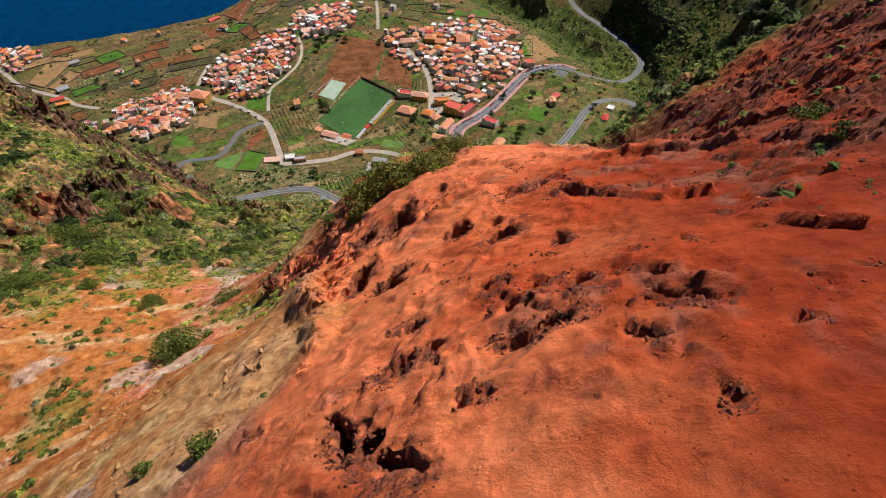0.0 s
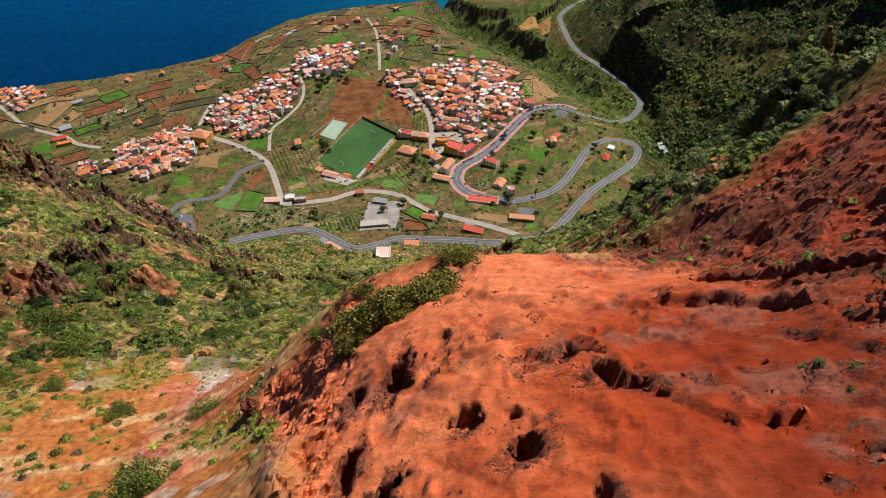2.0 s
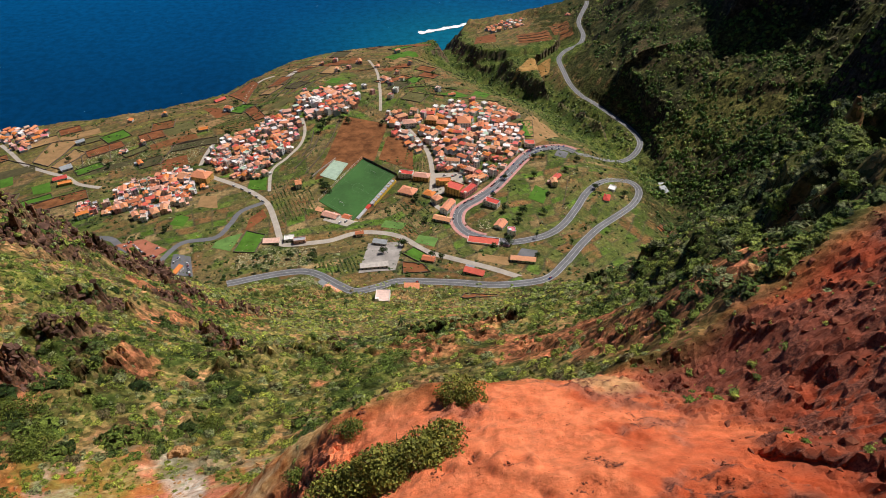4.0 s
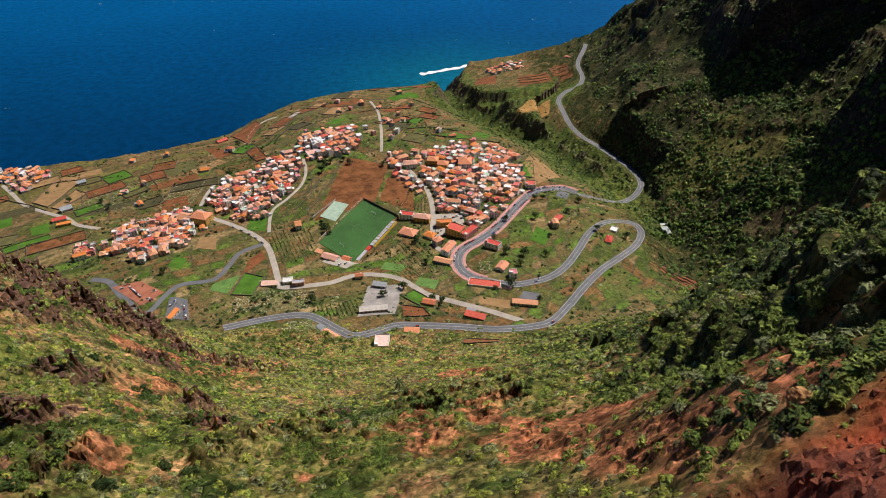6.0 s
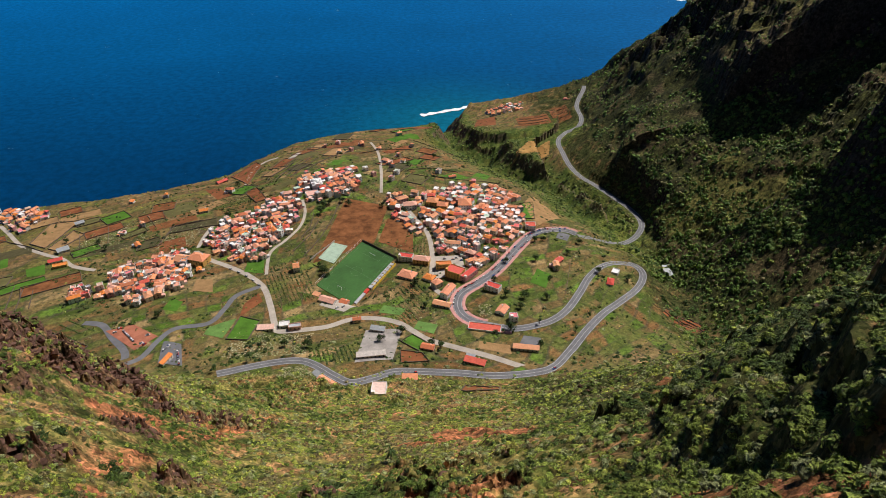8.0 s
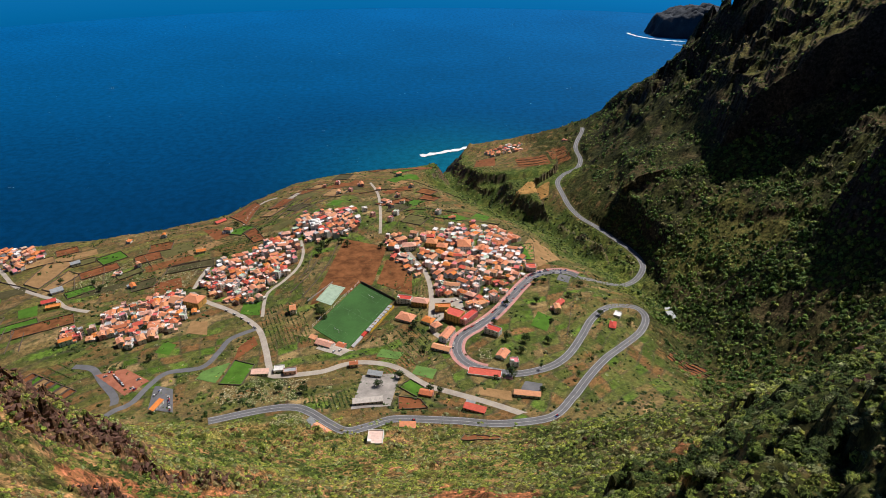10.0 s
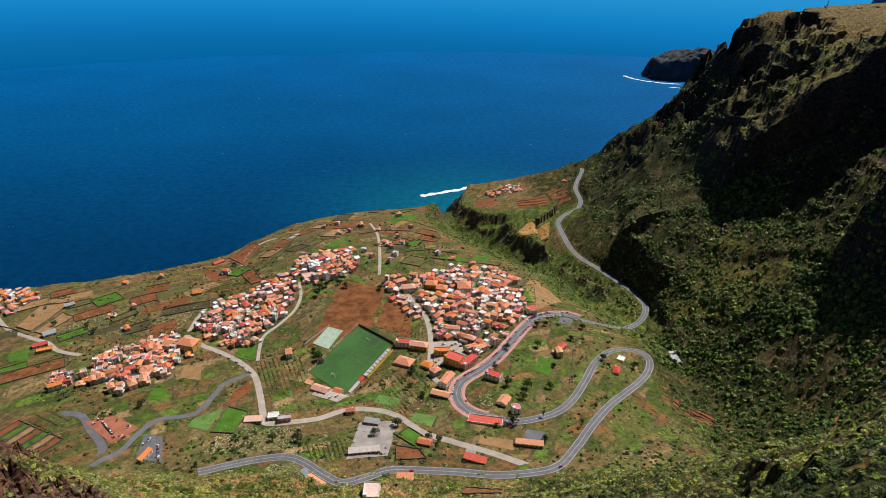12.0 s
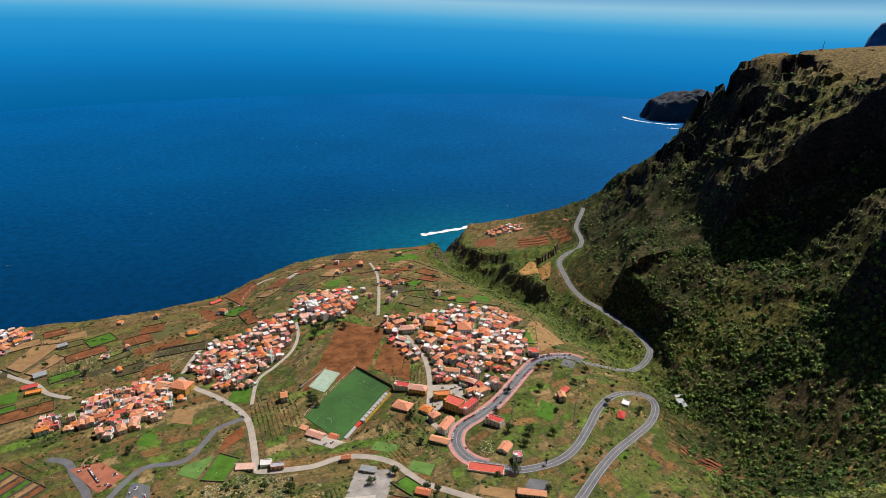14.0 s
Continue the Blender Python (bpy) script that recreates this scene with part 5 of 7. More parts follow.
for cx, cy, r, h in CRAGS:
    n = int(26 * r)
    a, d = rng.uniform(0, 2 * math.pi, n), 0.95 * r * np.sqrt(rng.random(n))
    x, y = cx + d * np.cos(a), cy + 1.2 * d * np.sin(a)
    rubble("crag_blocks", x, y, (0.25 + 0.85 * rng.random(n) ** 2.5) * (0.5 + r / 14), CRAG_ROCK, "jagged brown rock standing out of the scrub", 600 + int(r * 10), 0.25)
OCHRE_STONE = worn("ochre_stone", (0.48, 0.26, 0.11), 0.95, 0.4, 1.2, 9.0, 0.05, 0.15)
y, x = rng.uniform(4, 62, 6000), rng.uniform(-60, -6, 6000)
keep = (ochre_mask(x, y) > 0.5) & (fbm(x, y, 5, 4, 167) > 0.12)
x, y = x[keep], y[keep]
rubble("ochre_rubble", x, y, (0.04 + 0.3 * rng.random(len(x)) ** 3), OCHRE_STONE, "crumbling ochre stones on the wash", 97)


def boulder(x, y, r, mat, label, seed):
    """One large weathered rock with a broken surface."""
    bm = bmesh.new()
    bmesh.ops.create_icosphere(bm, subdivisions=4, radius=1.0)
    p = np.array([v.co for v in bm.verts])
    k = 1 + 0.5 * fbm(2 * p[:, 0] + seed, 2 * p[:, 1] + p[:, 2] * 1.3, 1.0, 4, seed, True) + 0.3 * fbm(3 * p[:, 2], 3 * p[:, 0] - 2 * p[:, 1], 0.8, 4, seed + 1)
    for v, q in zip(bm.verts, p * k[:, None] * (r, 0.75 * r, 0.65 * r)):
        v.co = q
    me = bpy.data.meshes.new("rock")
    bm.to_mesh(me)
    bm.free()
    me.materials.append(mat)
    ob = thing("boulder", label, "boulder", pose(x, y, at(x, y) + 0.1 * r, 0, 0, 40 * seed))
    part("rock", me, ob)


boulder(27.2, 59.7, 1.05, OCHRE_STONE, "ochre boulder on the rim of the red flank", 3)
boulder(-17.5, 40.5, 0.9, CRUST, "dark rock on the crumbling red edge", 4)
boulder(-33.5, 62.0, 1.1, OCHRE_STONE, "pale boulder in the white wash", 5)


# ---------------------------------------------------------------- farmed shelf: fields, walls, orchards
def soil(name, colour, vary=0.3):
    return worn(name, colour, 0.95, vary, 0.09, 0.8, 0.0, 0.1)


FIELD_BROWN, FIELD_TAN = soil("tilled_brown", (0.23, 0.085, 0.035), 0.4), soil("dry_tan", (0.33, 0.20, 0.09))
FIELD_OCHRE = soil("ochre_terraces", (0.42, 0.24, 0.08))
FIELD_GREEN, FIELD_PALE = soil("crop_green", (0.075, 0.17, 0.02)), soil("crop_pale_green", (0.13, 0.24, 0.06))
FIELD_RUST, GRAVEL = soil("rust_meadow", (0.215, 0.088, 0.034), 0.55), soil("gravel_lot", (0.34, 0.31, 0.28), 0.35)
RED_LOT = soil("red_gravel", (0.40, 0.15, 0.09))
DRYSTONE = worn("dark_dry_stone", (0.13, 0.10, 0.075), 0.95, 0.4, 0.6, 2.5, 0.05)
PALE_WALL = worn("pale_render_wall", (0.5, 0.45, 0.40), 0.9, 0.3, 0.3, 2.0, 0.0)


def drape(name, corners, mat, lift=0.35, cell=4.0):
    """A four-cornered patch laid over the ground."""
    c = np.array(corners, float)
    n = max(2, int(np.linalg.norm(c[1] - c[0]) / cell) + 1)
    m = max(2, int(np.linalg.norm(c[3] - c[0]) / cell) + 1)
    u, v = np.meshgrid(np.linspace(0, 1, n), np.linspace(0, 1, m), indexing="ij")
    u, v = u[..., None], v[..., None]
    p = (c[0] * (1 - u) + c[1] * u) * (1 - v) + (c[3] * (1 - u) + c[2] * u) * v
    z = height(p[..., 0].ravel(), p[..., 1].ravel()).reshape(p.shape[:2])
    x, y, zz = p[..., 0], p[..., 1], z + lift
    if (c[1] - c[0])[0] * (c[3] - c[0])[1] - (c[1] - c[0])[1] * (c[3] - c[0])[0] > 0:
        x, y, zz = x.T, y.T, zz.T
    return sheet(name, x, y, zz, mat)


def wall_line(pts, label, tall=1.3, thick=0.5, mat=None, name="stone_wall", step=4.0):
    """A wall that follows the ground along a line."""
    s = []
    for a, b in zip(pts[:-1], pts[1:]):
        n = max(2, int(math.dist(a, b) / step))
        s += [(a[0] + (b[0] - a[0]) * k / n, a[1] + (b[1] - a[1]) * k / n) for k in range(n)]
    s = np.array(s + [pts[-1]], float)
    t = np.gradient(s, axis=0)
    t /= np.linalg.norm(t, axis=1)[:, None]
    n = np.stack([-t[:, 1], t[:, 0]], 1) * thick / 2
    z = height(s[:, 0], s[:, 1])
    rough = np.random.default_rng(int(abs(s[0, 0]) * 10)).uniform(-0.12, 0.12, len(s))
    prof = [(1, -0.8, 0), (1, tall, 1), (-1, tall, 1), (-1, -0.8, 0)]
    x = np.stack([s[:, 0] + n[:, 0] * k for k, _, _ in prof], 1)
    y = np.stack([s[:, 1] + n[:, 1] * k for k, _, _ in prof], 1)
    zz = np.stack([z + h + rough * r for _, h, r in prof], 1)
    ob = sheet(name, x, y, zz, mat or DRYSTONE)
    ob.data.polygons.foreach_set("use_smooth", np.zeros(len(ob.data.polygons), dtype=bool))
    return tagged(ob, label, "wall")


FIELDS = [
    ("rust-brown fallow meadow", FIELD_RUST, "", (-156, 632), (-140, 800), (-78, 775), (-88, 678)),
    ("rust-brown fallow meadow beside a path", FIELD_RUST, "", (-83, 682), (-76, 740), (-43, 737), (-38, 655)),
    ("bright green grass plot", FIELD_GREEN, "", (-234, 620), (-239, 656), (-219, 654), (-210, 615)),
    ("tilled brown coastal terrace", FIELD_BROWN, "w", (-360, 961), (-339, 1037), (-320, 1004), (-311, 897)),
    ("tilled brown terrace", FIELD_BROWN, "w", (-304, 859), (-293, 880), (-258, 817), (-272, 810)),
    ("tilled brown plot by the coast", FIELD_BROWN, "", (-378, 892), (-357, 894), (-322, 854), (-340, 841)),
    ("narrow strip of green crop", FIELD_GREEN, "", (-311, 691), (-313, 747), (-306, 743), (-301, 690)),
    ("walled green plot", FIELD_GREEN, "w", (105, 753), (110, 807), (128, 820), (122, 757)),
    ("walled plot of dry brown grass", FIELD_TAN, "w", (-563, 732), (-569, 794), (-528, 799), (-532, 716)),
    ("walled dry plot with thin green", FIELD_TAN, "w", (-527, 714), (-521, 767), (-498, 754), (-509, 704)),
    ("green field with darker rows", FIELD_GREEN, "", (-521, 657), (-503, 668), (-487, 642), (-506, 636)),
    ("bare tan plot", FIELD_TAN, "", (-282, 582), (-286, 608), (-267, 607), (-257, 578)),
    ("small green crop plot", FIELD_GREEN, "", (-299, 544), (-298, 566), (-282, 558), (-282, 539)),
    ("small green crop plot", FIELD_GREEN, "w", (-41, 477), (-31, 491), (-17, 478), (-23, 460)),
    ("tilled red-brown plot", FIELD_BROWN, "w", (-38, 440), (-40, 461), (-20, 457), (-13, 444)),
    ("tan terraced plot", FIELD_TAN, "", (32, 466), (34, 480), (63, 475), (63, 461)),
    ("dark green crop field with stone edges", FIELD_GREEN, "w", (-211, 484), (-210, 527), (-187, 517), (-189, 482)),
    ("pale green crop field", FIELD_PALE, "", (-237, 495), (-236, 509), (-213, 523), (-215, 486)),
    ("tilled brown strip", FIELD_BROWN, "", (-211, 526), (-214, 552), (-204, 572), (-195, 556)),
    ("meadow of tan dry grass above the ravine", FIELD_TAN, "", (112, 806), (135, 860), (165, 790), (122, 732)),
    ("terrace of green leaves", FIELD_PALE, "", (-30, 500), (-26, 514), (-6, 506), (-10, 490)),
    ("green plot inside the road bend", FIELD_GREEN, "", (96, 592), (108, 622), (122, 610), (112, 580)),
    ("tilled plot below the road", FIELD_BROWN, "w", (14, 388), (18, 400), (46, 392), (43, 379)),
    ("ochre terraced plot on the ravine's shoulder", FIELD_OCHRE, "", (118, 1046), (155, 1106), (200, 1126), (190, 1072)),
    ("red-brown field on the headland", FIELD_BROWN, "", (60, 1250), (70, 1330), (110, 1330), (105, 1240)),
    ("red-brown terrace on the headland", FIELD_RUST, "", (150, 1215), (150, 1290), (215, 1290), (215, 1210)),
    ("red-brown terrace below the coast road", FIELD_RUST, "", (222, 1240), (222, 1330), (262, 1330), (262, 1245)),
    ("bare red field on the cliff edge", FIELD_BROWN, "", (-110, 1225), (-60, 1290), (-25, 1290), (-30, 1215)),
    ("small terraced plot above the gorge", FIELD_BROWN, "", (244, 572), (260, 596), (295, 560), (270, 545)),
    ("pale green plot", FIELD_PALE, "", (-68, 532), (-64, 546), (-40, 538), (-45, 526)),
]
# more plots fill the coastal strip and the western shelf
field_rng = random.Random(23)
EXTRA = [("tilled brown plot", FIELD_BROWN), ("dry tan plot", FIELD_TAN), ("green crop plot", FIELD_GREEN), ("dark overgrown plot", soil("dark_fallow", (0.085, 0.075, 0.035))), ("red-brown fallow plot", FIELD_RUST), ("olive fallow plot", soil("olive_fallow", (0.13, 0.12, 0.045)))]
taken_plots = [(sum(c[0] for c in f[3:]) / 4, sum(c[1] for c in f[3:]) / 4) for f in FIELDS]
for _ in range(900):
    if field_rng.random() < 0.62:
        fy = field_rng.uniform(860, 1230)
        fx, fh = field_rng.uniform(-330 + 0.35 * (fy - 860), 130), 60 + field_rng.gauss(0, 10)
    else:
        fx, fy, fh = field_rng.uniform(-640, -330), field_rng.uniform(600, 840), 35 + field_rng.gauss(0, 10)
    fw, fd = field_rng.uniform(8, 17), field_rng.uniform(14, 32)
    if any(math.hypot(fx - a, fy - b) < 31 for a, b in taken_plots) or not clear_of_roads(np.array([fx]), np.array([fy]), 16)[0] or float(base_height(np.array([fx]), np.array([fy]))[0]) < 118:
        continue
    if near_line(np.array([fx]), np.array([fy]), RAVINE)[0][0] < 85 or (-440 < fx < -280 and fy < 690) or len(taken_plots) > 84:
        continue
    taken_plots.append((fx, fy))
    ca, sa = math.cos(radians(fh)), math.sin(radians(fh))
    label, mat = EXTRA[field_rng.randrange(len(EXTRA))]
    FIELDS.append((label, mat, "w" if field_rng.random() < 0.5 else "", *[(fx + u * ca - v * sa, fy + u * sa + v * ca) for u, v in ((-fd, -fw), (-fd, fw), (fd, fw), (fd, -fw))]))
# narrow walled terraces below the western quarter
for k in range(7):
    tx, ty = -412 + 9.5 * k, 517 - 5.0 * k
    FIELDS.append(("narrow walled terrace strip", (FIELD_BROWN, FIELD_GREEN, FIELD_TAN)[k % 3], "w", (tx, ty), (tx + 8, ty - 4), (tx - 4, ty - 34), (tx - 12, ty - 30)))

for label, mat, flags, *corners in FIELDS:
    tagged(drape("field", corners, mat), label, "field", "fields on the shelf", kind="structure")
    if "w" in flags:
        wall_line([*corners, corners[0]], "dark dry-stone wall round a field")
tagged(drape("parking_lot", [(-343, 509), (-316, 517), (-282, 494), (-295, 472)], RED_LOT, 0.45), "red gravel parking lot", "parking lot", kind="structure")
tagged(drape("parking_lot", [(-262, 448), (-273, 486), (-252, 478), (-236, 441)], ASPHALT, 0.45), "grey asphalt parking lot", "parking lot", kind="structure")
tagged(drape("yard", [(-80, 440), (-77, 497), (-41, 500), (-46, 446)], GRAVEL, 0.45), "gravel builders' yard with pale heaps", "yard", kind="structure")
tagged(drape("yard", [(-132, 545), (-122, 566), (-92, 546), (-104, 532)], CONCRETE, 0.4), "concrete yard beside the pitch", "yard", kind="structure")
tagged(drape("plaza", [(-10, 596), (-12, 646), (20, 650), (26, 606)], CONCRETE, 0.4), "pale paved village square", "plaza", kind="structure")
tagged(drape("parking_lot", [(142, 700), (150, 722), (164, 716), (156, 695)], ASPHALT, 0.4), "grey parking bay at the road", "parking lot", kind="structure")
tagged(drape("yard", [(72, 478), (78, 492), (94, 488), (90, 472)], ASPHALT, 0.4), "grey paved yard", "yard", kind="structure")

# pink pavements beside the main street
s, sz, w = ROAD_LINES["main_street"]
for a, b, side in ((0, len(s), -1), (28, len(s) - 8, 1)):
    pave = ribbon("pavement", s[a:b], sz[a:b], *((side * 8.2, side * 5.0) if side > 0 else (-5.0, -8.6)), PINK_PAVING, 0.18)
    tagged(pave, "pink paved pavement along the main street", "pavement", kind="structure")

for pts in ([(-640, 760), (-563, 726), (-529, 706)], [(-505, 752), (-478, 705)], [(-474, 773), (-455, 735), (-440, 700)], [(-430, 800), (-400, 760)], [(-372, 700), (-372, 758), (-337, 770)],
            [(-186, 662), (-172, 700), (-168, 740)], [(-170, 650), (-158, 690), (-150, 740), (-146, 800)], [(-182, 690), (-176, 720), (-178, 760)], [(-20, 880), (20, 872), (60, 878), (84, 880)],
            [(-250, 900), (-238, 960), (-228, 1000)], [(-240, 890), (-226, 950), (-214, 990)], [(-228, 880), (-212, 940), (-200, 980)], [(-216, 930), (-196, 990), (-186, 1010)],
            [(-280, 900), (-262, 960), (-252, 1000)], [(-265, 890), (-250, 950), (-240, 990)], [(-475, 600), (-455, 560)], [(-490, 605), (-468, 556)], [(-505, 612), (-482, 560)], [(150, 640), (140, 600), (132, 570)],
            [(-60, 905), (-20, 925), (20, 915)], [(-150, 1020), (-110, 1050), (-60, 1040)], [(-60, 1110), (0, 1100), (40, 1060)],
            [(247, 577), (281, 549)], [(251, 583), (285, 552)], [(255, 589), (289, 555)], [(259, 595), (294, 559)], [(150, 1230), (205, 1225)], [(150, 1250), (212, 1246)], [(150, 1270), (214, 1268)], [(226, 1260), (258, 1262)], [(226, 1285), (260, 1287)], [(226, 1308), (260, 1311)]):
    wall_line(pts, "low dark dry-stone terrace wall")
wall_line([(-103, 682), (-57, 643)], "dark green fence wall behind the pitch", 3.2, 0.3)
wall_line([(-160, 640), (-138, 684)], "pale wall beside the sports court", 2.2, 0.3, PALE_WALL, "court_wall")

# orchards, cactus plots and scattered growth
CACTUS = [(0.36, 0.33, 0.20), (0.28, 0.28, 0.15), (0.20, 0.22, 0.10)]


def plot(x0, x1, y0, y1):
    return lambda r, n: (r.uniform(y0, y1, n), r.uniform(x0, x1, n))


def anywhere(x, y, rng):
    return clear_of_roads(x, y, 1.5)


def rows_plot(x0, x1, y0, y1, gap, heading):
    """Places along planted rows."""
    def pick(rng, n):
        c, s0 = math.cos(radians(heading)), math.sin(radians(heading))
        cx, cy, rx, ry = (x0 + x1) / 2, (y0 + y1) / 2, (x1 - x0) / 2, (y1 - y0) / 2
        u, v = np.round(rng.uniform(-rx, rx, n) / gap) * gap, rng.uniform(-ry, ry, n)
        return cy + u * s0 + v * c, cx + u * c - v * s0
    return pick


for seed, (x0, x1, y0, y1, n, pal, label) in enumerate([(-372, -328, 692, 760, 700, CACTUS, "pale prickly pear and dry growth in a plot"), (-488, -438, 692, 768, 800, CACTUS, "pale prickly pear and dry growth in a plot"),
                                                        (-450, -400, 690, 800, 800, CACTUS + GREENS[:2], "pale prickly pear and dry growth in a plot"), (-205, -128, 452, 494, 900, CACTUS, "pale dry crop on a terrace"), (36, 50, 522, 546, 70, CACTUS, "pale garden plants inside the road bend"),
                                                        (-142, -108, 412, 436, 330, CACTUS, "pale dry crop beside the road"), (-78, -44, 446, 496, 70, [(0.5, 0.47, 0.43), (0.4, 0.38, 0.35)], "pale heaps of rubble in the yard")]):
    scatter("rubble_heaps" if "rubble" in label else "cactus_plot", n, 40 + seed, plot(x0, x1, y0, y1), anywhere, lambda x, y, r: r.uniform(0.5, 1.2, len(x)), 4, 0.4, pal, label, "crop")
for seed, (x0, x1, y0, y1, gap, head, n) in enumerate([(-340, -282, 788, 856, 5, 55, 420), (-120, -82, 438, 468, 4, 20, 260), (-60, -12, 525, 585, 5, 30, 330), (-40, -10, 655, 690, 4, 0, 110),
                                                       (-520, -450, 470, 545, 6, 75, 420), (-300, -240, 690, 712, 3, 30, 160), (160, 215, 835, 905, 7, 40, 260),
                                                       (-200, -150, 545, 640, 4.5, 24, 620), (-426, -352, 474, 522, 9, 61, 420), (-30, 20, 880, 930, 5, 10, 260), (-70, -30, 500, 530, 4, 30, 200), (-90, -55, 880, 925, 5, 40, 180), (40, 110, 1180, 1230, 6, 10, 200), (120, 205, 1046, 1126, 9, 24, 330)]):
    scatter("orchard", n, 60 + seed, rows_plot(x0, x1, y0, y1, gap, head), anywhere, lambda x, y, r: r.uniform(0.8, 1.6, len(x)), 4, 0.36, DEEP[1:] + GREENS[:3], "rows of small dark green fruit trees", "orchard")


def on_bench(x, y, rng):
    ok = clear_of_roads(x, y, 2) & (y > 425) & (x < 262 - 0.02 * y) & (base_height(x, y) > 40)
    u, v = (x + 102) * 0.406 + (y - 616) * 0.914, (x + 102) * 0.914 - (y - 616) * 0.406
    ok &= ~((np.abs(u) < 58) & (np.abs(v) < 36))
    ok &= ~((x > -156) & (x < -70) & (y > 680) & (y < 800) & (rng.random(len(x)) < 0.96))
    return ok & (fbm(x, y, 50, 3, 171) + rng.normal(0, 0.3, len(x)) > -0.1)


scatter("hedgerow_growth", 26000, 14, lambda r, n: (np.exp(r.uniform(math.log(425), math.log(1450), n)), r.uniform(-1, 1, n) * 640), lambda x, y, r: on_bench(x, y, r) & (np.abs(x) < 60 + 0.66 * y),
        lambda x, y, r: 0.6 + 2.0 * r.random(len(x)) ** 2.2, 3, 0.48, DEEP + DEEP + GREENS + CACTUS[2:], "mixed low shrubs and weeds between the plots", "shrubs")
scatter("garden_trees", 12000, 16, lambda r, n: (np.exp(r.uniform(math.log(430), math.log(1150), n)), r.uniform(-1, 1, n) * 560), lambda x, y, r: on_bench(x, y, r) & (np.abs(x) < 60 + 0.66 * y) & (fbm(x, y, 35, 3, 172) > 0.0), lambda x, y, r: 1.2 + 1.9 * r.random(len(x)) ** 2, 9, 0.35, DEEP + DEEP + GREENS[:2],
        "small dark green trees between plots and houses", "trees", 1.4)
scatter("ravine_thicket", 6500, 15, lambda r, n: (r.uniform(560, 1400, n), r.uniform(-40, 300, n)), lambda x, y, r: (near_line(x, y, RAVINE)[0] < 40 + 45 * r.random(len(x)) ** 2) & clear_of_roads(x, y, 3) & (base_height(x, y) > 20), lambda x, y, r: r.uniform(1.0, 3.2, len(x)), 4, 0.38, DEEP[1:] + GREENS[1:4],
        "green thicket in the ravine", "thicket")


# ---------------------------------------------------------------- football pitch and court
def on_pitch(u, v, z=0.0):
    """A place from metres along the pitch's length and width."""
    return Vector((-101.75 + 0.402 * u + 0.762 * v, 616 + 0.916 * u - 0.648 * v, 207.0 + z))


TURF = worn("artificial_turf", (0.045, 0.125, 0.028), 0.9, 0.4, 0.02, 0.5, 0.0)
PAINT = worn("faded_line_paint", (0.16, 0.24, 0.13), 0.8, 0.1, 0.5, 3, 0.0)
METAL_WHITE = worn("white_steel", (0.8, 0.8, 0.8), 0.4, 0.05, 1, 5, 0.0)


def flat_strip(pts, width, z, closed=False):
    """A thin flat line along points on the pitch (u, v)."""
    v, f = [], []
    for a, b in zip(pts[:-1], pts[1:]):
        d = Vector((b[0] - a[0], b[1] - a[1])).normalized() * width / 2
        k = len(v)
        v += [on_pitch(a[0] - d.x - d.y, a[1] - d.y + d.x, z), on_pitch(a[0] - d.x + d.y, a[1] - d.y - d.x, z), on_pitch(b[0] + d.x + d.y, b[1] + d.y - d.x, z), on_pitch(b[0] + d.x - d.y, b[1] + d.y + d.x, z)]
        f.append((k + 3, k + 2, k + 1, k))
    return v, f


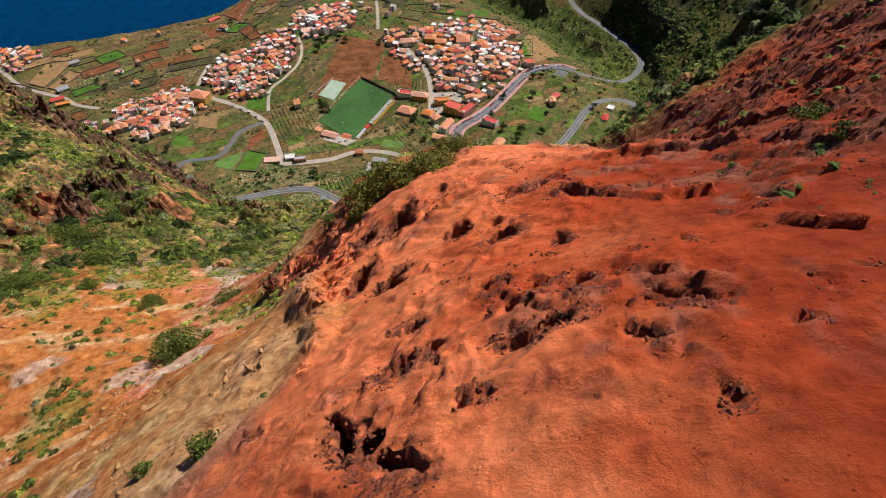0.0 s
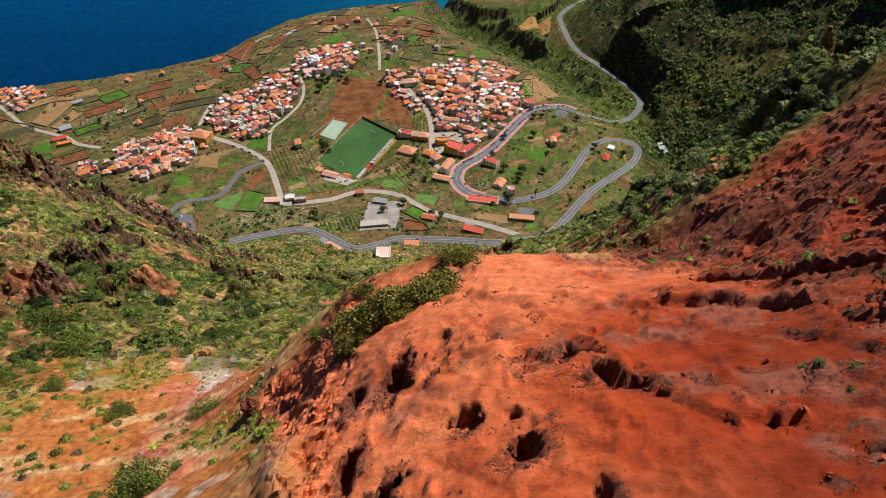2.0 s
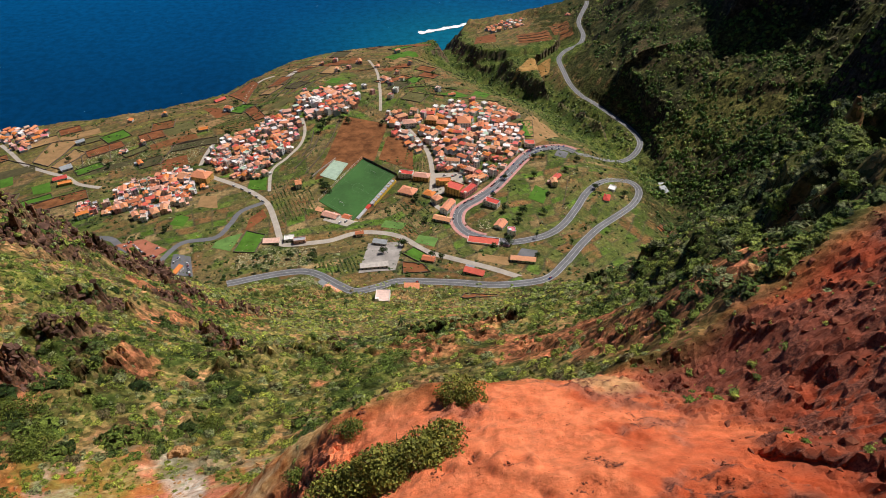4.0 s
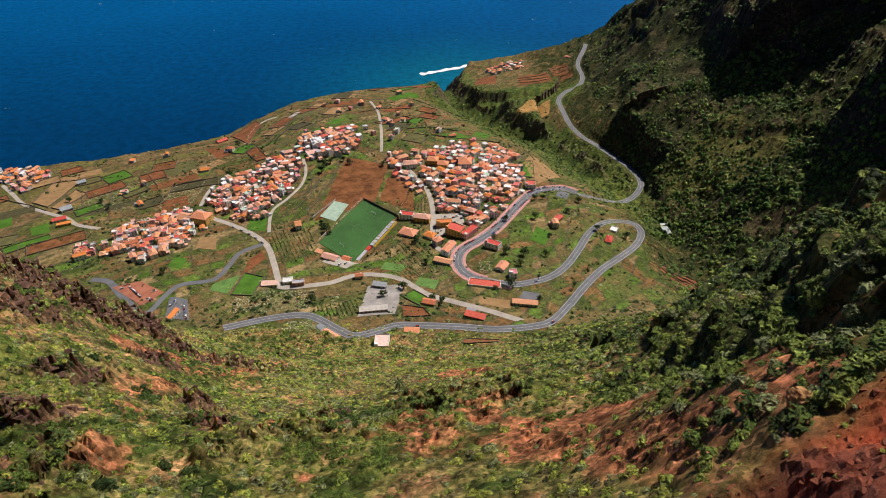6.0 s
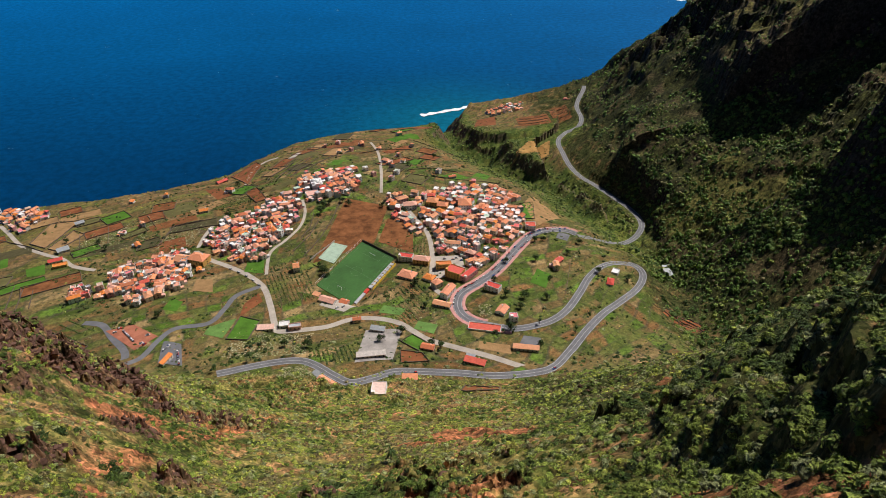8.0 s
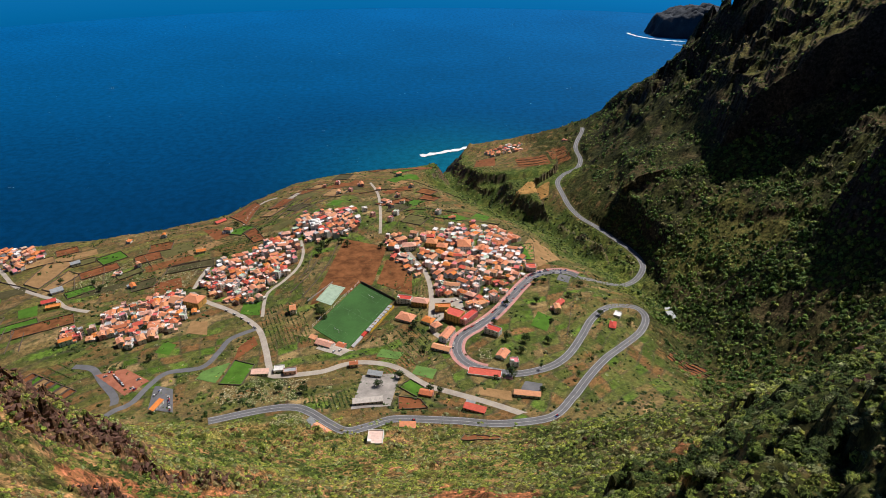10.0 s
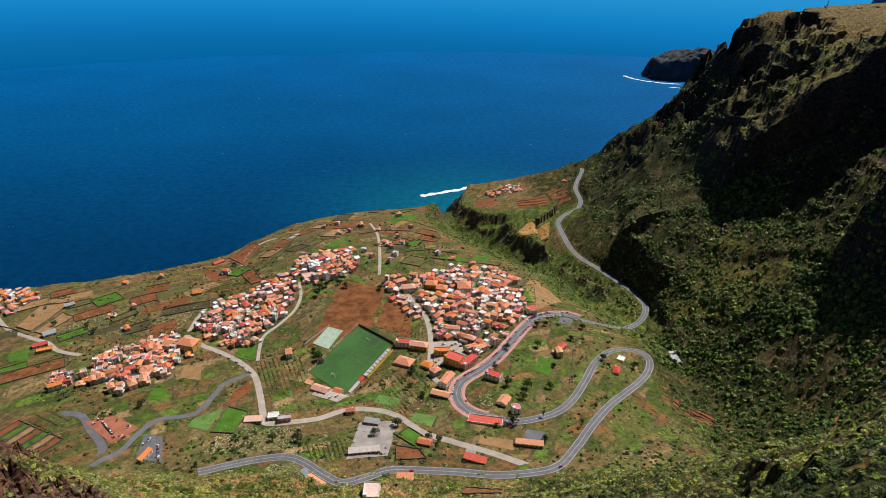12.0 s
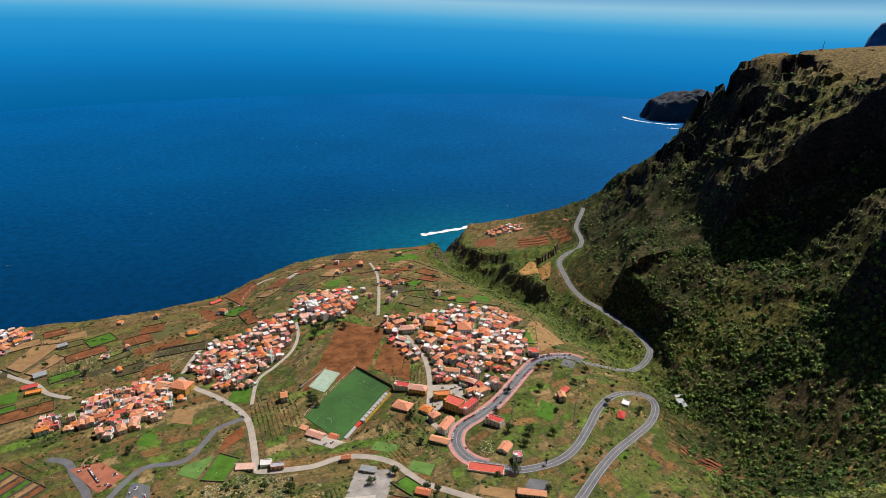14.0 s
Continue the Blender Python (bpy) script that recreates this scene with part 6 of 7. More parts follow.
def build_pitch():
    ob = thing("football_pitch", "green artificial football pitch with white lines", "pitch")
    HL, HW = 50, 28.5
    vs = [on_pitch(-HL, -HW), on_pitch(-HL, HW), on_pitch(HL, HW), on_pitch(HL, -HW)]
    low = [v - Vector((0, 0, 1.2)) for v in vs]
    part("turf", mesh_of("turf", vs + low, [(0, 1, 2, 3)[::-1], (0, 1, 5, 4), (1, 2, 6, 5), (2, 3, 7, 6), (3, 0, 4, 7)], TURF), ob)
    circle = [(8 * math.cos(a * math.pi / 16), 8 * math.sin(a * math.pi / 16)) for a in range(33)]
    for pts in ([(-46, -25), (46, -25), (46, 25), (-46, 25), (-46, -25)], [(0, -25), (0, 25)], circle, [(-46, -14), (-32, -14), (-32, 14), (-46, 14)], [(46, -14), (32, -14), (32, 14), (46, 14)]):
        part("line", mesh_of("line", *flat_strip(pts, 0.14, 0.05), PAINT), ob)
    for s0 in (-1, 1):
        goal = thing("football_goal", "white steel football goal on green turf", "goal", group="goals on the pitch")
        g = [on_pitch(s0 * 36, v, z) for v, z in ((-3.6, 0), (-3.6, 2.4), (3.6, 2.4), (3.6, 0))]
        part("frame", mesh_of("frame", *join(*[tube([a, b], [0.12, 0.12], 6) for a, b in zip(g[:-1], g[1:])]), METAL_WHITE), goal)
        for v in (-3.6, 3.6):
            part("stay", mesh_of("stay", *join(tube([on_pitch(s0 * 36, v, 2.4), on_pitch(s0 * 38, v, 0)], [0.08, 0.08], 6)), METAL_WHITE), goal)
    stand = thing("grandstand", "grey concrete grandstand with yellow wall and red seats", "grandstand")
    STAND, YELLOW, REDSEAT = worn("stand_concrete", (0.45, 0.45, 0.46), 0.9, 0.2, 0.4, 3, 0.0), worn("yellow_paint", (0.75, 0.48, 0.06), 0.8, 0.15, 0.4, 3, 0.0), worn("red_seats", (0.55, 0.05, 0.03), 0.6, 0.2, 0.5, 3, 0.0)

    def slab(u0, u1, v0, v1, z0, z1):
        v = [on_pitch(u, w0, z) for z in (z0, z1) for u, w0 in ((u0, v0), (u1, v0), (u1, v1), (u0, v1))]
        return v, [(3, 2, 1, 0), (4, 5, 6, 7), (0, 1, 5, 4), (1, 2, 6, 5), (2, 3, 7, 6), (3, 0, 4, 7)]
    for k in range(9):
        u0 = -14 + k * 6.0
        part("terrace_block", mesh_of("terrace_block", *join(*[slab(u0, u0 + 5.3, 29.2 + 1.4 * j, 30.6 + 1.4 * j, -1, 0.5 + 0.5 * j) for j in range(4)]), STAND), stand)
        part("pier", mesh_of("pier", *join(slab(u0 + 5.5, u0 + 5.8, 31.5, 36.6, -1, 2.5)), YELLOW), stand)
    part("red_seating", mesh_of("red_seating", *join(slab(-24, -16, 29.2, 33.5, -1, 1.0)), REDSEAT), stand)
    part("back_wall", mesh_of("back_wall", *join(slab(-14, 40, 36.6, 37.1, -2, 2.6)), YELLOW), stand)
    part("ramp", mesh_of("ramp", *join(slab(-44, -24, 29.2, 33.0, -1, 0.5)), STAND), stand)
    for v in (-29.5,):
        rail = thing("pitch_fence", "dark mesh fence with steel posts along the pitch", "fence")
        for k in range(13):
            part("post", mesh_of("post", *join(tube([on_pitch(-50 + k * 8.3, v, -1), on_pitch(-50 + k * 8.3, v, 3)], [0.09, 0.09], 6)), METAL_WHITE), rail)
        part("rail", mesh_of("rail", *join(tube([on_pitch(-50, v, 3), on_pitch(50, v, 3)], [0.06, 0.06], 6), tube([on_pitch(-50, v, 1.2), on_pitch(50, v, 1.2)], [0.06, 0.06], 6)), METAL_WHITE), rail)
    court = thing("sports_court", "pale green concrete sports court with white lines", "court")
    cz = 207.1
    cs = [(-151, 643), (-139, 678), (-120, 670), (-131, 632)]
    part("surface", mesh_of("surface", [(*c, cz) for c in cs] + [(*c, cz - 2) for c in cs], [(0, 1, 2, 3)[::-1], (0, 1, 5, 4), (1, 2, 6, 5), (2, 3, 7, 6), (3, 0, 4, 7)], worn("court_paint", (0.38, 0.50, 0.38), 0.85, 0.2, 0.2, 2, 0.0)), court)
    ins = [((c[0] + 135.25) * 0.88 - 135.25, (c[1] - 655.75) * 0.88 + 655.75) for c in cs]
    v, f = [], []
    for a, b in zip(ins, ins[1:] + ins[:1]):
        d = Vector((b[0] - a[0], b[1] - a[1])).normalized()
        k = len(v)
        n0 = Vector((-d.y, d.x)) * 0.15
        v += [(a[0] + n0.x, a[1] + n0.y, cz + 0.04), (a[0] - n0.x, a[1] - n0.y, cz + 0.04), (b[0] - n0.x, b[1] - n0.y, cz + 0.04), (b[0] + n0.x, b[1] + n0.y, cz + 0.04)]
        f.append((k, k + 1, k + 2, k + 3))
    part("line", mesh_of("line", v, f, PAINT), court)


build_pitch()


# ---------------------------------------------------------------- houses
def house_paint(name, tones, joined=False):
    """House colours that differ from house to house."""
    m, nt, b = material(name, 0.85, spec=0.2)
    info = nt.nodes.new("ShaderNodeObjectInfo")
    r = nt.nodes.new("ShaderNodeValToRGB")
    r.color_ramp.interpolation = "CONSTANT"
    e = r.color_ramp.elements
    while len(e) < len(tones):
        e.new(0.5)
    for k, (el, c) in enumerate(zip(e, tones)):
        el.position, el.color = k / len(tones), (*c, 1)
    nt.links.new(nt.nodes.new("ShaderNodeNewGeometry").outputs["Random Per Island"] if joined else info.outputs["Random"], r.inputs[0])
    stain = ramp(nt, noise_tex(nt, 0.5, 5), (0.3, 0.72), (0.65, 1.05))
    nt.links.new(mix(nt, r.outputs[0], stain, 0.8, "MULTIPLY"), b.inputs["Base Color"])
    return m


WALL_TONES = [(0.86, 0.85, 0.82), (0.78, 0.66, 0.56), (0.82, 0.80, 0.77), (0.70, 0.42, 0.34), (0.80, 0.76, 0.70), (0.80, 0.66, 0.58), (0.84, 0.83, 0.81), (0.68, 0.34, 0.32), (0.78, 0.72, 0.64), (0.50, 0.53, 0.58)]
TILE_TONES = [(0.72, 0.30, 0.14), (0.70, 0.33, 0.18), (0.68, 0.22, 0.07), (0.73, 0.29, 0.15), (0.60, 0.19, 0.09), (0.76, 0.36, 0.19), (0.72, 0.24, 0.06), (0.50, 0.17, 0.08), (0.74, 0.31, 0.18), (0.62, 0.12, 0.08), (0.72, 0.38, 0.28)]
TERRACE_TONES = [(0.86, 0.84, 0.81), (0.70, 0.68, 0.66), (0.80, 0.58, 0.50), (0.85, 0.83, 0.80), (0.72, 0.34, 0.24), (0.78, 0.50, 0.40), (0.74, 0.72, 0.69), (0.66, 0.14, 0.13), (0.46, 0.60, 0.45), (0.74, 0.40, 0.30), (0.80, 0.78, 0.75), (0.42, 0.43, 0.46), (0.76, 0.36, 0.20), (0.74, 0.42, 0.34), (0.70, 0.22, 0.24), (0.60, 0.40, 0.30)]
WALLS, TILES, TERRACE = house_paint("house_walls", WALL_TONES), house_paint("clay_tiles", TILE_TONES), house_paint("roof_terrace", TERRACE_TONES)
WALLS_FAR, TILES_FAR, TERRACE_FAR = house_paint("house_walls_far", WALL_TONES, True), house_paint("clay_tiles_far", TILE_TONES, True), house_paint("roof_terrace_far", TERRACE_TONES, True)
RED_ROOF = house_paint("red_roof", [(0.62, 0.09, 0.07), (0.58, 0.08, 0.06), (0.66, 0.12, 0.09)])
WHITE_PAINT = worn("white_render", (0.80, 0.79, 0.76), 0.85, 0.15, 0.3, 2, 0.0)
OCHRE_PAINT = worn("ochre_render", (0.62, 0.36, 0.10), 0.85, 0.2, 0.3, 2, 0.0)
GLASS = worn("dark_window", (0.02, 0.022, 0.026), 0.15, 0.2, 1.0, 4, 0.0, 0.5)
DOOR = worn("dark_wood_door", (0.14, 0.07, 0.035), 0.7, 0.3, 1.0, 6, 0.0, random_tone=0.5)
GREY_ROOF = worn("grey_sheet_roof", (0.33, 0.35, 0.36), 0.5, 0.2, 0.4, 3, 0.0)
PALE_ROOF = worn("pale_sheet_roof", (0.55, 0.50, 0.45), 0.7, 0.25, 0.4, 3, 0.0)
PROTOS = {}


def roof_data(kind, w, d, h, rise, over=0.45):
    x, y, t = w / 2 + over, d / 2 + over, 0.22
    if kind == "gable":
        prof = [(-y, h), (0, h + rise), (y, h), (y, h + t), (0, h + rise + t), (-y, h + t)]
        v = [(sx * x, py, pz) for sx in (-1, 1) for py, pz in prof]
        f = [(0, 1, 7, 6), (1, 2, 8, 7), (2, 3, 9, 8), (3, 4, 10, 9), (4, 5, 11, 10), (5, 0, 6, 11), (0, 5, 4, 1), (1, 4, 3, 2), (6, 7, 10, 11), (7, 8, 9, 10)]
        return v, f
    if kind == "hip":
        r = max(x - y, 0.3)
        v = [(-x, -y, h), (x, -y, h), (x, y, h), (-x, y, h), (-x, -y, h + t), (x, -y, h + t), (x, y, h + t), (-x, y, h + t), (-r, 0, h + rise + t), (r, 0, h + rise + t)]
        return v, [(3, 2, 1, 0), (0, 1, 5, 4), (1, 2, 6, 5), (2, 3, 7, 6), (3, 0, 4, 7), (4, 5, 9, 8), (5, 6, 9), (6, 7, 8, 9), (7, 4, 8)]
    if kind == "shed":
        v, f = box_data(-x, -y, h, x, y, h + t)
        return [(a, b, c + (b + y) / (2 * y) * rise) for a, b, c in v], f
    p = 0.28
    return join(box_data(-w / 2 + p, -d / 2 + p, h, w / 2 - p, d / 2 - p, h + 0.15))


def wall_data(kind, w, d, h, rise):
    if kind == "flat":
        p, top = 0.28, h + 0.9
        return join(box_data(-w / 2, -d / 2, -2.5, w / 2, d / 2, h), box_data(-w / 2, -d / 2, h, w / 2, -d / 2 + p, top), box_data(-w / 2, d / 2 - p, h, w / 2, d / 2, top),
                    box_data(-w / 2, -d / 2 + p, h, -w / 2 + p, d / 2 - p, top), box_data(w / 2 - p, -d / 2 + p, h, w / 2, d / 2 - p, top))
    v, f = box_data(-w / 2, -d / 2, -2.5, w / 2, d / 2, h)
    if kind == "gable":
        k = len(v)
        v += [(-w / 2, 0, h + rise - 0.02), (w / 2, 0, h + rise - 0.02)]
        f += [(7, 4, k), (5, 6, k + 1)]
    return v, f


def house(m, w, d, storeys, kind, roof_mat, wall_mat, label, key, group="houses of the village", stair=False, name="house"):
    """A house, built once for each form and copied after that."""
    if key in PROTOS:
        return tagged(copy_thing(PROTOS[key], m), label)
    h = 2.9 * storeys + 0.3
    rise = {"gable": 0.24 * d, "hip": 0.24 * d, "shed": 1.2, "flat": 0}[kind]
    ob = thing(name, label, "house", m, group)
    part("wall", mesh_of("wall", *wall_data(kind, w, d, h, rise), wall_mat), ob)
    roof = part("roof", mesh_of("roof", *roof_data(kind, w, d, h, rise), roof_mat), ob)
    if stair:
        part("stair_hut", mesh_of("stair_hut", *join(box_data(-w / 2 + 0.4, -d / 2 + 0.4, h, -w / 2 + 3.2, -d / 2 + 3.0, h + 2.4)), wall_mat), ob)
    elif kind in ("gable", "hip") and key[0] != "far":
        part("chimney", mesh_of("chimney", *join(box_data(w * 0.2, d * 0.12, h, w * 0.2 + 0.7, d * 0.12 + 0.7, h + rise + 0.9), box_data(w * 0.2 - 0.1, d * 0.12 - 0.1, h + rise + 0.9, w * 0.2 + 0.8, d * 0.12 + 0.8, h + rise + 1.05)), WHITE_PAINT), roof)
    pane = mesh_of("window", *join(box_data(-0.55, -0.06, 0, 0.55, 0.05, 1.3), box_data(-0.7, -0.1, -0.12, 0.7, 0.05, 0.0)), GLASS)
    nx = max(2, int(w / 3.6))
    if key[0] in ("row", "far"):
        ah = max(2.6, h - 2.9)
        annex = part("annex", mesh_of("annex", *join(box_data(w * 0.1, d / 2, -2.5, w * 0.5, d / 2 + 3.4, ah)), wall_mat), ob)
        part("annex_roof", mesh_of("annex_roof", *join(box_data(w * 0.1 - 0.15, d / 2 + 0.02, ah, w * 0.5 + 0.15, d / 2 + 3.6, ah + 0.25)), TERRACE if kind != "flat" else TILES), annex)
    if key[0] == "far":
        for x in (-w * 0.25, w * 0.25):
            part("window", pane, ob).matrix_basis = pose(x, -d / 2, 2.9 * (storeys - 1) + 1.0)
        PROTOS[key] = ob
        return ob
    for s in range(storeys):
        for side in (-1, 1):
            for k in range(nx):
                x = (k + 0.5) / nx * w - w / 2
                if s == 0 and side < 0 and k == nx // 2:
                    dd = part("door", mesh_of("door", *join(box_data(x - 0.55, -d / 2 - 0.06, 0, x + 0.55, -d / 2 + 0.04, 2.1)), DOOR), ob)
                    continue
                win = part("window", pane, ob)
                win.matrix_basis = pose(x, side * d / 2, 2.9 * s + 1.0, 0, 0, 0 if side < 0 else 180)
        for side in (-1, 1):
            win = part("window", pane, ob)
            win.matrix_basis = pose(side * w / 2, 0, 2.9 * s + 1.0, 0, 0, 90 * side)
    PROTOS[key] = ob
    return ob


def base_z(x, y, w, d):
    r = min(w, d) / 2
    return float(height(x + r * np.array([0, 1, -1, 0, 0.0]), y + r * np.array([0, 0, 0, 1, -1.0])).min()) + 0.5


FORMS = [("flat", TERRACE, 5.5, 5, 2), ("flat", TERRACE, 6, 5, 1), ("gable", TILES, 6, 5, 2), ("flat", TERRACE, 7, 5, 2), ("shed", TILES, 6, 4.5, 2), ("flat", TERRACE, 5, 5, 3), ("gable", TILES, 9, 6.5, 2), ("gable", TILES, 11, 6, 1), ("hip", TILES, 9, 7.5, 2), ("flat", TERRACE, 8, 7, 2), ("flat", TERRACE, 7, 6, 3), ("gable", TILES, 7.5, 6, 2), ("flat", TERRACE, 9, 6.5, 2),
         ("flat", RED_ROOF, 8, 6.5, 2), ("flat", TERRACE, 10, 6, 1), ("shed", TILES, 8, 5, 1), ("gable", TILES, 13, 6.5, 2), ("hip", TILES, 12, 8, 2), ("flat", TERRACE, 6.5, 6, 2), ("gable", TILES, 10, 7, 2), ("hip", TILES, 8, 6.5, 1), ("gable", TILES, 8, 5.5, 1)]
LOOKS = {"gable": "orange clay-tiled gabled house with painted walls", "hip": "orange hip-roofed house with painted walls", "flat": "flat-roofed painted house with a parapet terrace", "shed": "low lean-to house with orange tiles"}
TAKEN = []


def inside(x, y, poly):
    hit, n = False, len(poly)
    for i in range(n):
        (ax, ay), (bx, by) = poly[i], poly[(i + 1) % n]
        if (ay > y) != (by > y) and x < (bx - ax) * (y - ay) / (by - ay) + ax:
            hit = not hit
    return hit


FAR = {"verts": [], "faces": [], "slots": []}


def far_house(m, w, d, storeys, kind, roof_mat):
    """A house of the crowd farther off, added to one joined mesh."""
    h = 2.9 * storeys + 0.3
    rise = {"gable": 0.24 * d, "hip": 0.24 * d, "shed": 1.2, "flat": 0}[kind]
    body = box_data(-w / 2, -d / 2, -2.5, w / 2, d / 2, h + (0.5 if kind == "flat" else 0)) if kind != "gable" else wall_data(kind, w, d, h, rise)
    top = box_data(-w / 2 + 0.3, -d / 2 + 0.3, h + 0.4, w / 2 - 0.3, d / 2 - 0.3, h + 0.62) if kind == "flat" else roof_data(kind, w, d, h, rise)
    ah = max(2.6, h - 2.9)
    body = join(body, box_data(w * 0.1, d / 2, -2.5, w * 0.5, d / 2 + 3.4, ah))
    lean = box_data(w * 0.1 - 0.15, d / 2 + 0.02, ah, w * 0.5 + 0.15, d / 2 + 3.6, ah + 0.25)
    panes = []
    for s in range(storeys):
        for side in (-1, 1):
            panes += [box_data(x - 0.55, side * d / 2 - 0.06, 2.9 * s + 1.0, x + 0.55, side * d / 2 + 0.06, 2.9 * s + 2.3) for x in (-w * 0.3, 0.0, w * 0.3)]
    for slot, (v, f) in ((0, body), (1 if roof_mat is TILES else 2, top), (2 if roof_mat is TILES else 1, lean), (3, join(*panes))):
        k = len(FAR["verts"])
        FAR["verts"] += [tuple(m @ Vector(p)) for p in v]
        FAR["faces"] += [tuple(i + k for i in q) for q in f]
        FAR["slots"] += [slot] * len(f)


def quarter(poly, heading, gap_x, gap_y, seed, skip=0.08, forms=FORMS, far_from=1e9):
    """Houses in crooked rows over one part of the village."""
    rng = random.Random(seed)
    cx, cy = sum(p[0] for p in poly) / len(poly), sum(p[1] for p in poly) / len(poly)
    a = radians(heading)
    for i in range(-22, 23):
        for j in range(-22, 23):
            u, v = i * gap_x + rng.uniform(-3.4, 3.4) + (j % 2) * gap_x * 0.4, j * gap_y + rng.uniform(-2.6, 2.6)
            bend = 10 * math.sin(u * 0.03 + seed)
            x, y = cx + u * math.cos(a) - v * math.sin(a), cy + u * math.sin(a) + v * math.cos(a) + bend * 0.3
            k = rng.randrange(len(forms))
            kind, roof_mat, w, d, st = forms[k]
            turn = heading + rng.choice((0, 90, 180, 270)) + rng.gauss(0, 13) + bend
            if not inside(x, y, poly) or rng.random() < skip or any(math.hypot(x - tx, y - ty) < r for tx, ty, r in TAKEN):
                continue
            if not clear_of_roads(np.array([x]), np.array([y]), 2.0 + min(w, d) * 0.35)[0]:
                continue
            m = pose(x, y, base_z(x, y, w, d), 0, 0, turn)
            if y > far_from:
                far_house(m, w, d, st, kind, roof_mat)
            else:
                house(m, w, d, st, kind, roof_mat, WALLS, LOOKS[kind], ("row", kind, w, d, st, roof_mat.name), stair=(kind == "flat" and w > 7.5))


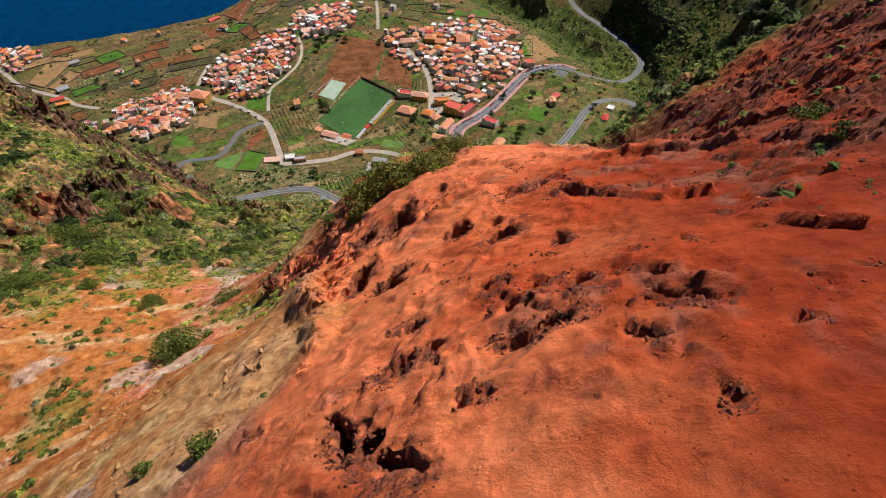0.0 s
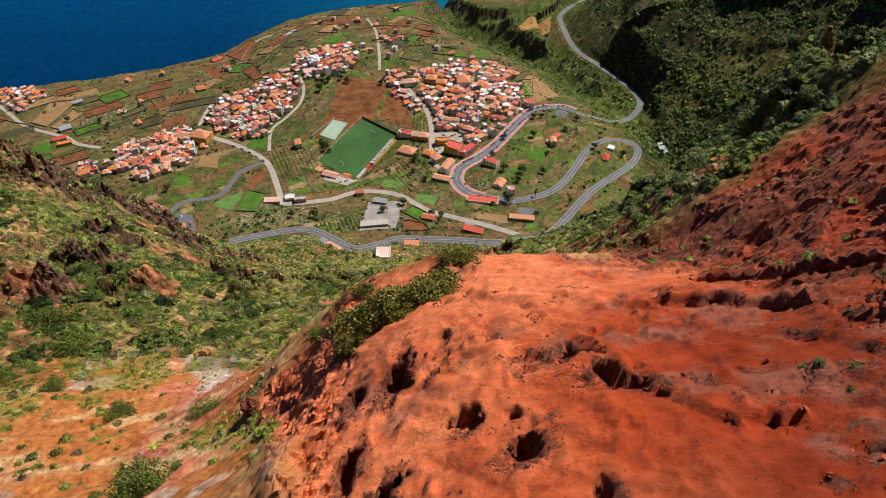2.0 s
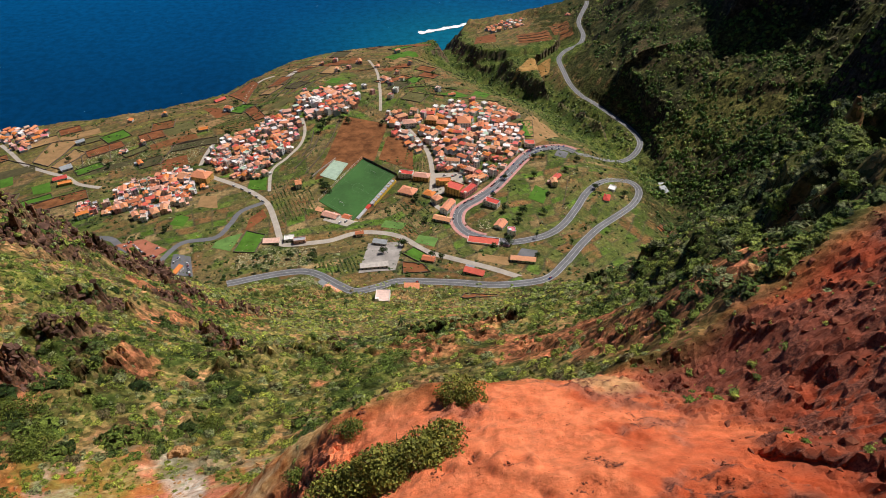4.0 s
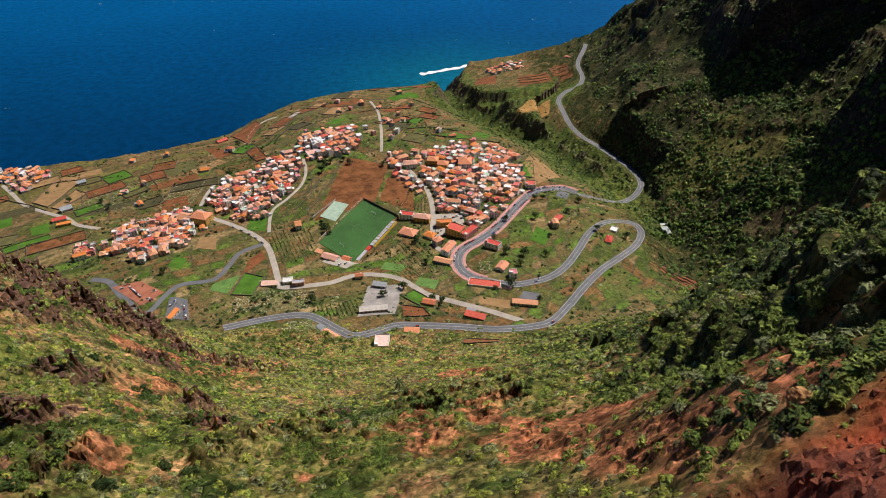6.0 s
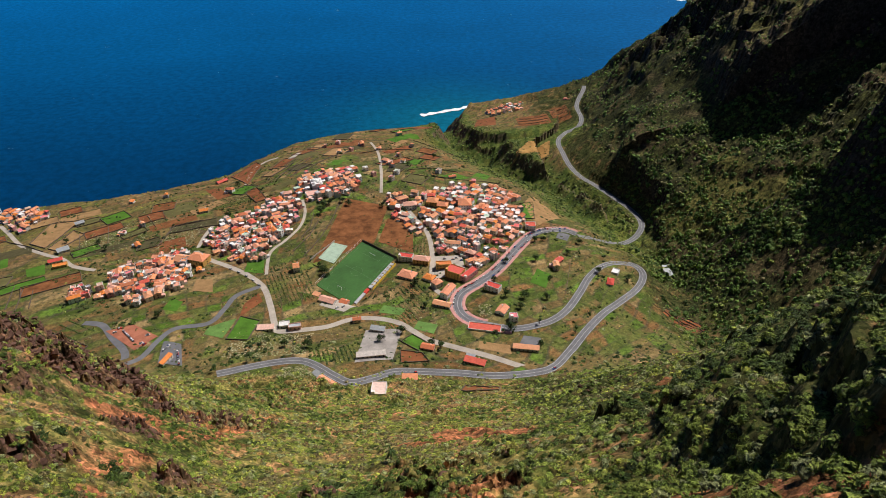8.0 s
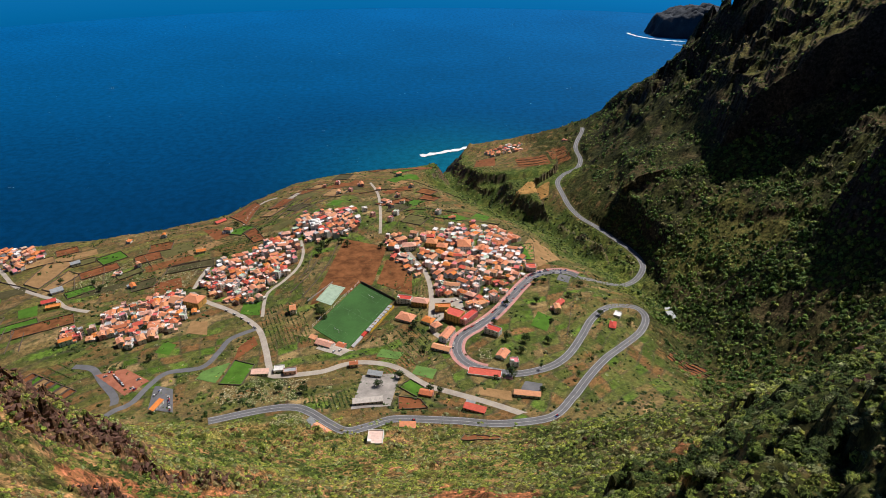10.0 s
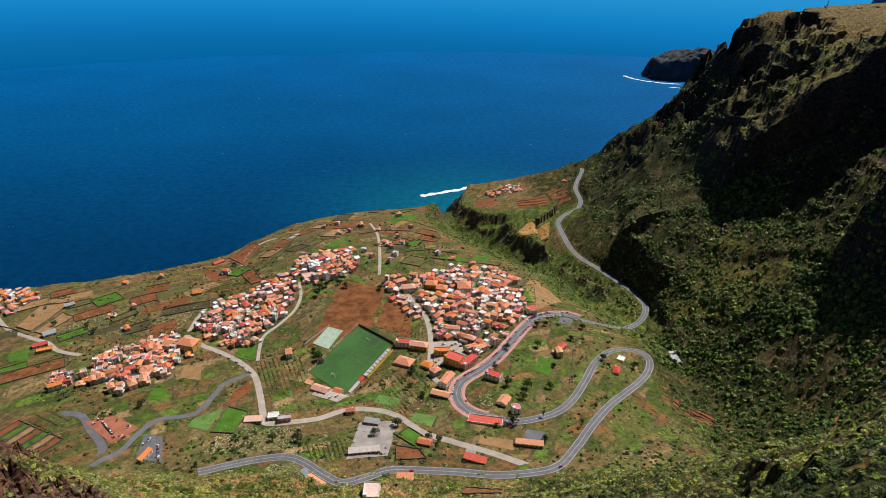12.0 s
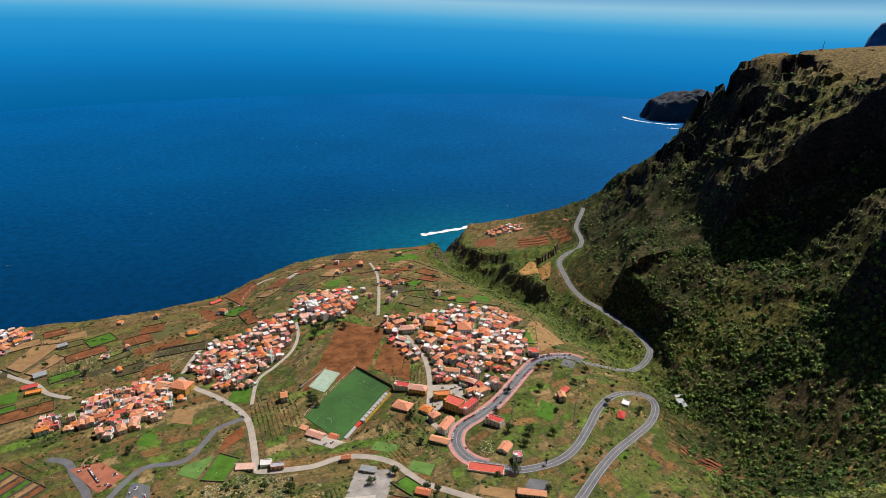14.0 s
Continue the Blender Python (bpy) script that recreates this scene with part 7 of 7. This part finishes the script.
# larger buildings first: x, y, width, depth, storeys, heading, roof form, roof, walls, label
LANDMARKS = [
    (-124, 553, 18, 9, 1, -24, "gable", TILES, WALLS, "low orange-roofed changing rooms beside the pitch"), (-107, 555, 9, 7, 1, -24, "gable", TILES, WALLS, "small orange-roofed hut beside the pitch"), (-139, 567, 8, 5, 1, -24, "shed", TILES, WALLS, "small orange lean-to by the pitch"),
    (-46, 640, 17, 9, 2, -12, "flat", RED_ROOF, WALLS, "pink building with a red flat roof"), (-27, 632, 19, 10, 2, -12, "hip", TILES, OCHRE_PAINT, "long ochre building with orange tiles"), (-42, 602, 19, 14, 1, -24, "hip", TILES, WALLS, "wide orange hip-roofed hall"),
    (-1, 620, 18, 8, 2, 5, "flat", TILES, OCHRE_PAINT, "ochre building with a flat clay roof"), (12, 602, 19, 14, 3, -30, "flat", RED_ROOF, OCHRE_PAINT, "tall ochre building with a red roof"), (28, 600, 24, 8, 2, 52, "flat", RED_ROOF, WALLS, "long building with a red flat roof"),
    (4, 566, 20, 9, 2, 62, "gable", TILES, WALLS, "long orange-roofed house by the road bend"), (-2, 543, 19, 8, 1, -20, "gable", TILES, WALLS, "low orange-roofed house by the road bend"), (-8, 582, 10, 9, 2, 40, "hip", TILES, WALLS, "orange-roofed white house on a slope"),
    (-17, 596, 12, 10, 1, -28, "hip", TILES, WALLS, "orange-roofed house with a walled yard"), (53, 574, 17, 9, 2, -30, "flat", RED_ROOF, WALLS, "white house with a red roof terrace"), (60, 532, 13, 10, 1, 60, "gable", TILES, WALLS, "orange-roofed house inside the road bend"),
    (70, 517, 8, 8, 2, 5, "flat", TERRACE, WALLS, "square beige house at the road"), (40, 501, 32, 11, 1, -10, "flat", TILES, WALLS, "long low building with a clay terrace"), (77, 468, 24, 5, 1, -8, "shed", TILES, WALLS, "long low shed with orange tiles"),
    (-15, 465, 12, 7, 1, -15, "gable", TILES, WALLS, "small orange-roofed farmhouse among green plots"), (28, 443, 19, 6, 1, -20, "shed", TILES, WALLS, "long orange shed beside the lane"), (24, 450, 8, 5, 1, -20, "shed", GREY_ROOF, WALLS, "small grey-roofed shed beside the lane"),
    (-52, 389, 12, 14, 2, 0, "flat", TERRACE, WHITE_PAINT, "white flat-roofed house below the road"), (-29, 417, 13, 6, 1, 0, "shed", TILES, WALLS, "orange-roofed shed below the road"), (-99, 409, 16, 7, 1, -35, "gable", TILES, WALLS, "orange-roofed house below the road"),
    (-107, 416, 14, 4, 1, -50, "shed", GREY_ROOF, WALLS, "narrow pale-roofed shed below the road"), (190, 604, 13, 7, 1, 72, "hip", RED_ROOF, WALLS, "red-roofed house inside the hairpin"), (203, 632, 10, 8, 1, 60, "flat", TERRACE, WHITE_PAINT, "white hut inside the hairpin"),
    (294, 702, 12, 6, 1, 10, "shed", GREY_ROOF, PALE_WALL, "grey-roofed store above the ravine"), (290, 686, 8, 14, 1, 10, "shed", GREY_ROOF, PALE_WALL, "grey-roofed store above the ravine"), (-172, 619, 7, 10, 2, 15, "gable", TILES, WHITE_PAINT, "white house with orange tiles alone in a plot"),
    (136, 640, 10, 7, 1, 50, "gable", RED_ROOF, WALLS, "red-roofed cottage on a green slope"), (-297, 648, 22, 16, 3, -15, "hip", TILES, OCHRE_PAINT, "large ochre building with a hipped orange roof"), (-320, 652, 14, 15, 2, -15, "gable", TILES, WALLS, "orange-roofed house beside the large building"),
    (-492, 674, 16, 8, 1, 30, "gable", RED_ROOF, WALLS, "red-roofed cottage beside the lane"), (-499, 703, 14, 9, 1, 40, "shed", GREY_ROOF, WHITE_PAINT, "pale greenhouse shed beside the lane"), (-478, 660, 16, 8, 1, 25, "flat", TILES, OCHRE_PAINT, "ochre house beside the lane"),
    (-522, 786, 12, 6, 1, 40, "shed", GREY_ROOF, WALLS, "small store with a pale sheet roof in a field"), (-364, 930, 18, 8, 1, 50, "gable", RED_ROOF, WALLS, "red-roofed house on the cliff edge"), (-346, 800, 12, 8, 1, 20, "gable", TILES, WALLS, "orange-roofed house in the orchard"),
    (-190, 812, 18, 14, 1, 30, "flat", TERRACE, WHITE_PAINT, "white low building with a green court roof"), (-17, 782, 15, 14, 2, -10, "hip", TILES, OCHRE_PAINT, "mustard house with orange tiles"), (-3, 770, 14, 12, 2, -10, "hip", TILES, OCHRE_PAINT, "mustard house with orange tiles"),
    (27, 774, 18, 20, 3, 0, "hip", TILES, WHITE_PAINT, "tall white hall with a steep orange roof"), (112, 724, 13, 12, 2, 0, "flat", TILES, WALLS, "orange flat-roofed block at the street"), (-65, 496, 14, 5, 1, -12, "shed", GREY_ROOF, PALE_WALL, "yard office with a grey sheet roof"),
    (-66, 450, 26, 5, 1, 8, "shed", PALE_ROOF, PALE_WALL, "low shed at the yard's edge"), (-177, 502, 16, 6, 1, 5, "shed", TERRACE, WALLS, "pale-roofed shed at the lane fork"), (-160, 508, 10, 8, 1, 10, "flat", TERRACE, WHITE_PAINT, "white house at the lane"),
    (-148, 503, 12, 6, 1, 10, "flat", TERRACE, WALLS, "low white house standing at the lane"), (-254, 450, 14, 3.5, 1, 76, "shed", TILES, WALLS, "row of orange roofs by the parking"), (-88, 515, 8, 5, 1, 10, "gable", TILES, WALLS, "small orange roof above the lane"),
    (-48, 772, 18, 12, 2, 10, "hip", TILES, WALLS, "large orange-roofed house at the meadow"), (-60, 790, 16, 9, 2, 30, "hip", TILES, WALLS, "orange-roofed house at the meadow"),
]
for n, (x, y, w, d, st, head, kind, roof_mat, wall_mat, label) in enumerate(LANDMARKS):
    house(pose(x, y, base_z(x, y, w, d), 0, 0, head), w, d, st, kind, roof_mat, wall_mat, label, ("landmark", n), stair=(kind == "flat" and st > 1), name="building" if w > 15 else "house")
    TAKEN.append((x, y, 0.5 * math.hypot(w, d) + 2.5))


def church(x, y, head):
    """The white church with its domed vaults."""
    z = base_z(x, y, 18, 22)
    ob = thing("church", "white domed church among orange roofs", "church", pose(x, y, z, 0, 0, head))
    part("wall", mesh_of("wall", *join(box_data(-8, -11, -3, 8, 11, 8), box_data(-3.2, -14, -3, 3.2, -11, 11)), WHITE_PAINT), ob)
    for cx, cy, r in ((-4, -6, 3.6), (4, -6, 3.6), (-4, 4.5, 3.6), (4, 4.5, 3.6), (0, -0.5, 4.6)):
        v, f = [], []
        for i in range(6):
            e = i / 5 * math.pi / 2
            v += [(cx + r * math.cos(e) * math.cos(k * math.pi / 8), cy + r * math.cos(e) * math.sin(k * math.pi / 8), 8 + r * 0.85 * math.sin(e)) for k in range(16)]
        f = [(i * 16 + k, i * 16 + (k + 1) % 16, i * 16 + 16 + (k + 1) % 16, i * 16 + 16 + k) for i in range(5) for k in range(16)]
        part("dome", mesh_of("dome", v, f, WHITE_PAINT, True), ob)
    pane = mesh_of("window", *join(box_data(-0.6, -0.08, 0, 0.6, 0.06, 2.4)), GLASS)
    for k in range(4):
        for side in (-1, 1):
            part("window", pane, ob).matrix_basis = pose(side * 8, -8 + 5.2 * k, 3.5, 0, 0, 90 * side)
    part("door", mesh_of("door", *join(box_data(-1.2, -14.1, 0, 1.2, -13.9, 3.4)), DOOR), ob)
    TAKEN.append((x, y, 15))


church(-188, 838, 20)
QUARTER_WEST = [(-431, 577), (-428, 604), (-388, 596), (-404, 631), (-371, 659), (-354, 675), (-315, 673), (-287, 631), (-292, 618), (-293, 588), (-310, 572), (-325, 564), (-334, 552), (-360, 574), (-383, 570), (-406, 567)]
QUARTER_MID = [(-305, 694), (-309, 725), (-306, 759), (-268, 774), (-252, 803), (-224, 822), (-212, 881), (-181, 899), (-150, 924), (-124, 856), (-134, 818), (-155, 798), (-176, 786), (-196, 787), (-190, 741), (-198, 713), (-208, 694), (-219, 682), (-208, 642), (-237, 649), (-244, 639), (-286, 671)]
QUARTER_EAST = [(-84, 801), (-53, 812), (-21, 812), (3, 837), (45, 857), (78, 854), (104, 816), (106, 767), (102, 732), (112, 718), (91, 697), (71, 661), (54, 631), (41, 620), (28, 612), (24, 652), (-8, 654), (-21, 674), (-32, 695), (-63, 737), (-73, 760)]
quarter(QUARTER_WEST, 24, 9.6, 8.6, 3, 0.2)
quarter(QUARTER_MID, 38, 9.8, 8.6, 5, 0.16, far_from=725)
quarter(QUARTER_EAST, 58, 9.8, 8.6, 7, 0.2, far_from=695)
quarter([(-690, 850), (-640, 856), (-583, 826), (-590, 804), (-598, 762), (-640, 790)], -35, 11, 10, 9, 0.2, far_from=0)
quarter([(91, 1383), (129, 1425), (180, 1415), (178, 1362), (104, 1344)], 20, 13, 12, 11, 0.25, far_from=0)
me = mesh_of("distant_houses", FAR["verts"], FAR["faces"], WALLS_FAR)
for extra in (TILES_FAR, TERRACE_FAR, GLASS):
    me.materials.append(extra)
me.polygons.foreach_set("material_index", FAR["slots"])
tagged(new("distant_houses", me), "crowded white, pink and orange-roofed houses farther off", "houses", kind="stuff")
FARM = [f for f in FORMS if f[4] < 3]
for k, (x, y) in enumerate([(-109, 879), (-89, 944), (-80, 1001), (-125, 907), (-117, 1046), (-153, 1080), (-200, 1100), (-10, 899), (11, 880), (-184, 1019), (-74, 885), (-167, 1039), (-84, 925), (-98, 960), (-70, 960), (270, 1362), (-220, 1075), (-60, 1060), (-440, 745), (-420, 765), (-400, 705), (-430, 870), (-480, 860), (-330, 870), (-90, 1150), (130, 625), (-80, 860)]):
    rng = random.Random(k + 70)
    kind, roof_mat, w, d, st = FARM[rng.randrange(len(FARM))]
    house(pose(x, y, base_z(x, y, w, d), 0, 0, rng.uniform(0, 180)), w, d, st, kind, roof_mat, WALLS, LOOKS[kind], ("row", kind, w, d, st, roof_mat.name), stair=(kind == "flat" and w > 7.5))

tagged(drape("ramp", [(-274, 1010), (-268, 1052), (-258, 1050), (-262, 1006)], CONCRETE, 0.8), "pale concrete ramp on the coastal terraces", "ramp", kind="structure")


# ---------------------------------------------------------------- trees
def tree(m, tall, spread, seed, label, name="tree", category="tree", group="trees of the shelf"):
    rng = np.random.default_rng(seed)
    ob = thing(name, label, category, m, group)
    limbs = [tube([(0, 0, -0.6), (0.1, 0, tall * 0.25), (0.15, 0.1, tall * 0.5)], [0.05 * tall, 0.036 * tall, 0.02 * tall], 7)]
    for k in range(6):
        a = k * 1.05 + rng.uniform(0, 0.6)
        limbs.append(tube([(0.1, 0, tall * 0.3), (spread * 0.35 * math.cos(a), spread * 0.35 * math.sin(a), tall * 0.5), (spread * 0.7 * math.cos(a), spread * 0.7 * math.sin(a), tall * 0.72)], [0.022 * tall, 0.015 * tall, 0.006 * tall], 5))
    part("trunk", mesh_of("trunk", *join(*limbs), BARK), ob)
    q = leaf_cloud(rng, 420, spread, spread, tall * 0.68, 0.085 * tall ** 0.9, 14, 0.5)
    q[..., 2] += tall * 0.32
    part("crown", quads_mesh("crown", q, TREE_LEAF), ob)
    return ob


def palm(m, tall, seed, label="tall palm with a thin grey trunk"):
    rng = np.random.default_rng(seed)
    ob = thing("palm", label, "palm", m, "palms of the shelf")
    part("trunk", mesh_of("trunk", *join(tube([(0, 0, -0.6), (0.1, 0.05, tall * 0.5), (0.2, 0.1, tall)], [0.3, 0.22, 0.2], 7)), BARK), ob)
    for k in range(18):
        a, lift = k * 2.4, rng.uniform(-0.2, 0.8)
        L = rng.uniform(2.6, 3.4)
        v, f = [], []
        for i in range(6):
            u = i / 5
            r, zz, wd = L * u, tall + lift * L * u - 1.1 * L * u * u * (1 - 0.4 * lift), 0.42 * math.sin(math.pi * (0.12 + 0.86 * u))
            c = Vector((0.2 + r * math.cos(a), 0.1 + r * math.sin(a), zz))
            n = Vector((-math.sin(a), math.cos(a), 0)) * wd
            v += [c - n - Vector((0, 0, wd * 0.5)), c, c + n - Vector((0, 0, wd * 0.5))]
        for i in range(5):
            f += [(3 * i, 3 * i + 1, 3 * i + 4, 3 * i + 3), (3 * i + 1, 3 * i + 2, 3 * i + 5, 3 * i + 4)]
        part("frond", mesh_of("frond", v, f, TREE_LEAF), ob)
    return ob


def spot(x, y, turn=0.0, size=1.0):
    return pose(x, y, at(x, y), 0, 0, turn) @ Matrix.Scale(size, 4)


TREE_FORMS = [tree(spot(-56, 758), 9, 5.0, 301, "round dark green tree beside houses"), tree(spot(-168, 776), 11, 6.0, 302, "broad dark green tree beside the church"), tree(spot(66, 500), 10, 6.0, 303, "broad dark tree at the road"), tree(spot(-142, 618), 7, 4.5, 304, "dark tree beside the sports court")]
TREE_SPOTS = [(-86, 773), (-160, 783), (-138, 612), (-33, 586), (56, 593), (72, 633), (113, 687), (66, 562), (58, 497), (50, 494), (-3, 470), (-12, 474), (-41, 492), (-168, 757), (-133, 779), (-143, 789), (124, 690), (-298, 532), (92, 476), (84, 470), (-146, 626), (-134, 606), (20, 690), (40, 720), (8, 742), (60, 742), (75, 700), (-2, 700)]
TREE_SPOTS += [(30, 665), (52, 690), (-250, 700), (-262, 730), (-225, 700), (-360, 620), (-340, 640), (-330, 590), (-310, 600), (-372, 640), (-150, 470), (-128, 470), (-60, 478), (-20, 540), (-34, 560), (108, 640), (120, 600), (150, 660), (170, 690), (86, 560), (80, 540), (110, 560), (215, 620), (180, 625), (-440, 700), (-460, 720), (-510, 730), (-180, 1010), (-60, 940), (-20, 1000), (30, 960), (-330, 905), (-300, 770)]
rng = random.Random(5)
for x, y in TREE_SPOTS:
    copy_thing(TREE_FORMS[rng.randrange(4)], spot(x, y, rng.uniform(0, 360))).scale = [rng.uniform(0.6, 1.0)] * 3
p0 = palm(spot(-74, 345), 9, 401)
for x, y, s in ((-13, 146, 0.55), (-174, 444, 1.0), (-388, 552, 0.9), (-200, 428, 0.8), (20, 700, 0.9), (-244, 742, 0.9), (-60, 800, 0.8), (130, 500, 0.9), (96, 512, 0.8)):
    copy_thing(p0, spot(x, y, x)).scale = [s] * 3


# ---------------------------------------------------------------- vehicles
CAR_PAINT = house_paint("car_paint", [(0.75, 0.75, 0.76), (0.7, 0.7, 0.7), (0.06, 0.06, 0.07), (0.45, 0.03, 0.03), (0.3, 0.32, 0.34), (0.8, 0.8, 0.8), (0.05, 0.10, 0.28), (0.14, 0.15, 0.16)])
RUBBER = worn("tyre_rubber", (0.02, 0.02, 0.02), 0.9, 0.2, 2, 8, 0.0)


def car(m, label="small parked car beside the kerb"):
    ob = thing("car", label, "car", m, "parked cars")
    side = [(-2.1, 0.35), (-2.15, 0.8), (-1.9, 0.95), (-1.1, 1.0), (1.1, 1.0), (1.95, 0.9), (2.15, 0.7), (2.1, 0.35)]
    n = len(side)
    v = [(x, s * (0.86 if z < 0.9 else 0.80), z) for s in (-1, 1) for x, z in side]
    part("body", mesh_of("body", v, [tuple(range(n)), tuple(range(2 * n - 1, n - 1, -1))] + [(i, i + n, (i + 1) % n + n, (i + 1) % n) for i in range(n)], CAR_PAINT), ob)
    cab = [(-1.7, 0.99), (-1.15, 1.45), (0.35, 1.48), (1.05, 0.99)]
    v = [(x, s * (0.78 if z < 1.2 else 0.62), z) for s in (-1, 1) for x, z in cab]
    part("window_band", mesh_of("window_band", v, [(0, 1, 2, 3), (7, 6, 5, 4)] + [(i, i + 4, (i + 1) % 4 + 4, (i + 1) % 4) for i in range(4)], GLASS), ob)
    part("roof", mesh_of("roof", *join(box_data(-1.12, -0.6, 1.455, 0.33, 0.6, 1.52)), CAR_PAINT), ob)
    wheel = mesh_of("wheel", *tube([(0, -0.1, 0), (0, 0.1, 0)], [0.32, 0.32], 12), RUBBER)
    for x in (-1.35, 1.35):
        for y in (-0.8, 0.8):
            part("wheel", wheel, ob).matrix_basis = pose(x, y, 0.32)
    return ob


def on_surface(x, y, turn, lift=0.5):
    return pose(x, y, at(x, y) + lift, 0, 0, turn)


c0 = car(on_surface(10, 639, 20))
CARS = [(20, 637, 20), (28, 633, 20), (-2, 633, 20), (7, 627, 100), (-331, 505, 40), (-329, 511, 40), (-322, 506, 130), (-319, 503, 130), (-316, 500, 130), (-313, 497, 130), (-310, 494, 130), (-307, 491, 130), (-304, 488, 130),
        (-293, 496, 30), (-293, 482, 60), (-289, 480, 60), (-250, 464, 110), (-248, 460, 110), (-246, 456, 110), (-244, 452, 110), (-242, 448, 110), (-240, 444, 110), (-263, 475, 80), (-265, 469, 80), (-112, 539, 60), (-106, 541, 60), (0, 640, 20), (5, 634, 20), (14, 642, 20)]
for x, y, turn in CARS:
    copy_thing(c0, on_surface(x, y, turn))
rng = random.Random(8)
for road_name, side, a, b, step in (("main_street", -4.0, 5, 26, 1), ("main_street", 3.9, 8, 60, 3), ("main_street", -3.9, 34, 84, 2), ("valley_lane", 2.4, 118, 160, 5), ("lower_road", 2.0, 12, 100, 40), ("hairpin_road", -2.0, 60, 120, 40)):
    s, sz, w = ROAD_LINES[road_name]
    t = np.gradient(s, axis=0)
    for i in range(a, min(b, len(s)), step):
        if rng.random() < 0.72:
            d = t[i] / np.linalg.norm(t[i])
            turn = math.degrees(math.atan2(d[1], d[0])) + (60 if road_name == "main_street" and b == 26 else 0)
            copy_thing(c0, pose(s[i, 0] - d[1] * side, s[i, 1] + d[0] * side, float(sz[i]) + 0.04, 0, 0, turn))


# ---------------------------------------------------------------- far capes and masts
CAPE_ROCK = worn("dark_cape_rock", (0.045, 0.055, 0.07), 0.95, 0.5, 0.01, 0.06, 6.0)
# the farthest cape's blue haze is put into its base colour
HAZY_ROCK = worn("hazy_far_rock", (0.12, 0.19, 0.30), 0.95, 0.4, 0.006, 0.04, 6.0)
FOAM = worn("sea_foam", (0.8, 0.84, 0.86), 0.9, 0.1, 0.02, 0.1, 0.0)


def cape(x, y, rx, ry, tall, seed, lift=0.0):
    u, v = np.meshgrid(np.linspace(-1.25, 1.25, 70), np.linspace(-1.25, 1.25, 70), indexing="ij")
    r = np.hypot(u, v)
    n = fbm(u * 50, v * 50, 30, 5, seed, True)
    crags = fbm(u * 50, v * 50, 9, 4, seed + 9, True)
    z = tall * (smooth(1.1, 0.72, r + 0.26 * n + 0.08 * crags) * (0.78 + 0.14 * n + 0.10 * crags + 0.25 * u)) - 8
    ob = sheet("cape", (x + u * rx).T, (y + v * ry).T, (z + lift).T, HAZY_ROCK if tall > 300 else CAPE_ROCK)
    return tagged(ob, "dark rocky cape rising from the sea", "cape", kind="structure")


cape(1325, 3640, 225, 170, 160, 501)
cape(2850, 3560, 720, 260, 800, 503)


def foam_line(pts, width, seed, z=0.6):
    s = spline(pts, 12)
    rng = np.random.default_rng(seed)
    t = np.gradient(s, axis=0)
    t /= np.linalg.norm(t, axis=1)[:, None]
    n = np.stack([-t[:, 1], t[:, 0]], 1)
    a, b = width * rng.uniform(0.2, 1.0, len(s)), -width * rng.uniform(0.2, 1.0, len(s))
    x = np.stack([s[:, 0] + n[:, 0] * a, s[:, 0] + n[:, 0] * b], 1)
    y = np.stack([s[:, 1] + n[:, 1] * a, s[:, 1] + n[:, 1] * b], 1)
    return tagged(sheet("surf", x, y, np.full(x.shape, z), FOAM), "white surf along the shore", "surf", kind="structure")


foam_line([(-70, 1672), (-52, 1680), (-10, 1700), (30, 1722), (67, 1744)], 15, 1)
foam_line([(1020, 3640), (1040, 3560), (1100, 3470), (1180, 3410), (1260, 3390)], 14, 2)
foam_line([(1160, 3300), (1220, 3280)], 12, 3)
MAST_STEEL = worn("mast_steel", (0.35, 0.36, 0.38), 0.5, 0.2, 0.5, 4, 0.0)
for x, y, tall in ((617, 1372, 20), (640, 1372, 24), (720, 1300, 16)):
    z = at(x, y)
    ob = thing("mast", "thin grey steel mast on the plateau", "mast", pose(x, y, z), "masts on the plateau")
    part("pole", mesh_of("pole", *tube([(0, 0, -2), (2, 0, tall)], [0.9, 0.5], 6), MAST_STEEL), ob)
    part("cabin", mesh_of("cabin", *join(box_data(-4, -2, -1, -1, 2, 3)), WHITE_PAINT), ob)
